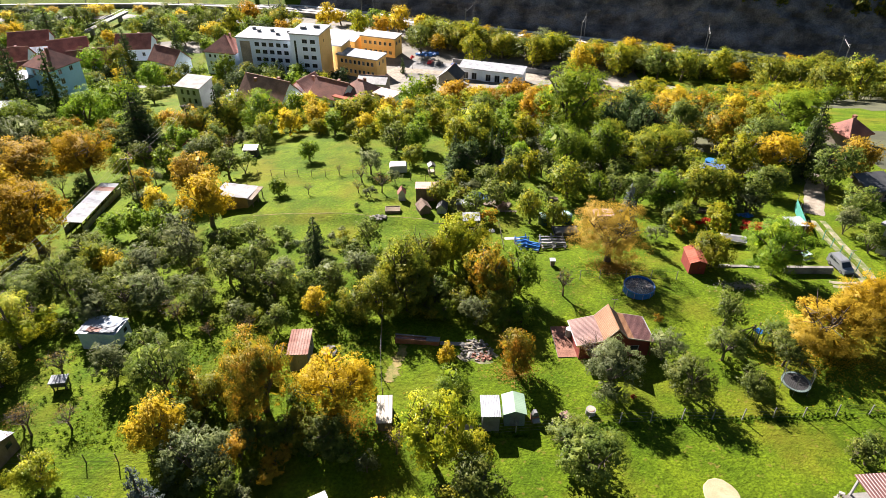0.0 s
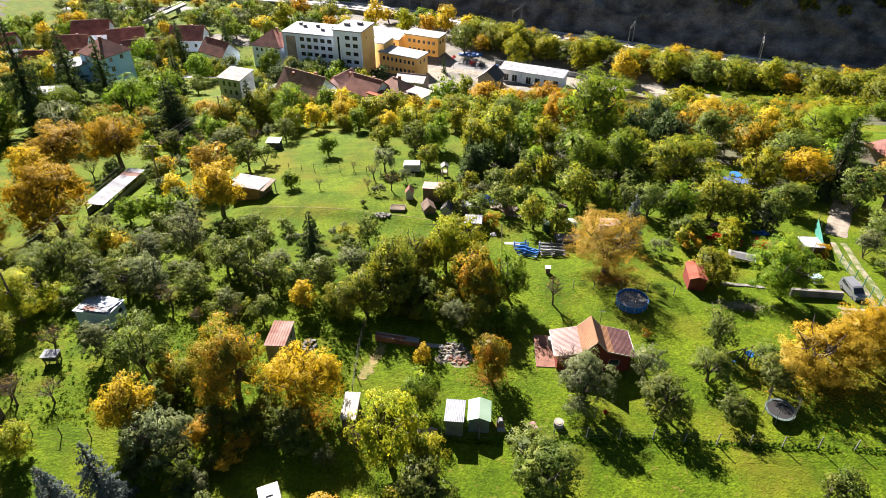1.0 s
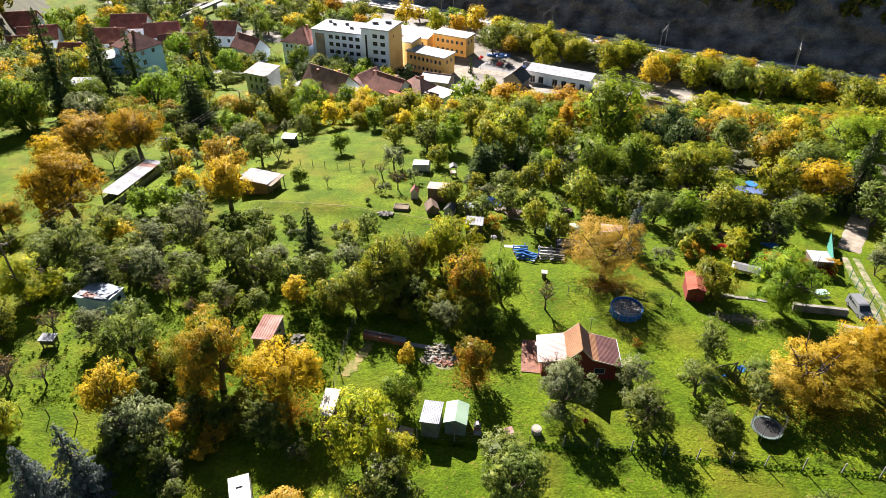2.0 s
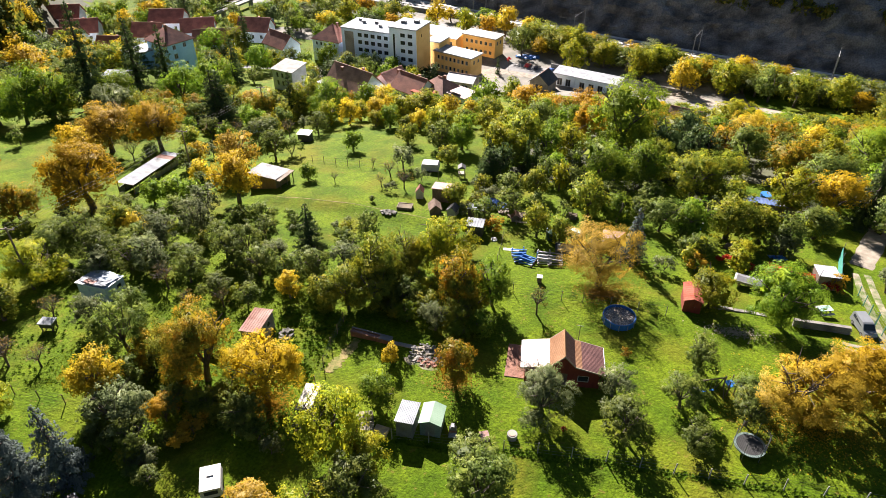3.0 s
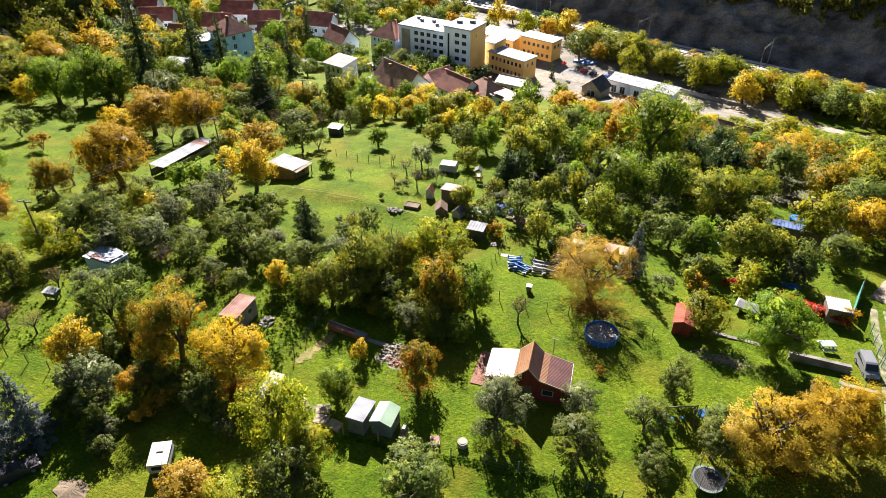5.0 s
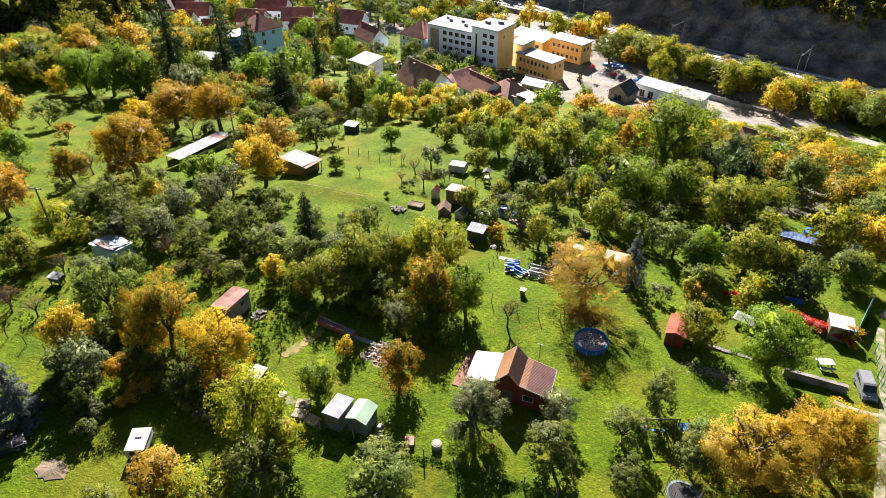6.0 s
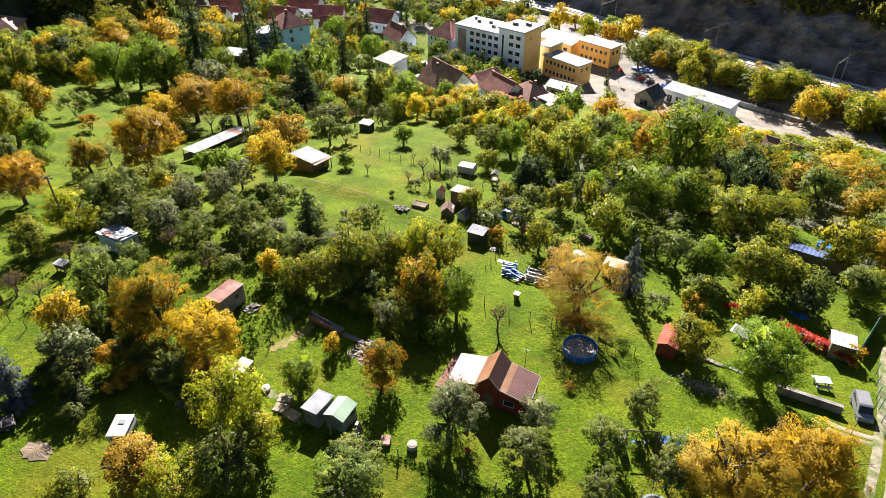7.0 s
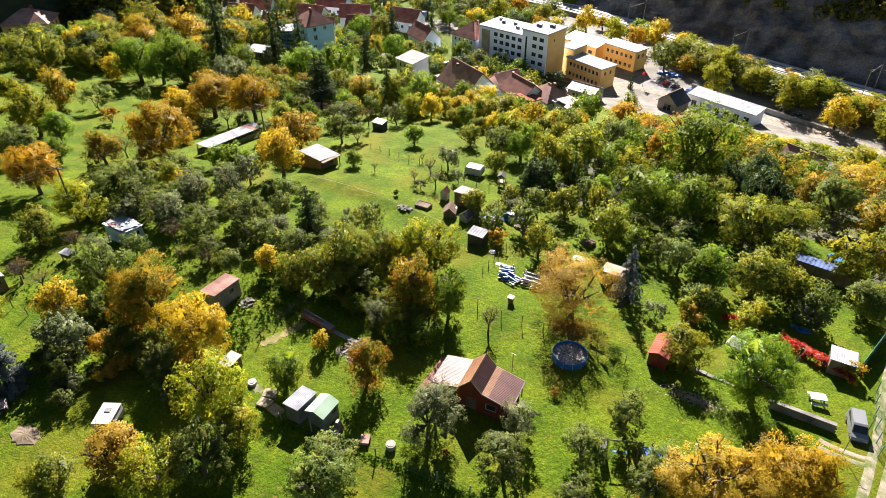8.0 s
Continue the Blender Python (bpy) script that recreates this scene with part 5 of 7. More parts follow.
def greenhouse():
    g = thing("long_greenhouse", -52.0, 82.0, "long low greenhouse with white and rusty corrugated roof panels", "greenhouse", 5)
    g.matrix_basis = pose(-52.0, 82.0, gz(-52, 82) - 0.15, -8, 0, 5)
    L, w = 14.5, 1.35
    for i in range(9):
        y = -L / 2 + i * L / 9
        mat = RUST if i == 7 else WHITE_SHEET if i % 3 else surface("cloudy_sheet", (0.2, 0.21, 0.22), (0.36, 0.37, 0.38), 1.2)
        part("roof_panel", Shape().ribbed((-w, y, 2.05), (0, L / 9 - 0.03, 0), (2 * w, 0, -0.3), 6, -0.03, -0.02), mat, g)
        for sx, h in ((-w + 0.1, 2.0), (w - 0.1, 1.72)):
            part("post", Shape().box(sx - 0.05, sx + 0.05, y, y + 0.1, -0.6, h), WOOD, g)
    for sx in (-w + 0.06, w - 0.1):
        part("side_panel", Shape().box(sx, sx + 0.03, -L / 2, L / 2, -0.5, 1.1), METAL, g)


greenhouse()

# planter, rubble, woodpiles
kb = thing("concrete_slab", 1.0, 45.85, "narrow pale concrete slab between trough and rubble", "slab", -4)
part("slab", Shape().box(-1.3, 1.5, -0.22, 0.22, -0.2, 0.12), CONCRETE, kb)
pl = thing("long_trough", -2.5, 46.1, "long low brick trough with grey capping boards", "trough", -7)
part("trough_wall", Shape().box(-2.15, 2.15, -0.3, -0.2, -0.2, 0.55).box(-2.15, 2.15, 0.2, 0.3, -0.2, 0.55).box(-2.15, -2.05, -0.2, 0.2, -0.2, 0.55).box(2.05, 2.15, -0.2, 0.2, -0.2, 0.55), BRICK, pl)
part("soil", Shape().box(-2.05, 2.05, -0.2, 0.2, -0.1, 0.42), RUST, pl)
part("capping", Shape().box(-2.2, 2.2, 0.19, 0.34, 0.554, 0.62).box(0.9, 2.2, -0.34, 0.19, 0.556, 0.6), METAL, pl)


heap("rubble_pile", 3.1, 45.1, 1.5, 1.5, 170, 0.13, STONE, "spread pile of pale broken bricks and stones", "rubble", 2, 0.22)
heap("brick_pile", 3.6, 44.2, 1.1, 0.7, 70, 0.13, BRICK, "scattered broken red bricks beside the rubble", "rubble", 15, 0.12)
pk = random.Random(9)
for k in range(7):
    solid("plank", Shape().box(-pk.uniform(0.3, 0.6), pk.uniform(0.3, 0.6), -0.05, 0.05, 0, 0.04), PALE_WOOD, 3.2 + pk.uniform(-1, 1), 45.2 + pk.uniform(-1, 1), "pale old plank lying on the rubble", "plank", pk.uniform(0, 180), gz(3.2, 45.2) + 0.1 + 0.03 * k)
heap("rubble_pile", -10.9, 44.8, 0.7, 0.9, 40, 0.18, STONE, "pale stones heaped beside the rusty shed", "rubble", 3)
patch("bare_earth", 3.4, 44.6, 2.0, 1.5, TRACK, "trampled bare earth by the rubble", "earth", seed=4, lift=0.02, uneven=2.0)
for k in range(7):
    patch("dry_bed", -3.9 - 0.17 * k + 0.12 * (k % 2), 45.3 - 0.72 * k, 0.5 + 0.12 * (k % 3), 0.55, DRY_GRASS, "patch of dried-out vegetable bed along the fence", "bed", seed=80 + k, lift=0.025, uneven=2.2)
patch("sand_patch", 21.0, 28.8, 1.4, 1.7, SAND, "round patch of pale sand in the lawn", "sand", seed=6, uneven=0.25)
patch("ash_patch", -13.6, 22.6, 1.5, 1.0, EARTH, "burnt patch of a bonfire in the grass", "ash", seed=7, top=0.1)
patch("bare_earth", -1.2, 36.2, 0.8, 0.5, TRACK, "bare trodden earth beside the pallets", "earth", seed=12, lift=0.02, uneven=2.0)


def pallet(name, x, y, z=None, rz=0, lab="stacked weathered wooden pallet", mat=PALE_WOOD):
    p = thing(name, x, y, lab, "pallet", rz, z, "pallets")
    for k in range(2):
        for i in range(7):
            part("slat", Shape().box(-0.6, 0.6, -0.4 + i * 0.135 - 0.05, -0.4 + i * 0.135 + 0.05, 0.12 + k * 0.16, 0.145 + k * 0.16), mat, p)
        for i in (-0.55, 0, 0.55):
            part("bearer", Shape().box(i - 0.05, i + 0.05, -0.45, 0.45, 0.02 + k * 0.16, 0.116 + k * 0.16), mat, p)
    return p


pallet("pallet", 0.6, 35.2, rz=10)
pallet("pallet", 1.9, 35.1, rz=-8)
pallet("pallet", 0.2, 36.3, rz=20)


def well_ring(name, x, y, r, h, label, mat, cap):
    w = thing(name, x, y, label, "well")
    s = Shape()
    n = 20
    for i in range(n):
        a, b = math.tau * i / n, math.tau * (i + 1) / n
        s.add([(q * math.cos(t), q * math.sin(t), z) for t in (a, b) for q, z in ((r, -0.1), (r, h), (r - 0.12, h), (r - 0.12, -0.1))], [(4, 5, 1, 0), (5, 6, 2, 1), (6, 7, 3, 2)])
    part("ring", s.weld(), mat, w)
    part("lid", Shape().tube((0, 0, h - 0.1), (0, 0, h + 0.04), r - 0.13, r - 0.13, n), cap, w)


well_ring("well", 12.6, 36.9, 0.42, 0.5, "round concrete well ring with a pinkish lid", CONCRETE, surface("pink_concrete", (0.32, 0.2, 0.15), (0.4, 0.27, 0.2), 3))
well_ring("well", -2.0, 36.4, 0.38, 0.3, "low white concrete ring in the grass", WHITE, CONCRETE)
well_ring("fire_ring", 6.2, 68.3, 0.4, 0.15, "low white ring on the lawn", WHITE, CONCRETE)

gr = thing("brick_grill", 7.75, 36.3, "small brick grill with a grey hood beside the shed", "grill", 8)
part("hearth", Shape().box(-0.3, 0.3, -0.25, 0.25, -0.1, 0.7), BRICK, gr)
part("hood", Shape().prism([(-0.3, 0.704), (0.3, 0.704), (0.12, 1.15), (-0.12, 1.15)], -0.2, 0.2), METAL, gr)
part("shelf", Shape().box(-0.32, 0.32, -0.7, -0.254, 0.42, 0.5), CONCRETE, gr)
rc = thing("garden_cart", 10.4, 36.4, "overturned red garden cart", "cart", 25)
part("tray", Shape().prism([(-0.3, 0.15), (0.3, 0.15), (0.38, 0.42), (-0.38, 0.42)], -0.45, 0.45), RUST, rc)
for s_ in (-1, 1):
    part("wheel", Shape().tube((s_ * 0.36, 0.2, 0.18), (s_ * 0.42, 0.2, 0.18), 0.18, 0.18, 12), RUBBER, rc)


def fence(name, line, step, h, label, group, wires=3, mat=None, lean=2.0, mesh=False, thick=0.032):
    """Posts along a line of (x, y) with wires strung between them."""
    rnd = random.Random(len(line) * 7 + int(line[0][0] * 10))
    root = thing(name, line[0][0], line[0][1], label, "fence", group=group)
    inv = root.matrix_basis.inverted()
    pts = []
    for (x0, y0), (x1, y1) in zip(line, line[1:]):
        n = max(1, round(math.hypot(x1 - x0, y1 - y0) / step))
        pts += [(x0 + (x1 - x0) * k / n, y0 + (y1 - y0) * k / n) for k in range(n)]
    pts.append(line[-1])
    tops = []
    for x, y in pts:
        a, b = rnd.uniform(-lean, lean), rnd.uniform(-lean, lean)
        hh = h * rnd.uniform(0.92, 1.06)
        part("post", Shape().box(-thick, thick, -thick, thick, -0.3, hh), mat or CONCRETE, root, m=inv @ pose(x, y, gz(x, y), a, b, rnd.uniform(-8, 8)))
        tops.append((x, y))
    for k in range(wires):
        z, vs, fs = h * (0.15 + 0.8 * k / max(1, wires - 1)), [], []
        for x, y in tops:
            c = inv @ Vector((x, y, gz(x, y) + z))
            vs += [c + Vector(o) for o in ((0, 0, 0.009), (0.006, 0.006, -0.005), (-0.006, -0.006, -0.005))]
        for i in range(len(tops) - 1):
            fs += [(3 * i + q, 3 * i + (q + 1) % 3, 3 * i + 3 + (q + 1) % 3, 3 * i + 3 + q) for q in range(3)]
        part("wire", Shape().add(vs, fs), WIRE, root)
    return root


fence("post_fence", [(3.0, 34.6), (12.1, 35.5), (20.2, 36.2), (30.6, 36.5), (42, 36.9)], 2.65, 1.35, "wire fence on grey concrete posts along the lawn", "garden fences", 4, thick=0.04)
fence("wire_fence", [(-5.3, 38.6), (-5.9, 44), (-6.2, 50), (-6.6, 56)], 2.4, 1.3, "dark wire mesh fence between two gardens", "garden fences", 6, WOOD)
fence("wire_fence", [(-44, 31.4), (-35.8, 31.7), (-25.7, 31.9), (-20, 31.5)], 2.8, 1.2, "low wire fence with wooden posts", "garden fences", 3, WOOD)
fence("wire_fence", [(-29, 89.6), (-18, 87.2), (-7.2, 85.9), (2, 84)], 2.2, 1.2, "meadow fence of thin wooden posts", "garden fences", 3, WOOD)
fence("wire_fence", [(7.0, 57.6), (13, 56.6), (17.5, 57.0), (26, 56.8)], 2.6, 1.3, "sagging wire fence across the lawn", "garden fences", 3, METAL)
fence("wire_fence", [(47.2, 57.0), (46.9, 62), (47.2, 66.2)], 1.9, 1.5, "green wire fence beside the lane", "garden fences", 5, NET)

nf = thing("net_fence", 46.6, 71.4, "tall teal shade-net fence beside the lane", "fence", 0)
for i in range(4):
    part("post", Shape().tube((-0.9 + i * 0.65, -3.4 + i * 2.2, -0.2), (-0.9 + i * 0.65, -3.4 + i * 2.2, 1.9), 0.04, 0.04, 6), METAL, nf)
part("net", Shape().prism([(-3.4, 0.1), (3.2, -0.5), (3.2, 1.3), (-3.4, 1.85)], -0.012, 0.012), NET, nf, m=pose(0, 0, 0, 0, 0, 73.5))


# ---- vehicles ----
def vehicle(name, x, y, rz, paint, label, category="car", van=False, dark_roof=False):
    """A parked car or van, its nose towards +x."""
    c = thing(name, x, y, label, category, rz)
    L, Wd, H = (3.1, 1.26, 1.36) if van else (3.15, 1.3, 1.08)
    if van:
        prof = [(-L / 2, 0.27), (L / 2, 0.27), (L / 2 + 0.02, 0.5), (L / 2 - 0.12, 0.72), (L / 2 - 0.55, 0.84), (L / 2 - 1.02, H - 0.07), (L / 2 - 1.2, H), (-L / 2 + 0.2, H), (-L / 2, H - 0.25)]
    else:
        prof = [(-L / 2, 0.22), (L / 2, 0.22), (L / 2, 0.46), (L / 2 - 0.15, 0.58), (L / 2 - 0.86, 0.68), (L / 2 - 1.38, H - 0.04), (L / 2 - 1.65, H), (-L / 2 + 0.68, H), (-L / 2 + 0.15, 0.71), (-L / 2, 0.63)]
    s = Shape().prism(prof, -Wd / 2, Wd / 2)
    s.v = [(a, b * (0.86 if z > 0.86 else 1.0), z) for a, b, z in s.v]
    part("body", s, paint, c)
    belt, top = (0.86, H - 0.15) if van else (0.7, H - 0.09)
    x0, x1 = (-L / 2 + 0.26, L / 2 - 1.0) if van else (-L / 2 + 0.56, L / 2 - 1.16)
    for sg in (-1, 1):
        k = 3 if van else 2
        for i in range(k):
            a, b = x0 + (x1 - x0) * i / k + 0.05, x0 + (x1 - x0) * (i + 1) / k - 0.05
            yb, yt = sg * (Wd / 2 + 0.006) * (0.97 if van else 0.95), sg * (Wd / 2 * 0.86 + 0.008)
            vs = [(a, yb, belt + 0.04), (b, yb, belt + 0.04), (b - 0.04, yt, top), (a + 0.02, yt, top)]
            vs += [(p, q - sg * 0.06, r) for p, q, r in vs]
            part("side_window", Shape().add(vs, [(0, 1, 2, 3), (4, 7, 6, 5), (0, 4, 5, 1), (1, 5, 6, 2), (2, 6, 7, 3), (3, 7, 4, 0)]), GLASS, c)
        for wx in (-L / 2 + 0.62, L / 2 - 0.6):
            w = part("wheel", Shape().tube((wx, sg * (Wd / 2 - 0.16), 0.24), (wx, sg * (Wd / 2 + 0.01), 0.24), 0.24, 0.24, 16), RUBBER, c)
            part("rim", Shape().tube((wx, sg * (Wd / 2 - 0.02), 0.24), (wx, sg * (Wd / 2 + 0.02), 0.24), 0.15, 0.14, 12), METAL, w)
        part("headlight", Shape().box(L / 2 - 0.08, L / 2 + 0.012, sg * 0.46 - 0.12, sg * 0.46 + 0.12, 0.46, 0.58), WHITE, c)
    fx = ((L / 2 - 0.57, 0.87, L / 2 - 1.0, H - 0.1) if van else (L / 2 - 0.9, 0.71, L / 2 - 1.38, H - 0.07))
    hw = Wd / 2 * 0.84
    vs = [(fx[0] + 0.03, -hw, fx[1]), (fx[0] + 0.03, hw, fx[1]), (fx[2] + 0.03, hw * 0.94, fx[3]), (fx[2] + 0.03, -hw * 0.94, fx[3])]
    vs += [(p - 0.08, q, r - 0.02) for p, q, r in vs]
    part("windscreen", Shape().add(vs, [(0, 1, 2, 3), (4, 7, 6, 5), (0, 4, 5, 1), (1, 5, 6, 2), (2, 6, 7, 3), (3, 7, 4, 0)]), GLASS, c)
    part("bumper", Shape().box(L / 2 - 0.1, L / 2 + 0.05, -Wd / 2 + 0.05, Wd / 2 - 0.05, 0.26, 0.4), DARK, c)
    if van:
        for k in range(7):
            y = (k - 3) * Wd * 0.11
            part("roof_rib", Shape().box(-L / 2 + 0.25, L / 2 - 1.25, y - 0.018, y + 0.018, H + 0.003, H + 0.02), paint, c)
    return c


vehicle("minivan", 45.5, 59.3, -80, SILVER, "silver minivan parked beside the lane", "van", van=True)
vehicle("parked_car", -18.6, 22.3, 60, CARS[1], "black car parked in the grass under trees")
for x, y, rz, k in ((6.5, 208.6, 70, 0), (9, 208, 68, 0), (3.5, 209.6, 74, 2), (-1, 211, 75, 1), (-4.2, 212.4, 72, 3), (-70, 190, 10, 1), (-31, 171, 20, 0), (-28, 178, 60, 0), (12, 206.6, 66, 1)):
    vehicle("parked_car", x, y, rz, CARS[k], ("white", "black", "blue", "red")[k] + (" car parked in the works yard" if x > -20 else " car parked by the village houses"))

# caravan body used as a shelter, and the boxes about it
cv = thing("caravan", -8.8, 26.95, "small white caravan shell standing in the grass", "caravan", 28)
part("body", Shape().prism([(-0.75, 0.25), (0.75, 0.25), (0.8, 0.7), (0.72, 1.2), (-0.72, 1.2), (-0.8, 0.7)], -1.05, 1.05), WHITE, cv)
part("roof", Shape().box(-0.76, 0.76, -1.1, 1.1, 1.204, 1.27), WHITE, cv)
part("roof_hatch", Shape().box(-0.25, 0.25, 0.1, 0.5, 1.274, 1.34), METAL, cv)
part("window", Shape().box(-0.5, 0.5, -1.062, -1.0, 0.6, 1.0), GLASS, cv)
for s_ in (-1, 1):
    part("wheel", Shape().tube((s_ * 0.62, 0, 0.24), (s_ * 0.79, 0, 0.24), 0.25, 0.27, 14), RUBBER, cv)
wb = thing("white_trailer", -6.9, 88.6, "white box trailer on the upper meadow", "trailer", 5)
part("body", Shape().prism([(-1.3, 0.35), (1.3, 0.35), (1.35, 1.2), (1.15, 1.5), (-1.15, 1.5), (-1.35, 1.2)], -0.8, 0.8), WHITE, wb)
for s_ in (-1, 1):
    part("wheel", Shape().tube((0, s_ * 0.62, 0.28), (0, s_ * 0.8, 0.28), 0.28, 0.28, 14), RUBBER, wb)
bh = thing("bee_wagon", -34.6, 40.6, "small white box hive on dark legs", "hive", 8)
part("box", Shape().box(-0.65, 0.65, -0.45, 0.45, 0.5, 1.0), DARK, bh)
part("lid", Shape().box(-0.75, 0.75, -0.55, 0.55, 1.004, 1.1), WHITE_SHEET, bh)
for sx in (-0.55, 0.55):
    for sy in (-0.38, 0.38):
        part("leg", Shape().box(sx - 0.05, sx + 0.05, sy - 0.05, sy + 0.05, -0.15, 0.496), WOOD, bh)
hv = thing("beehive", 12.6, 59.8, "small white beehive on a stand", "hive")
part("box", Shape().box(-0.25, 0.25, -0.25, 0.25, 0.3, 0.75), WOOD, hv)
part("lid", Shape().box(-0.32, 0.32, -0.32, 0.32, 0.754, 0.85), WHITE, hv)
part("stand", Shape().box(-0.2, 0.2, -0.2, 0.2, -0.1, 0.296), WOOD, hv)

# stacked frames, tarps and barrels on the far lawn
def frame_stack(name, x, y, rz, mat, label, n=9):
    s = thing(name, x, y, label, "stack", rz)
    for i in range(n):
        part("beam", Shape().box(-0.85, 0.85, -0.06, 0.06, -0.05, 0.06), mat, s, m=pose(0, -0.9 + i * 0.22, 0.35 + 0.35 * (i % 3) * 0.5, 0, 6 * (i % 3 - 1), 3 * (i % 2)))
    for sx in (-0.7, 0.7):
        part("bearer", Shape().box(sx - 0.07, sx + 0.07, -1.1, 1.1, -0.1, 0.25), WOOD, s)
        part("upright", Shape().box(sx - 0.05, sx + 0.05, 0.9, 1.0, 0.254, 1.0), mat, s)
    return s


frame_stack("scaffold_stack", 12.7, 64.7, 8, WHITE, "stack of white metal frames on bearers")
frame_stack("scaffold_stack", 14.0, 64.6, 4, METAL, "stack of pale green metal frames on bearers")
frame_stack("steel_stack", 9.8, 64.6, 20, BLUE, "heap of blue steel frames in the grass")
frame_stack("steel_stack", 10.9, 64.1, -15, BLUE, "heap of blue steel frames and pipes", 7)
tr = thing("flatbed_trailer", 15.4, 67.2, "dark flatbed trailer with a pale load", "trailer", 4)
part("bed", Shape().box(-1.6, 1.6, -0.8, 0.8, 0.5, 0.65), DARK, tr)
part("load", Shape().box(-1.4, 1.4, -0.65, 0.65, 0.654, 0.95), METAL, tr)
part("side_board", Shape().box(-1.6, 1.6, -0.85, -0.804, 0.5, 0.95).box(-1.6, 1.6, 0.804, 0.85, 0.5, 0.95), DARK, tr)
for sx in (-1, 1):
    for s_ in (-1, 1):
        part("wheel", Shape().tube((sx, s_ * 0.6, 0.3), (sx, s_ * 0.82, 0.3), 0.31, 0.31, 14), RUBBER, tr)
for x, y in ((13.1, 70.6), (16.1, 71.2)):
    t_ = thing("covered_tank", x, y, "round dark tank under a pale teal tarpaulin", "tank", group="covered tanks")
    part("tank", Shape().tube((0, 0, -0.1), (0, 0, 1.2), 0.72, 0.75, 14), TARP_DARK, t_)
    part("tarp", Shape().tube((0, 0, 1.204), (0.05, 0, 1.42), 0.8, 0.45, 11), TARP_TEAL, t_)
solid("white_board", Shape().box(-0.95, 0.95, -0.25, 0.25, 0, 0.08), WHITE, 8.6, 66.4, "white board lying on the grass", "board", 3)
bn = thing("garden_bench", 9.0, 73.2, "low brown wooden bench", "bench", -5)
part("seat", Shape().box(-0.8, 0.8, -0.18, 0.18, 0.4, 0.46), WOOD, bn)
for sx in (-0.65, 0.65):
    part("leg", Shape().box(sx - 0.05, sx + 0.05, -0.15, 0.15, -0.1, 0.396), WOOD, bn)
rb = thing("raised_bed", -6.7, 73.3, "raised bed framed in dark boards", "bed", 2)
part("board", Shape().box(-1.0, 1.0, -0.65, -0.58, -0.15, 0.45).box(-1.0, 1.0, 0.58, 0.65, -0.15, 0.45).box(-1.0, -0.93, -0.58, 0.58, -0.15, 0.45).box(0.93, 1.0, -0.58, 0.58, -0.15, 0.45), WOOD, rb)
part("soil", Shape().box(-0.93, 0.93, -0.58, 0.58, -0.1, 0.38), EARTH, rb)
heap("stone_heap", -8.5, 71.4, 1.1, 0.5, 40, 0.2, STONE, "heap of grey stones on the terrace bank", "stones", 8)
heap("junk_pile", 4.4, 77.6, 1.7, 1.0, 45, 0.28, BLUE, "pile of blue barrels and covers under trees", "pile", 9)
heap("junk_pile", 6.6, 77.0, 1.3, 0.9, 40, 0.28, DARK, "pile of dark scrap under trees", "pile", 10)
heap("brush_pile", 7.6, 76.0, 1.8, 0.9, 50, 0.3, WOOD, "pile of cut branches and boards", "pile", 11)
for x, y in ((10.2, 92.6), (42.9, 92.6)):
    b = thing("small_pool", x, y, "round bright blue garden pool between trees", "pool", group="blue pools")
    part("wall", Shape().tube((0, 0, -0.3), (0, 0, 0.5), 0.85, 0.85, 20), BLUE, b)
    part("rim", Shape().tube((0, 0, 0.504), (0, 0, 0.55), 0.9, 0.9, 20), BLUE, b)
bt = thing("covered_boat", 35.4, 65.0, "grey and white covered boat on a trestle", "boat", -6)
part("hull", Shape().prism([(-0.5, 0.45), (0.5, 0.45), (0.75, 0.9), (-0.75, 0.9)], -1.5, 1.5), WHITE, bt, m=pose(0, 0, 0, 0, 0, 80))
part("cover", Shape().prism([(-0.72, 0.904), (0.72, 0.904), (0, 1.15)], -1.3, 1.3), METAL, bt, m=pose(0, 0, 0, 0, 0, 80))
part("trestle", Shape().box(-1.0, -0.85, -0.5, 0.5, -0.1, 0.446).box(0.85, 1.0, -0.5, 0.5, -0.1, 0.446), WOOD, bt)

# more things about the far gardens
ct = thing("cloth_cover", 41.6, 67.9, "long creased pinkish cloth laid over a low frame", "cover", -24)
part("cloth", crumpled(2.6, 0.7, 91, 0.15), surface("pinkish_cloth", (0.3, 0.15, 0.14), (0.42, 0.32, 0.31), 2, 0.8, 0.2), ct, m=pose(0, 0, 0.75))
for sx in (-1.1, 1.1):
    part("trestle", Shape().box(sx - 0.04, sx + 0.04, -0.3, 0.3, -0.2, 0.7), WOOD, ct)
vehicle("parked_car", 4.9, 77.6, -12, CARS[2], "dark blue car parked beneath garden trees")
bb = thing("water_barrel", 32.3, 78.4, "bright blue plastic water barrel under trees", "barrel")
part("body", Shape().tube((0, 0, -0.1), (0, 0, 0.5), 0.34, 0.4, 14).tube((0, 0, 0.5), (0, 0, 1.0), 0.4, 0.34, 14), BLUE, bb)
part("lid", Shape().tube((0, 0, 1.004), (0, 0, 1.06), 0.36, 0.34, 14), WHITE, bb)


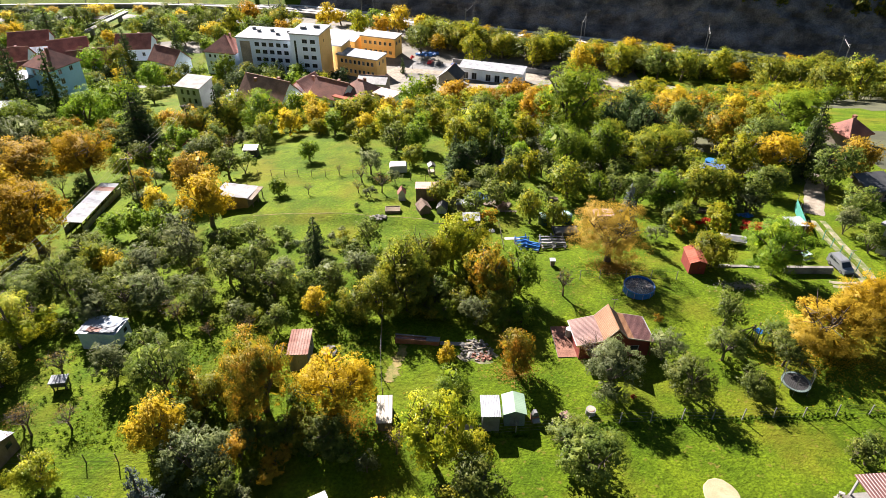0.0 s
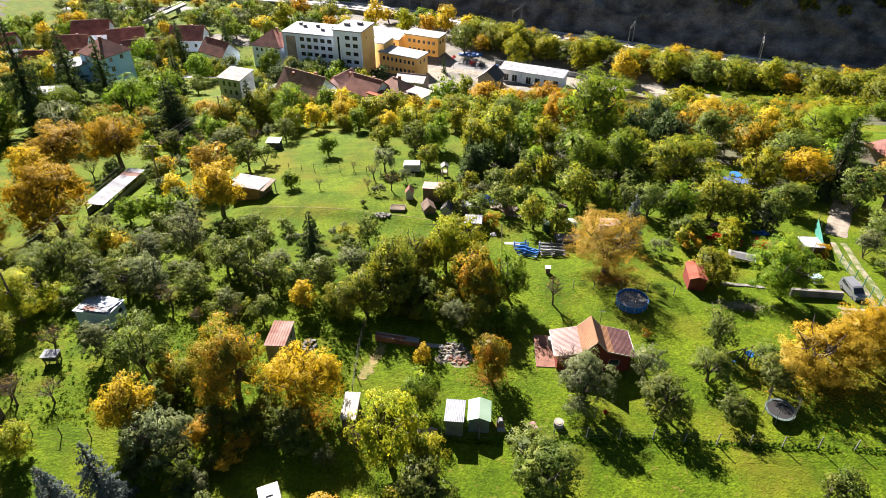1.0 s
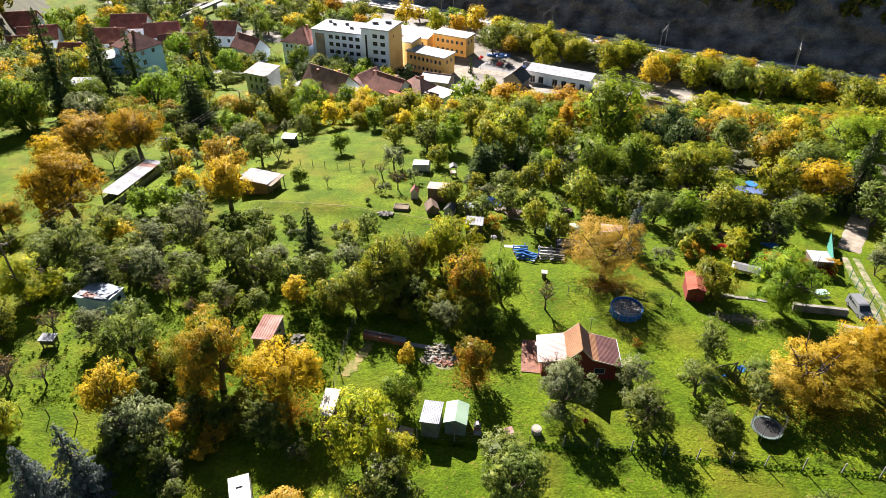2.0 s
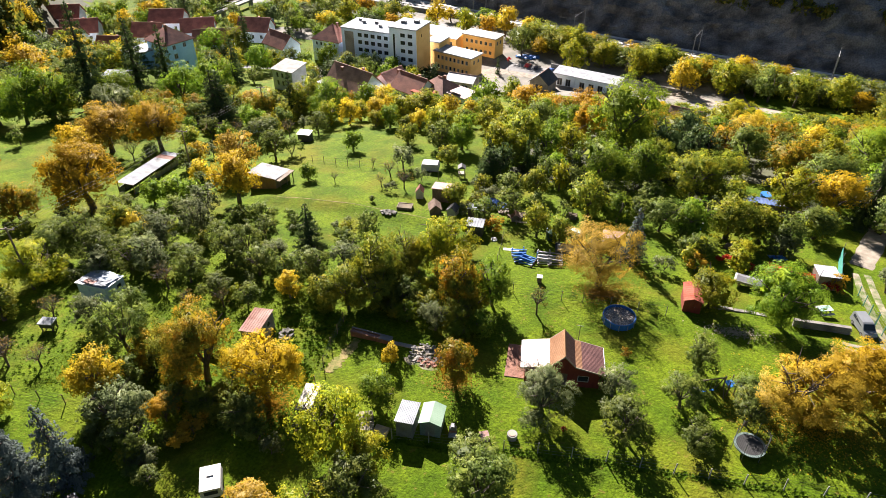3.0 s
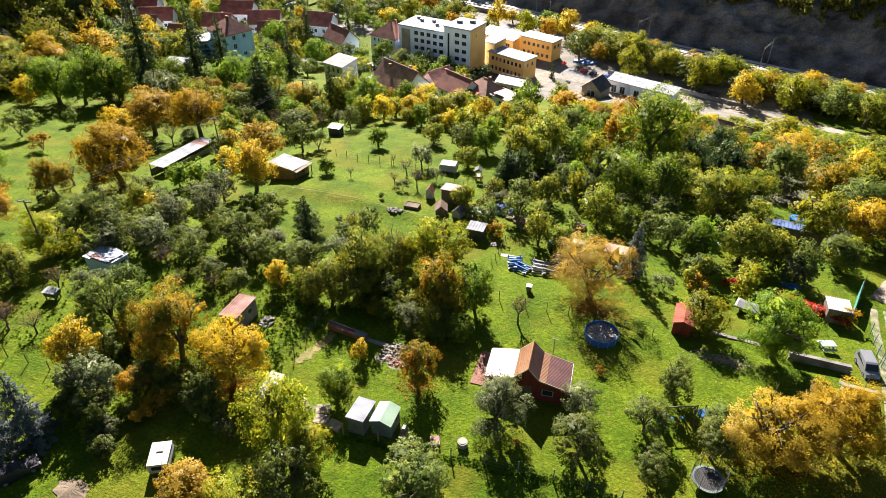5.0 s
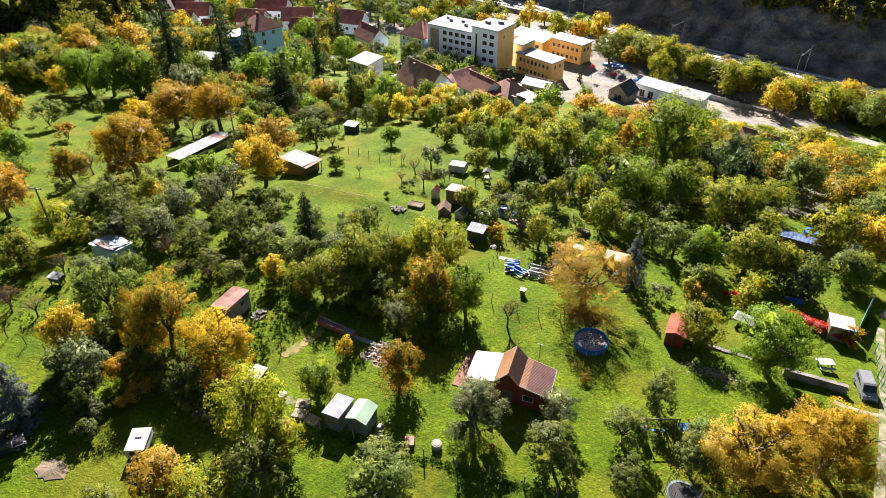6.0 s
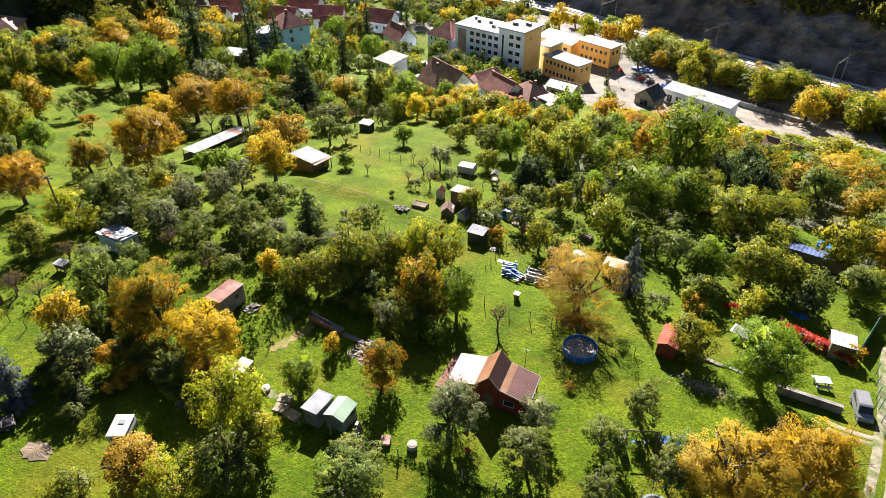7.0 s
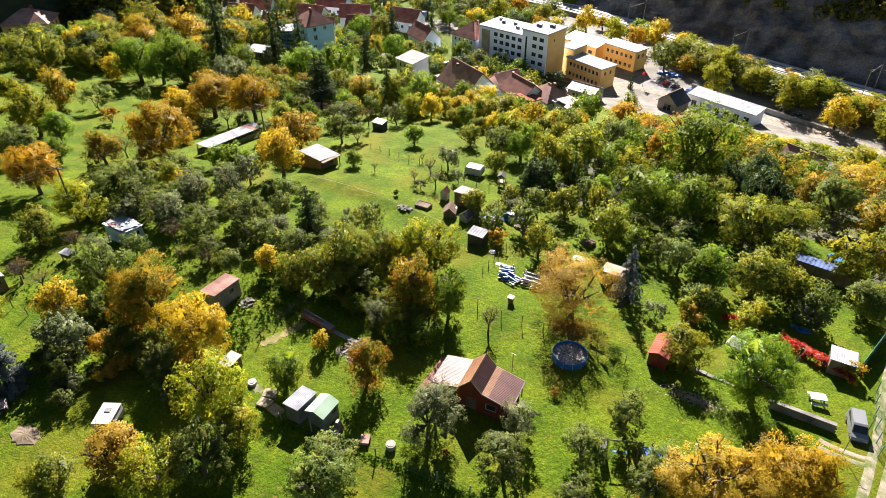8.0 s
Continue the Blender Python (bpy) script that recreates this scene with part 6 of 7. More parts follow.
def log_pile(x, y, rz, n, label):
    """Cut logs stacked in two rows."""
    g = random.Random(int(x * 10))
    p = thing("log_pile", x, y, label, "logs", rz)
    for k in range(n):
        r = g.uniform(0.09, 0.15)
        part("log", Shape().tube((-0.7 + g.uniform(-0.1, 0.1), 0, 0), (0.7 + g.uniform(-0.1, 0.1), 0, 0), r, r * 0.92, 9), WOOD, p, m=pose(0, -0.5 + 0.27 * (k % 5), 0.1 + 0.24 * (k // 5), 0, 0, g.uniform(-5, 5)))


log_pile(35.2, 74.4, -25, 8, "low stack of pale cut logs in the grass")
log_pile(15.3, 77.4, -10, 12, "stack of brown cut logs at the garden edge")
log_pile(8.3, 74.9, 60, 7, "few brown logs beside the bench")
heap("junk_pile", 40.2, 72.8, 0.9, 0.5, 26, 0.2, BLUE, "blue crates and covers lying in the grass", "pile", 16)
ph = thing("play_tower", -1.75, 87.4, "small wooden play tower with a dark roof on the meadow", "tower", 12)
for sx in (-0.4, 0.4):
    for sy in (-0.4, 0.4):
        part("post", Shape().box(sx - 0.05, sx + 0.05, sy - 0.05, sy + 0.05, -0.2, 1.7), PALE_WOOD, ph)
part("platform", Shape().box(-0.48, 0.48, -0.48, 0.48, 0.7, 0.78), PALE_WOOD, ph)
part("roof", Shape().prism([(-0.6, 1.704), (0.6, 1.704), (0, 2.1)], -0.6, 0.6), DARK, ph)
fence("wire_fence", [(7.3, 63.6), (7.3, 66.5), (7.15, 70.2)], 1.2, 0.8, "thin low fence across the far lawn", "garden fences", 2, PALE_WOOD)

# stone wall below the big green tree
sw = thing("stone_wall", 41.2, 58.2, "low dry-stone retaining wall with a concrete cap", "wall", -1)
part("core", Shape().box(-2.6, 2.6, -0.16, 0.14, -0.4, 0.75), STONE, sw)
part("cap", Shape().box(-2.7, 2.7, -0.23, 0.17, 0.754, 0.82), STONE, sw)
rs = random.Random(3)
st = Shape().box(-0.14, 0.14, -0.06, 0.06, -0.08, 0.08).mesh("stone", STONE)
for j in range(5):
    for i in range(18):
        part("stone", st, None, sw, m=pose(-2.5 + i * 0.295 + 0.14 * (j % 2), -0.2, -0.05 + j * 0.175, rs.uniform(-6, 6), rs.uniform(-6, 6), 0))
lw = thing("stone_edging", 33.6, 59.4, "line of pale edging slabs at the garden bed", "edging", -4)
for i in range(5):
    part("slab", Shape().box(-0.5, 0.5, -0.2, 0.2, -0.15, 0.14), STONE, lw, m=pose(-2.2 + i * 1.1, 0.06 * (i % 2), 0, 0, 0, 3 * (i % 3) - 3))
gt = thing("garden_table", 42.3, 61.2, "pale green garden table with benches", "table", 20)
part("tabletop", Shape().box(-0.7, 0.7, -0.4, 0.4, 0.7, 0.75), TARP_TEAL, gt)
for sy in (-0.65, 0.65):
    part("bench_seat", Shape().box(-0.7, 0.7, sy - 0.14, sy + 0.14, 0.42, 0.46), WHITE, gt)
for sx in (-0.5, 0.5):
    part("trestle", Shape().box(sx - 0.04, sx + 0.04, -0.75, 0.75, 0.36, 0.416).box(sx - 0.04, sx + 0.04, -0.3, -0.22, -0.1, 0.7).box(sx - 0.04, sx + 0.04, 0.22, 0.3, -0.1, 0.7), METAL, gt)


# ---- play things ----
def trampoline():
    t = thing("trampoline", 31.4, 40.0, "round black trampoline with a dark safety net", "trampoline")
    n, R = 24, 1.2
    part("mat", Shape().tube((0, 0, 0.7), (0, 0, 0.72), R - 0.15, R - 0.15, n), RUBBER, t)
    ring = Shape()
    for i in range(n):
        a, b = math.tau * i / n, math.tau * (i + 1) / n
        ring.add([(r * math.cos(q), r * math.sin(q), z) for q in (a, b) for r, z in ((R - 0.16, 0.74), (R + 0.04, 0.74), (R + 0.04, 0.66), (R - 0.16, 0.66))], [(0, 1, 5, 4), (1, 2, 6, 5), (2, 3, 7, 6), (3, 0, 4, 7)])
    part("edge_pad", ring, GREEN_WALL, t)
    net = Shape()
    for i in range(48):
        a, b = math.tau * i / 48, math.tau * (i + 1) / 48
        net.tube((R * math.cos(a), R * math.sin(a), 0.74), (R * math.cos(a), R * math.sin(a), 2.2), 0.006, 0.006, 3, False)
        for z in np.arange(0.9, 2.21, 0.13):
            net.tube((R * math.cos(a), R * math.sin(a), z), (R * math.cos(b), R * math.sin(b), z), 0.005, 0.005, 3, False)
    part("net", net, RUBBER, t, kind="stuff")
    for i in range(6):
        a = math.tau * i / 6
        part("leg", Shape().tube(((R + 0.06) * math.cos(a), (R + 0.06) * math.sin(a), -0.1), ((R + 0.06) * math.cos(a), (R + 0.06) * math.sin(a), 2.25), 0.025, 0.025, 6), METAL, t)


trampoline()
sg_ = thing("swing_set", 29.2, 46.0, "wooden swing frame with a small tower and blue slide", "swing", 22)
for sx in (-1.5, 0.9):
    for sy in (-0.7, 0.7):
        part("leg", Shape().tube((sx, sy, -0.15), (sx, 0, 1.9), 0.05, 0.05, 6), WOOD, sg_)
part("beam", Shape().tube((-1.7, 0, 1.92), (1.1, 0, 1.92), 0.06, 0.06, 8), WOOD, sg_)
for sx in (-0.8, 0.0):
    sw_ = part("swing_seat", Shape().box(sx - 0.22, sx + 0.22, -0.09, 0.09, 0.5, 0.54), BLUE, sg_)
    part("rope", Shape().tube((sx - 0.2, 0, 0.54), (sx - 0.2, 0, 1.9), 0.012, 0.012, 4).tube((sx + 0.2, 0, 0.54), (sx + 0.2, 0, 1.9), 0.012, 0.012, 4), METAL, sw_)
part("tower_post", Shape().box(1.3, 1.38, -0.4, -0.32, -0.15, 1.7).box(1.3, 1.38, 0.32, 0.4, -0.15, 1.7).box(2.0, 2.08, -0.4, -0.32, -0.15, 1.7).box(2.0, 2.08, 0.32, 0.4, -0.15, 1.7), WOOD, sg_)
part("platform", Shape().box(1.3, 2.08, -0.4, 0.4, 1.0, 1.06), BLUE, sg_)
part("slide", Shape().prism([(2.1, 0.98), (3.4, 0.1), (3.4, 0.16), (2.1, 1.04)], -0.22, 0.22), BLUE, sg_)
part("board", Shape().box(-2.1, -1.56, -0.6, 0.6, 0.5, 1.4), DARK, sg_, m=pose(0, 0, 0, 0, 0, 0))
po = thing("porch", 32.7, 27.0, "open porch with a brown sheet roof and white posts", "porch", 4)
part("roof", Shape().ribbed((-2.4, -2.2, 2.5), (4.8, 0, 0), (0, 4.4, -0.35), 18, 0.03, 0.04), ROOF_BROWN, po)
for sx in (-2.1, 0, 2.1):
    for sy in (-1.9, 1.9):
        part("post", Shape().box(sx - 0.07, sx + 0.07, sy - 0.07, sy + 0.07, -0.2, 2.4 - 0.08 * (sy + 1.9) - 0.12), WHITE, po)
part("floor_slab", Shape().box(-2.2, 2.2, -2, 2, -0.4, 0.12), CONCRETE, po)
heap("stone_heap", 29.9, 27.8, 0.9, 1.1, 40, 0.2, STONE, "pale stones and pots by the porch", "stones", 14)


# ---- poles and wires ----
def pole(x, y, h, label, rz=0):
    p = thing("utility_pole", x, y, label, "pole", rz, group="utility poles")
    part("shaft", Shape().tube((0, 0, -0.3), (0, 0, h), 0.14, 0.09, 8), WOOD, p)
    part("cross_arm", Shape().box(-0.9, 0.9, -0.05, 0.05, h - 0.25, h - 0.13), WOOD, p)
    for sx in (-0.8, 0, 0.8):
        part("insulator", Shape().tube((sx, 0, h - 0.13), (sx, 0, h + 0.05), 0.05, 0.04, 8), WHITE, p)
    return p


POLES = [(-47.5, 18, 8), (-41.9, 46.6, 8.2), (-46.2, 84.5, 7.5), (-50, 118, 8)]
for x, y, h in POLES:
    pole(x, y, h, "weathered wooden utility pole with white insulators", 8)
for k, ((x, y, h), (x2, y2, h2)) in enumerate(zip(POLES, POLES[1:])):
    s = Shape()
    for o in (-0.8, 0, 0.8):
        a, b = Vector((x + o, y, gz(x, y) + h)), Vector((x2 + o, y2, gz(x2, y2) + h2))
        q = [a.lerp(b, i / 10) - Vector((0, 0, 4 * 0.7 * (i / 10) * (1 - i / 10))) for i in range(11)]
        for u, v in zip(q, q[1:]):
            s.tube(u, v, 0.012, 0.012, 3, False)
    tagged(new("overhead_wire", s.mesh("overhead_wire", WIRE)), "three thin overhead wires between utility poles", "wire", group="overhead wires")
for x, y, h in ((44.6, 55.6, 2.3), (17.3, 50.0, 2.4), (46.3, 59.2, 2.6)):
    solid("clothes_pole", Shape().tube((0, 0, -0.2), (0, 0, h), 0.035, 0.03, 8).box(-0.3, 0.3, -0.02, 0.02, h - 0.03, h), METAL, x, y, "thin metal clothes-line pole", "pole")


# trees and bushes: kind, x, y, crown radius, height
for row in (
    ("olive", -5.6, 20.4, 2.0, 4.3),
    ("ochre", -4.3, 24.0, 2.6, 4.7),
    ("ygrn", 0.3, 24.2, 2.3, 5.0),
    ("dgrn", -13.6, 26.1, 1.1, 1.8),
    ("blue", -19.9, 25.2, 2.3, 8.4),
    ("blue", -21.4, 23.0, 2.5, 8.2),
    ("blue", -23.6, 24.6, 1.8, 6.0),
    ("dgrn", 1.9, 27.3, 2.6, 5.6),
    ("dgrn", -16.3, 28.8, 1.9, 4.2),
    ("ygrn", -30.4, 29.5, 1.7, 3.7),
    ("dgrn", 11.0, 30.0, 2.4, 5.2),
    ("grey", -18.6, 30.1, 2.6, 5.9),
    ("ygrn", 2.0, 31.0, 2.0, 4.4),
    ("ygrn", -0.7, 31.5, 2.6, 8.1),
    ("dgrn", 33.2, 31.6, 1.4, 3.0),
    ("dgrn", 10.2, 31.9, 2.6, 4.1),
    ("dgrn", 32.4, 32.0, 1.1, 2.4),
    ("obush", -16.0, 32.1, 1.6, 3.1),
    ("yel", -22.1, 32.3, 2.2, 6.5),
    ("bare", -3.7, 32.7, 1.3, 2.9),
    ("dgrn", -9.1, 32.8, 1.6, 3.4),
    ("dgrn", -9.4, 33.0, 1.8, 4.0),
):
    tree(*row)
for row in (
    ("bare", -34.3, 34.9, 1.5, 3.2),
    ("bare", -31.1, 35.4, 1.4, 2.3),
    ("bare", -35.3, 35.6, 1.4, 2.3),
    ("gold", -8.8, 36.2, 3.0, 6.7),
    ("orgr", -15.3, 37.4, 3.4, 8.5),
    ("grn", 0.8, 37.7, 1.9, 4.1),
    ("orgr", -21.1, 37.9, 1.8, 3.8),
    ("dgrn", -23.8, 38.6, 2.9, 7.1),
    ("dgrn", 21.5, 39.2, 2.3, 4.4),
    ("grey", 14.7, 39.3, 2.7, 5.2),
    ("dgrn", 27.2, 39.5, 1.7, 2.8),
    ("olive", -40.5, 41.0, 2.4, 5.1),
    ("grey", -30.0, 41.8, 1.9, 4.1),
    ("bare", -35.1, 41.8, 1.5, 3.3),
    ("orgr", 6.6, 42.1, 1.7, 5.2),
    ("bare", 13.7, 42.6, 1.8, 3.8),
    ("dgrn", 31.6, 42.8, 1.7, 3.6),
    ("yel", 0.4, 43.2, 0.9, 2.3),
    ("grey", 20.6, 43.7, 1.6, 3.5),
    ("dgrn", 26.4, 43.7, 2.0, 3.7),
):
    tree(*row)
for row in (
    ("dgrn", -28.2, 44.9, 1.6, 3.4),
    ("ochre", 35.9, 45.3, 3.7, 6.0),
    ("dgrn", 32.3, 46.2, 1.7, 2.7),
    ("bare", -22.9, 46.9, 0.9, 2.0),
    ("gold", 41.2, 47.2, 3.4, 6.2),
    ("bare", -19.1, 47.4, 1.1, 2.3),
    ("ygrn", -42.0, 47.8, 3.3, 5.5),
    ("grey", 3.3, 48.7, 1.6, 3.8),
    ("dgrn", -20.5, 48.7, 1.8, 2.9),
    ("dgrn", 28.3, 48.7, 1.9, 4.4),
    ("bare", -26.9, 49.4, 1.6, 3.5),
    ("grey", -35.5, 49.4, 2.0, 4.2),
    ("or", -55.1, 49.7, 3.3, 7.1),
    ("olive", -8.3, 50.0, 2.1, 4.2),
    ("yel", -12.9, 50.4, 1.4, 3.1),
    ("olive", -6.5, 50.6, 2.3, 5.0),
    ("olive", -3.6, 51.1, 2.6, 5.9),
    ("dgrn", -25.2, 51.1, 1.8, 3.8),
    ("dgrn", -36.9, 51.7, 2.5, 5.5),
    ("grey", -30.1, 52.1, 2.3, 4.9),
):
    tree(*row)
for row in (
    ("dgrn", -33.4, 52.2, 2.9, 4.6),
    ("dgrn", -43.7, 52.6, 3.5, 5.6),
    ("orgr", 4.8, 52.6, 2.3, 7.4),
    ("olive", -4.4, 53.1, 2.6, 8.2),
    ("dgrn", -18.1, 53.7, 2.3, 4.0),
    ("bare", 12.9, 53.8, 1.5, 3.3),
    ("dgrn", -27.0, 53.9, 2.1, 3.4),
    ("dgrn", -11.6, 54.0, 2.0, 4.3),
    ("olive", -3.8, 54.1, 2.7, 5.8),
    ("grn", 8.2, 54.1, 2.0, 5.9),
    ("dgrn", -21.6, 54.8, 2.3, 5.1),
    ("dgrn", -41.0, 54.9, 3.0, 6.4),
    ("bush", -70.7, 56.3, 3.7, 6.3),
    ("dgrn", -23.7, 56.5, 2.2, 4.6),
    ("dgrn", -20.8, 56.7, 1.9, 4.9),
    ("dgrn", -34.7, 56.9, 2.4, 4.4),
    ("grey", -17.8, 57.1, 1.7, 2.7),
    ("olive", -2.1, 57.3, 2.7, 6.0),
    ("grn", 37.2, 57.7, 3.5, 7.3),
    ("grey", -32.8, 58.1, 2.6, 5.0),
):
    tree(*row)
for row in (
    ("grn", -63.9, 58.3, 2.1, 4.4),
    ("ygrn", 1.0, 58.9, 2.4, 7.4),
    ("con", -14.2, 59.1, 2.5, 7.1),
    ("ygrn", 30.7, 59.5, 2.5, 4.7),
    ("yel", -38.1, 59.9, 1.8, 4.0),
    ("olive", -40.2, 60.3, 2.1, 4.5),
    ("brn", 19.1, 60.5, 4.4, 7.5),
    ("ygrn", 2.3, 61.2, 2.6, 5.6),
    ("grey", -30.1, 61.5, 2.3, 5.5),
    ("orgr", -57.9, 61.9, 3.0, 6.4),
    ("bush", 50.9, 62.8, 2.1, 3.6),
    ("dgrn", -42.9, 63.2, 2.3, 5.0),
    ("grn", -72.4, 63.6, 2.9, 6.2),
    ("ygrn", -78.7, 64.0, 4.1, 8.9),
    ("gbush", 26.4, 66.1, 1.3, 2.2),
    ("obush", 44.9, 66.6, 1.3, 2.2),
    ("obush", 29.9, 67.0, 1.5, 2.6),
    ("grey", -32.8, 67.5, 2.3, 4.9),
    ("gbush", 50.4, 67.6, 2.2, 3.7),
    ("blue", 22.8, 67.7, 2.0, 7.2),
):
    tree(*row)
for row in (
    ("ygrn", 34.9, 68.5, 1.5, 3.0),
    ("ybush", 29.8, 68.9, 1.9, 3.3),
    ("gold", -52.5, 69.0, 5.3, 11.0),
    ("dgrn", 30.2, 69.3, 1.9, 3.7),
    ("olive", 14.0, 69.4, 1.7, 4.1),
    ("dgrn", 29.3, 69.6, 1.6, 3.5),
    ("ybush", 35.5, 69.9, 1.3, 2.3),
    ("obush", 5.5, 70.4, 1.3, 2.3),
    ("olive", 11.2, 70.5, 1.7, 5.1),
    ("ybush", 35.6, 70.9, 1.8, 3.0),
    ("grn", -44.1, 71.6, 1.9, 4.0),
    ("bush", 54.1, 71.8, 2.8, 4.8),
    ("grn", -37.7, 72.0, 1.7, 3.6),
    ("grn", -40.7, 72.0, 2.1, 4.5),
    ("gold", -30.8, 72.3, 3.4, 7.6),
    ("dgrn", 4.1, 72.5, 1.7, 3.5),
    ("grey", 40.7, 73.5, 2.2, 3.6),
    ("dgrn", 40.9, 74.3, 2.5, 5.4),
    ("dgrn", 29.1, 74.9, 1.9, 4.2),
    ("grn", 29.9, 75.3, 2.8, 6.0),
):
    tree(*row)
for row in (
    ("dgrn", 7.3, 75.3, 2.0, 4.3),
    ("olive", -0.3, 75.9, 1.8, 4.0),
    ("orgr", -91.9, 75.9, 3.6, 7.8),
    ("dgrn", 29.4, 76.0, 2.2, 4.0),
    ("olive", 38.6, 76.1, 2.5, 5.4),
    ("dgrn", 26.5, 76.3, 2.4, 5.2),
    ("olive", 34.7, 76.6, 3.5, 6.6),
    ("obush", -77.5, 76.7, 1.9, 3.3),
    ("bush", -109.0, 77.3, 1.7, 3.0),
    ("dgrn", 23.9, 77.9, 1.9, 4.0),
    ("olive", 17.3, 78.5, 2.6, 6.2),
    ("gbush", 4.0, 79.2, 1.6, 2.6),
    ("bare", -19.1, 79.5, 0.8, 1.8),
    ("dgrn", 45.9, 79.7, 2.8, 4.8),
    ("olive", 46.2, 79.7, 2.2, 4.7),
    ("yel", -41.5, 79.9, 1.8, 3.9),
    ("bare", -8.7, 79.9, 1.5, 3.2),
    ("bush", -86.3, 80.2, 3.1, 5.2),
    ("grn", -23.6, 80.2, 1.4, 2.9),
    ("dgrn", 55.5, 81.4, 3.6, 7.7),
):
    tree(*row)
for row in (
    ("dgrn", 6.5, 81.2, 2.0, 4.2),
    ("con", 1.9, 90.6, 2.3, 5.8),
    ("con", 7.6, 92.2, 1.0, 6.4),
    ("con", 8.8, 93.6, 1.0, 5.4),
    ("maple", 12.0, 91.4, 1.7, 4.2),
    ("ochre", -36.4, 82.6, 3.5, 7.6),
    ("olive", -116.9, 83.1, 5.3, 11.3),
    ("olive", 9.9, 83.1, 2.2, 4.7),
    ("gold", -66.1, 83.8, 3.8, 8.2),
    ("dgrn", 25.3, 84.3, 2.4, 3.8),
    ("olive", 36.2, 85.8, 2.3, 5.0),
    ("dgrn", -47.7, 85.8, 1.9, 4.2),
    ("ygrn", 13.0, 85.9, 1.5, 4.9),
    ("con", 54.1, 86.1, 3.4, 12.3),
    ("dgrn", 14.9, 86.3, 1.9, 4.1),
    ("gold", 50.0, 86.4, 3.3, 7.2),
    ("ochre", 62.3, 86.5, 3.2, 6.9),
    ("ygrn", 44.5, 87.3, 3.3, 7.1),
    ("grey", -11.0, 87.6, 1.9, 4.1),
    ("grn", 18.8, 87.7, 4.0, 8.6),
    ("bare", -15.9, 87.9, 0.7, 1.6),
    ("con", 2.4, 88.0, 2.6, 5.1),
    ("yel", -47.0, 88.3, 2.0, 4.2),
    ("dgrn", -84.4, 89.9, 1.3, 3.5),
):
    tree(*row)
for row in (
    ("olive", -118.4, 90.0, 4.6, 10.0),
    ("dgrn", -33.9, 90.3, 2.6, 5.7),
    ("ochre", -66.7, 91.6, 5.3, 8.7),
    ("olive", -4.8, 91.9, 1.8, 3.9),
    ("bush", -31.9, 92.0, 2.4, 4.1),
    ("olive", 35.6, 93.8, 4.0, 6.3),
    ("gold", -58.6, 94.5, 4.7, 9.9),
    ("ygrn", 3.2, 94.6, 3.1, 7.5),
    ("grn", -21.9, 95.0, 1.7, 3.7),
    ("olive", 5.6, 95.9, 2.6, 5.6),
    ("yel", -102.9, 96.3, 2.9, 6.3),
    ("olive", 27.1, 96.8, 3.5, 6.0),
    ("pine", 33.4, 96.9, 3.7, 10.3),
    ("olive", -54.1, 97.0, 1.9, 4.2),
    ("grn", -47.1, 97.8, 2.1, 4.5),
    ("grn", -97.1, 98.5, 5.0, 10.8),
    ("dgrn", -7.9, 98.5, 2.4, 5.1),
    ("dgrn", -41.3, 98.9, 3.3, 5.2),
    ("grn", -4.2, 99.9, 2.9, 6.2),
    ("olive", -13.7, 100.2, 2.0, 4.2),
):
    tree(*row)
for row in (
    ("grn", -92.9, 100.8, 4.3, 9.1),
    ("dgrn", -40.0, 101.6, 2.1, 4.5),
    ("pine", 29.8, 101.9, 4.3, 10.5),
    ("dgrn", -52.9, 102.4, 2.2, 4.8),
    ("maple", 60.0, 104.0, 6.6, 9.0),
    ("maple", 22.1, 104.4, 6.2, 13.0),
    ("grey", -75.3, 104.6, 4.2, 9.1),
    ("dgrn", -32.5, 105.3, 2.1, 4.6),
    ("grn", -90.8, 105.5, 5.7, 12.3),
    ("ygrn", -9.4, 106.7, 3.1, 6.6),
    ("olive", -71.0, 107.2, 3.6, 7.8),
    ("ygrn", -89.9, 107.7, 2.9, 6.2),
    ("grn", -47.2, 108.8, 2.3, 4.9),
    ("ygrn", 1.6, 109.3, 2.5, 5.4),
    ("grn", -20.0, 109.9, 2.1, 4.6),
    ("or", 16.2, 110.2, 3.0, 8.0),
    ("con", -57.3, 111.9, 5.7, 11.9),
    ("bush", -62.3, 112.3, 3.0, 5.2),
    ("grn", -85.1, 112.5, 3.2, 6.8),
    ("grn", -79.1, 113.1, 5.1, 11.0),
):
    tree(*row)
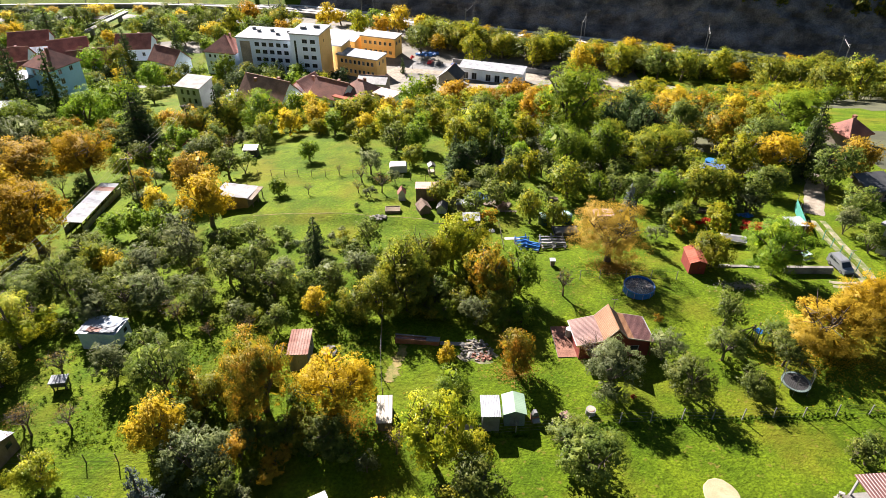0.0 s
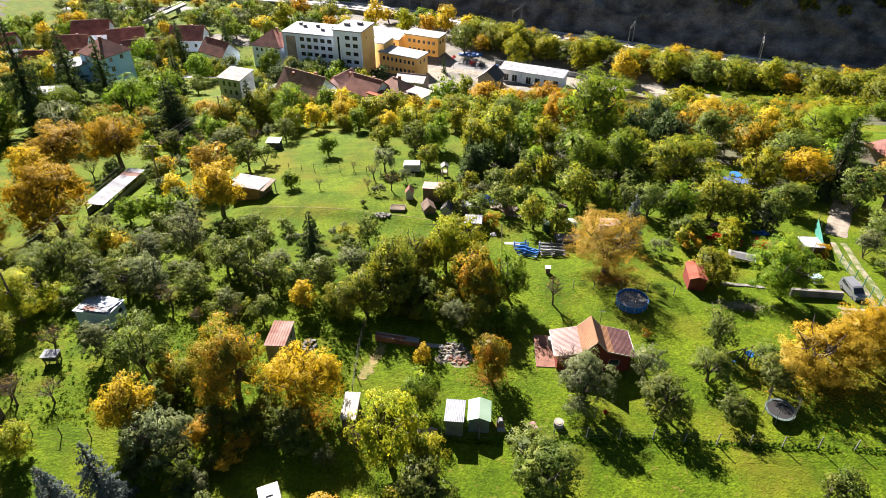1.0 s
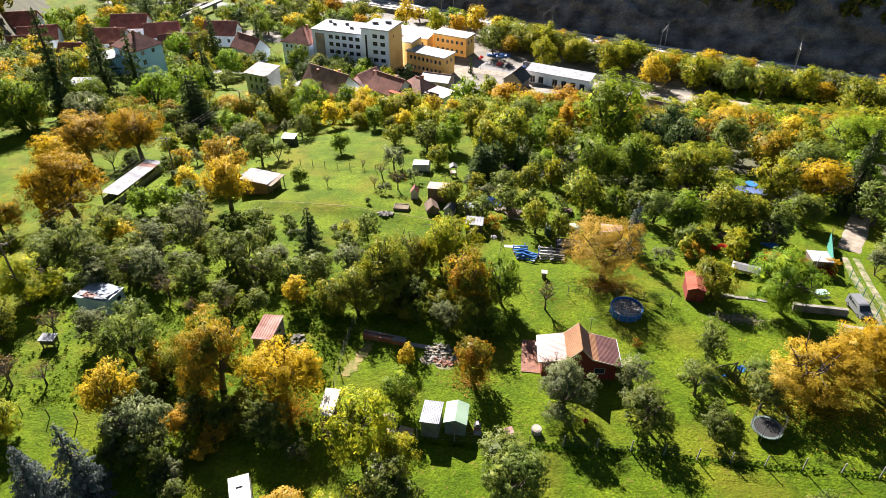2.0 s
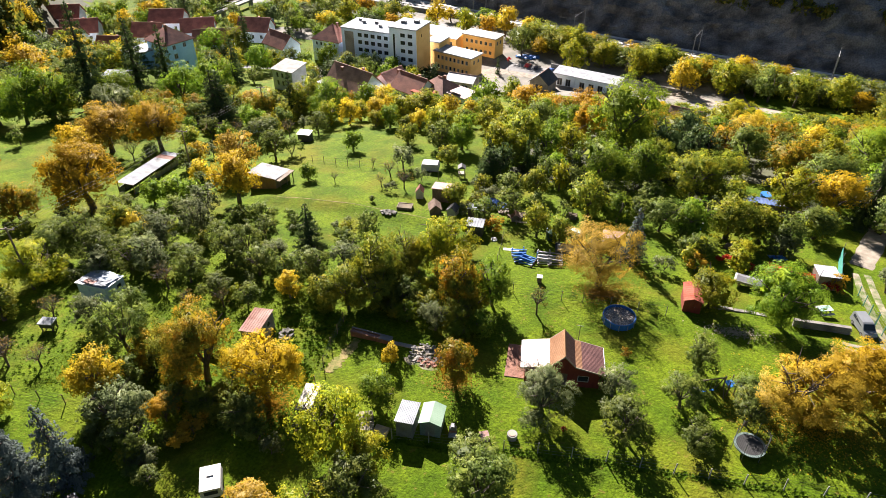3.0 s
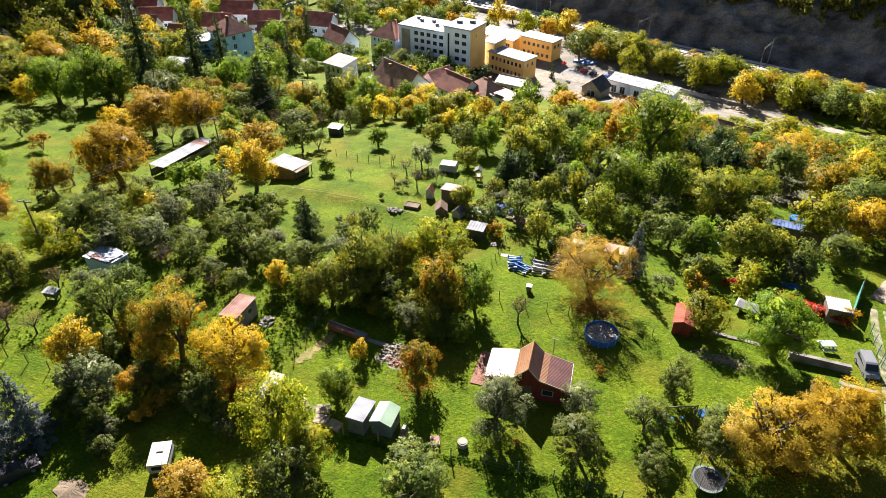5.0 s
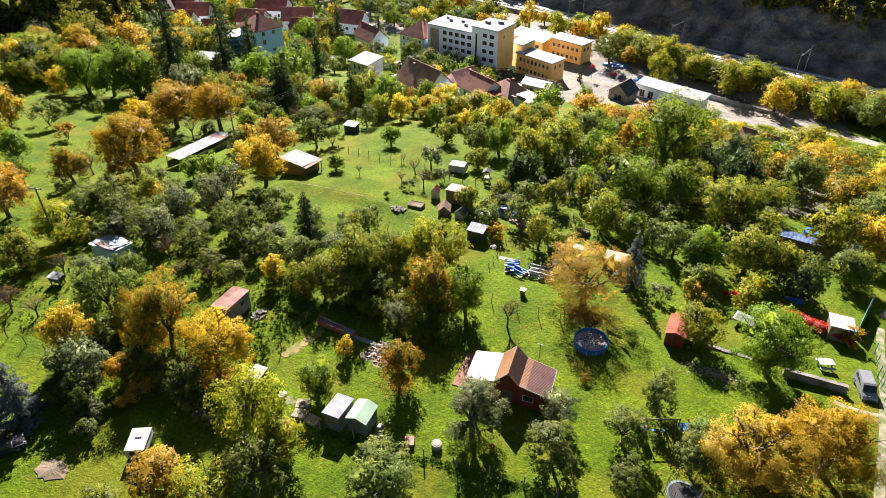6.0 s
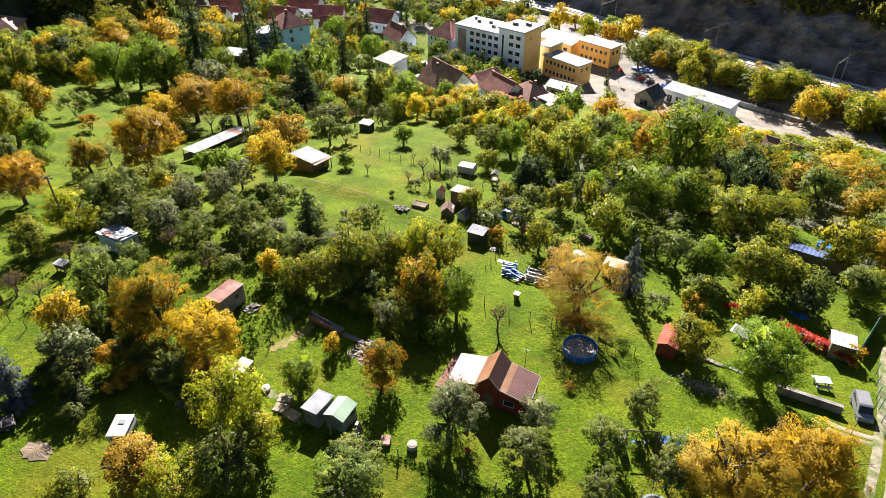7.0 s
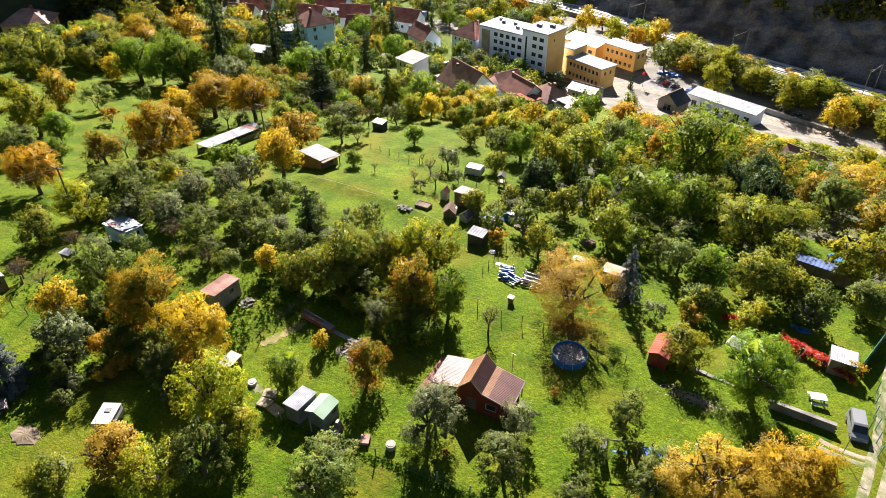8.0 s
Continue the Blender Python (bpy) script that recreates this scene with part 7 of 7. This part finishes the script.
for row in (
    ("con", -86.3, 113.1, 6.3, 22.9),
    ("con", -57.3, 114.0, 4.8, 11.5),
    ("ygrn", -18.6, 114.5, 2.6, 5.7),
    ("olive", -1.5, 116.2, 3.1, 6.6),
    ("ygrn", -15.8, 116.2, 3.9, 6.2),
    ("olive", -48.0, 117.3, 3.0, 6.5),
    ("orgr", -49.5, 118.6, 3.6, 7.8),
    ("grn", -35.7, 118.6, 4.1, 8.8),
    ("yel", 45.9, 119.7, 4.4, 7.1),
    ("con", -44.6, 119.9, 2.9, 10.6),
    ("olive", -41.2, 122.2, 4.6, 9.9),
    ("olive", -124.5, 123.2, 7.0, 15.0),
    ("yel", -25.7, 123.2, 2.4, 5.1),
    ("grn", -75.2, 127.8, 5.4, 10.9),
    ("or", -58.2, 127.9, 2.7, 5.7),
    ("gold", -119.8, 130.0, 7.0, 12.0),
    ("or", 15.9, 132.1, 4.2, 7.5),
    ("or", 2.5, 138.2, 4.4, 7.5),
    ("ygrn", 46.9, 139.2, 5.7, 7.0),
    ("con", -95.6, 139.4, 4.2, 19.2),
):
    tree(*row)
for row in (
    ("grn", -6.9, 140.1, 3.7, 7.9),
    ("yel", -31.7, 142.5, 3.0, 4.8),
    ("grn", -76.4, 142.6, 5.2, 11.3),
    ("con", -90.7, 144.5, 4.3, 15.6),
    ("con", -105.3, 152.3, 4.9, 12.2),
    ("olive", 97.2, 157.0, 4.7, 10.2),
    ("olive", 107.4, 160.0, 5.3, 11.4),
    ("con", -81.6, 161.8, 3.7, 13.3),
    ("olive", -3.6, 166.5, 3.1, 6.7),
    ("olive", 99.6, 174.3, 5.1, 11.1),
    ("olive", 92.4, 175.7, 5.1, 10.9),
    ("grn", -38.8, 179.5, 2.6, 5.5),
    ("grn", -84.2, 180.7, 4.6, 9.8),
    ("grn", -43.2, 189.3, 3.2, 7.0),
    ("olive", 73.8, 194.6, 4.6, 9.8),
    ("ygrn", 85.9, 196.0, 4.6, 10.5),
    ("dgrn", 67.4, 197.5, 4.6, 10.5),
    ("grn", -109.7, 198.8, 4.6, 10.5),
    ("olive", -102.1, 199.0, 4.6, 10.5),
    ("yel", 43.2, 199.1, 4.6, 10.5),
):
    tree(*row)
for row in (
    ("grn", -56.0, 199.7, 2.9, 6.2),
    ("ygrn", 56.0, 200.3, 4.6, 10.5),
    ("con", -100.6, 204.1, 4.5, 14.0),
    ("con", -84.6, 205.0, 3.8, 14.0),
    ("ygrn", 29.4, 208.3, 4.6, 10.5),
    ("ygrn", 10.3, 210.5, 4.6, 10.5),
    ("ygrn", 20.1, 216.9, 4.0, 8.6),
    ("dgrn", -7.5, 221.5, 4.6, 10.5),
    ("ygrn", 10.8, 225.9, 4.6, 10.5),
    ("con", -138.1, 229.3, 5.1, 14.0),
    ("or", -22.4, 239.3, 3.9, 8.4),
    ("ygrn", -31.9, 242.1, 4.4, 9.5),
    ("yel", -16.3, 242.9, 4.4, 10.5),
    ("ygrn", -77.9, 243.5, 4.6, 9.9),
    ("yel", -42.9, 246.7, 4.6, 10.5),
    ("dgrn", -135.5, 247.2, 4.6, 10.5),
    ("olive", -60.3, 248.8, 4.2, 8.9),
    ("dgrn", -85.8, 248.9, 4.3, 9.2),
    ("grn", -94.5, 255.8, 3.4, 7.4),
    ("or", -74.8, 256.1, 4.3, 9.3),
):
    tree(*row)


# ---- woods and thickets between the gardens ----
def free(x, y, r, gap=0.75):
    return all((x - a) ** 2 + (y - b) ** 2 > (gap * (r + c)) ** 2 for a, b, c in PLACED)


def thicket(x0, x1, y0, y1, n, r0, r1, kinds, seed, keep_out=(), gap=0.75, most=20.0):
    """Trees strewn over a stretch of the plan, none inside another or in a clearing (x, y, radius)."""
    g = random.Random(seed)
    for _ in range(n):
        x, y, r = g.uniform(x0, x1), g.uniform(y0, y1), g.uniform(r0, r1)
        k = g.choice(kinds)
        if free(x, y, r, gap) and all((x - a) ** 2 + (y - b) ** 2 > (c + r) ** 2 for a, b, c in keep_out) and all((x - a) ** 2 + (y - b) ** 2 > (c + 0.7 * r) ** 2 for a, b, c in HOUSES):
            low_bush = KIND[k][0] == "bush"
            h = r * (g.uniform(1.1, 1.5) if low_bush else 4.5 if k == "con" else g.uniform(1.8, 2.4))
            tree(k, x, y, r * (0.7 if low_bush else 1), min(h, most - 0.085 * max(0, y - 84)))


WOOD_KINDS = ["grn", "dgrn", "olive", "ygrn", "ygrn", "olive", "grn", "grn", "dgrn", "yel", "orgr", "ygrn"]
HOMES = [(37, 141, 8), (70.6, 103.6, 6), (68.5, 98.5, 4), (60, 78.5, 5), (57, 62, 7), (42, 93, 4), (8.3, 93.7, 3), (41.5, 85.5, 4), (88, 125, 16), (52, 80, 4), (56, 86, 4)]
thicket(4, 60, 84, 128, 300, 2.2, 4.2, WOOD_KINDS, 21, HOMES, 0.72, 9.6)
thicket(0, 62, 128, 152, 130, 2.0, 3.0, WOOD_KINDS, 20, HOMES, 0.66, 9.4)
thicket(50, 82, 92, 152, 200, 2.4, 4.4, WOOD_KINDS, 22, HOMES, 0.66, 9.6)
thicket(82, 130, 150, 185, 60, 2.4, 3.6, WOOD_KINDS, 46, HOMES, 0.66, 11)
thicket(14, 90, 150, 174, 130, 2.2, 3.4, ["ygrn", "olive", "grn", "yel", "dgrn"], 23, [(19, 196, 8), (45, 195, 7)], 0.66, 10)
g_ = random.Random(24)
for i in range(150):
    x = -8 + i * 1.05
    y = float(rail_y(x)) - g_.uniform(13, 27)
    r = g_.uniform(3.4, 5.6)
    if free(x, y, r, 0.32):
        tree(g_.choice(["olive", "olive", "ygrn", "grey", "gold", "olive", "dgrn"]), x, y, r, min(8.4, r * 1.55))
thicket(-30, 4, 109, 132, 120, 1.4, 2.4, ["ygrn", "grn", "olive", "ygrn", "yel"], 25, [(-19, 151, 8), (-27, 153, 8)])
thicket(-75, -30, 104, 130, 90, 1.8, 3.2, ["olive", "grn", "ygrn", "orgr", "dgrn"], 26, [(-46.5, 108, 3), (-55.5, 107, 3.5), (-43, 153, 10), (-62, 157, 8)])
thicket(-152, -109, 96, 176, 700, 2.8, 4.8, ["olive", "dgrn", "pine", "olive", "grn", "gold", "pine", "yel", "gold"], 27, [(-98, 159, 9), (-149, 105, 8), (-141, 102, 6), (-104, 142, 5)], 0.5)
for k in range(13):
    tree(("ygrn", "yel", "grn", "ygrn", "grn", "grn")[k % 6], -127 + 2.0 * k, 88.5 + 2.1 * k + 1.5 * math.sin(k * 2.1), 2.3 + 0.5 * math.sin(k * 1.7), 5.2 + math.sin(k * 2.6))
thicket(-178, -100, 174, 236, 170, 2.4, 4.2, ["grn", "olive", "pine", "dgrn", "gold", "grn"], 45, [(-108, 235, 5), (-92, 229, 14)], 0.7)
thicket(-175, -62, 238, 272, 150, 2.6, 4.4, ["grn", "olive", "dgrn", "pine", "dgrn", "yel"], 47, [(-129, 252, 8), (-129, 262, 6)], 0.66)
thicket(-112, -30, 163, 198, 160, 1.8, 3.6, ["grn", "olive", "ygrn", "dgrn", "grn", "pine", "yel"], 44, [(-87.5, 204.5, 8), (-75, 178, 4)], 0.7)
for x, y, r, k in ((11, 127, 3.2, "or"), (14.5, 131, 3.4, "or"), (8, 133, 2.8, "yel"), (20, 126, 3.0, "or"), (26, 120, 2.6, "ygrn"), (33, 118, 2.4, "or"), (4, 88.5, 2.4, "pine")):
    tree(k, x, y, r, min(r * 2.3, 6.5))
thicket(-140, -96, 40, 72, 50, 2.5, 4.5, ["olive", "grn", "ygrn", "dgrn"], 28)
thicket(-62, -36, 52, 110, 80, 1.1, 2.0, ["grn", "dgrn", "olive", "grey", "bush", "ybush", "bare"], 29, [(-52, 82, 4), (-52, 76, 4), (-52, 88, 4), (-41.5, 62.5, 3), (-45, 72, 3)])
thicket(-36, -9, 50, 66, 45, 1.0, 1.9, ["dgrn", "grey", "bush", "gbush", "dgrn", "olive"], 30, [(-33.4, 47.3, 4), (-13, 44, 3)])
thicket(9, 46, 70, 90, 120, 1.3, 2.4, ["dgrn", "olive", "grn", "bush", "grey", "dgrn"], 31, HOMES + [(20.6, 70.4, 3), (16, 71, 2.5), (13, 70, 3), (43.9, 67.6, 3), (35, 65, 4), (49, 74, 4), (48.5, 68, 3), (24, 72, 2.5), (38, 79, 3)])
thicket(50, 62, 55, 84, 70, 1.3, 2.4, ["bush", "gbush", "grn", "obush", "ybush"], 32, HOMES + [(48.5, 66, 2), (49, 74, 3), (53, 80, 3), (48, 60, 2)])
thicket(-22, -5, 26, 38, 90, 1.0, 1.9, ["dgrn", "bush", "olive", "bush", "gbush", "obush"], 33, [(-9, 27, 3), (-13.6, 22.6, 3), (-19, 23.6, 3), (-5, 36.3, 3), (-2, 36, 3)], 0.42)
thicket(-120, -45, 180, 235, 50, 2.2, 3.8, ["grn", "olive", "con", "dgrn", "ygrn"], 34, [(-87, 204, 8), (-112, 203, 9), (-69, 206, 9), (-54, 205, 13), (-104, 219, 8), (-75, 192, 8), (-100, 187, 5)])
thicket(-120, -5, 232, 262, 80, 2.2, 3.8, ["grn", "olive", "yel", "ygrn", "or", "dgrn"], 35, [(-129, 252, 8)])
thicket(-12, 3, 72, 84, 26, 0.8, 1.6, ["bush", "olive", "gbush", "bare"], 36, [(-3, 78.4, 2.4), (-6.7, 79.7, 1.6), (-7.3, 74, 2), (-1, 76, 1.4), (-3.6, 75.9, 1.5)])


# bushes and saplings that fill the grove between the gardens
thicket(-8, 9, 47.5, 60, 120, 1.1, 1.9, ["olive", "grn", "dgrn", "ygrn", "bush", "olive"], 37, [(-2.3, 45.6, 2.6), (3.2, 45, 2.6), (9.5, 58, 2)], 0.5)
thicket(-46, -10, 46, 68, 130, 0.8, 1.5, ["bush", "gbush", "ybush", "dgrn", "bush"], 38, [(-33.4, 47.3, 4), (-13, 44, 4), (-24, 48, 3)], 0.6)
thicket(8, 60, 86, 126, 200, 1.2, 2.2, ["bush", "ybush", "bush", "gbush"], 39, HOMES, 0.5)
for k in range(9):
    tree("red", 38.4 + 0.75 * k, 69.1 - 0.32 * k, 0.8, 1.3)
for k in range(4):
    tree("red", 33.4 + 0.85 * k, 70.2 - 0.4 * k, 0.75, 1.2)
tree("obush", 21.8, 49.3, 0.5, 0.8)
tree("red", 16.7, 38.7, 0.3, 0.35)


def far_forest(name, label, spots, n_leaf, leaf, seed, mat):
    """A far wood: one mesh of many small crowns."""
    g = np.random.default_rng(seed)
    vs = []
    for x, y, r in spots:
        k = 9
        u = g.normal(size=(k, 3))
        u /= np.linalg.norm(u, axis=1)[:, None]
        u[:, 2] = abs(u[:, 2])
        lob = u * g.uniform(0.4, 0.75, (k, 1))
        v = g.normal(size=(n_leaf, 3))
        v /= np.linalg.norm(v, axis=1)[:, None]
        c = lob[g.integers(0, k, n_leaf)] + v * g.uniform(0.25, 0.5, (n_leaf, 1))
        nrm = v + g.normal(scale=0.5, size=(n_leaf, 3))
        ax = np.cross(nrm, g.normal(size=(n_leaf, 3)))
        ax /= np.linalg.norm(ax, axis=1)[:, None]
        bx = np.cross(nrm, ax)
        bx /= np.linalg.norm(bx, axis=1)[:, None]
        s = leaf * g.uniform(0.6, 1.4, (n_leaf, 1))
        q = np.stack([c - ax * s, c + bx * s * 0.6, c + ax * s, c - bx * s * 0.6], 1).reshape(-1, 3) * np.array([r, r, r * 1.15])
        vs.append(q + np.array([x, y, gz(x, y) + r * 0.95]))
    v = np.concatenate(vs)
    me = bpy.data.meshes.new(name)
    me.from_pydata(v.tolist(), [], np.arange(len(v)).reshape(-1, 4).tolist())
    me.materials.append(mat)
    return tagged(new(name, me), label, "forest", kind="stuff")


g_ = random.Random(40)
hill = []
for _ in range(1000):
    x, d = g_.uniform(-300, 260), g_.uniform(27, 105)
    hill.append((x, float(rail_y(x)) + 9 + d, g_.uniform(3, 6)))
for _ in range(40):
    x, d = g_.uniform(-60, 260), g_.uniform(13, 26)
    hill.append((x, float(rail_y(x)) + 9 + d, g_.uniform(1, 2.6)))
for _ in range(330):
    x, d = g_.uniform(-30, 210), g_.uniform(14, 30)
    hill.append((x, float(rail_y(x)) + 9 + d, g_.uniform(2, 3.6)))
far_forest("hillside_forest", "dark mixed forest on the steep far hillside", hill, 80, 0.26, 41, leaves("hillside_leaves", [(0.06, 0.085, 0.02), (0.14, 0.155, 0.025), (0.34, 0.26, 0.03)]))
side = []
for _ in range(800):
    x, y = g_.uniform(-300, -138), g_.uniform(30, 250)
    if side_hill(x, y) > 4 and math.hypot(x + 149, y - 105) > 11:
        side.append((x, y, g_.uniform(3, 5.5)))
far_forest("side_forest", "dark forest with autumn colour on the side hill", side, 100, 0.24, 42, leaves("side_hill_leaves", [(0.03, 0.05, 0.012), (0.09, 0.1, 0.015), (0.3, 0.2, 0.02)]))


# ---- grass ----
def grass_tufts(n, x0, x1, y0, y1, h0, h1, seed, label):
    g = np.random.default_rng(seed)
    x, y = g.uniform(x0, x1, n), g.uniform(y0, y1, n)
    z = ground_z(x, y)
    vs, h = [], g.uniform(h0, h1, n)
    for k in range(3):
        a = g.uniform(0, math.tau, n)
        dx, dy = np.cos(a) * h * 0.45, np.sin(a) * h * 0.45
        ox, oy = g.normal(scale=h * 0.5), g.normal(scale=h * 0.5)
        vs.append(np.stack([np.stack([x + ox - dx, y + oy - dy, z - 0.03], 1), np.stack([x + ox + dx, y + oy + dy, z - 0.03], 1), np.stack([x + ox + dy * 0.7, y + oy - dx * 0.7, z + h], 1)], 1))
    v = np.concatenate(vs).reshape(-1, 3)
    me = bpy.data.meshes.new("grass")
    me.from_pydata(v.tolist(), [], np.arange(len(v)).reshape(-1, 3).tolist())
    me.materials.append(TUFT)
    return tagged(new("grass", me), label, "grass", kind="stuff")


grass_tufts(16000, -60, 60, 18, 112, 0.02, 0.055, 51, "short green lawn and meadow grass")
grass_tufts(9000, -31, -6, 33, 57, 0.05, 0.13, 52, "long rough grass in the old orchard")


def tussocks(n, x0, x1, y0, y1, r0, r1, seed, label):
    """Separate clumps of long grass, each a spray of bent blades."""
    g = np.random.default_rng(seed)
    k = 16
    x, y, r = np.repeat(g.uniform(x0, x1, n), k), np.repeat(g.uniform(y0, y1, n), k), np.repeat(g.uniform(r0, r1, n), k)
    a, t = g.uniform(0, math.tau, n * k), np.sqrt(g.random(n * k))
    px, py = x + r * t * 0.6 * np.cos(a), y + r * t * 0.6 * np.sin(a)
    z = ground_z(px, py) - 0.02
    w = r * 0.3
    v = np.stack([np.stack([px - w * np.sin(a), py + w * np.cos(a), z], 1), np.stack([px + w * np.sin(a), py - w * np.cos(a), z], 1), np.stack([px + r * 0.7 * np.cos(a), py + r * 0.7 * np.sin(a), z + r * (1.15 - 0.6 * t)], 1)], 1).reshape(-1, 3)
    me = bpy.data.meshes.new("grass_tussocks")
    me.from_pydata(v.tolist(), [], np.arange(len(v)).reshape(-1, 3).tolist())
    me.materials.append(LONG_GRASS)
    tagged(new("grass_tussocks", me), label, "grass", kind="stuff")


tussocks(420, -12.5, -5.6, 38.5, 49, 0.12, 0.3, 55, "dark green tussocks in the rough grass by the shed")
tussocks(1500, -38, -12, 33, 52, 0.06, 0.2, 56, "uneven tufts of long grass in the orchard")
for x0, y0 in ((3, 34.5), (7.5, 35.0), (12, 35.4), (16, 35.7), (20, 36.1), (25, 36.2), (30, 36.4), (36, 36.6)):
    tussocks(90, x0, x0 + 5, y0 - 0.15, y0 + 0.45, 0.08, 0.22, int(x0 * 3), "uncut long grass along the fence")


def fallen_leaves(x, y, rx, ry, n, seed, label, mat):
    """Single fallen leaves lying about under a tree."""
    g = np.random.default_rng(seed)
    r, a = np.abs(g.normal(scale=0.5, size=n)), g.uniform(0, math.tau, n)
    px, py, q = x + rx * r * np.cos(a), y + ry * r * np.sin(a), g.uniform(0, math.tau, n)
    z, k = ground_z(px, py) + g.uniform(0.06, 0.16, n), g.uniform(0.05, 0.11, n)
    dx, dy = np.cos(q) * k, np.sin(q) * k
    v = np.stack([np.stack([px - dx, py - dy, z], 1), np.stack([px + dy * 0.6, py - dx * 0.6, z + 0.03], 1), np.stack([px + dx, py + dy, z], 1), np.stack([px - dy * 0.6, py + dx * 0.6, z + 0.03], 1)], 1).reshape(-1, 3)
    me = bpy.data.meshes.new("fallen_leaves")
    me.from_pydata(v.tolist(), [], np.arange(4 * n).reshape(-1, 4).tolist())
    me.materials.append(mat)
    tagged(new("fallen_leaves", me), label, "leaves", kind="stuff")


fallen_leaves(32.6, 55.5, 3.4, 1.2, 700, 65, "pale flecks of bare soil and chips in the worn turf", PALE_WOOD)
fallen_leaves(19.4, 59.2, 3.4, 2.4, 2600, 61, "fallen brown leaves under the walnut tree", LEAF["brn"])
fallen_leaves(37.0, 45.0, 7.0, 6.0, 5000, 62, "fallen golden leaves under the walnut trees", LEAF["gold"])
fallen_leaves(-8.8, 35.8, 4.0, 3.5, 2500, 63, "fallen orange leaves under the tree", LEAF["or"])
fallen_leaves(6.5, 42.0, 2.5, 2.0, 900, 64, "fallen leaves under the young tree", LEAF["brn"])


# ---- from plan units to metres ----
for ob in list(scene.objects):
    if ob.parent is None and ob.type in ("MESH", "EMPTY", "CURVE"):
        ob.matrix_basis = Matrix.Scale(PLAN, 4) @ ob.matrix_basis
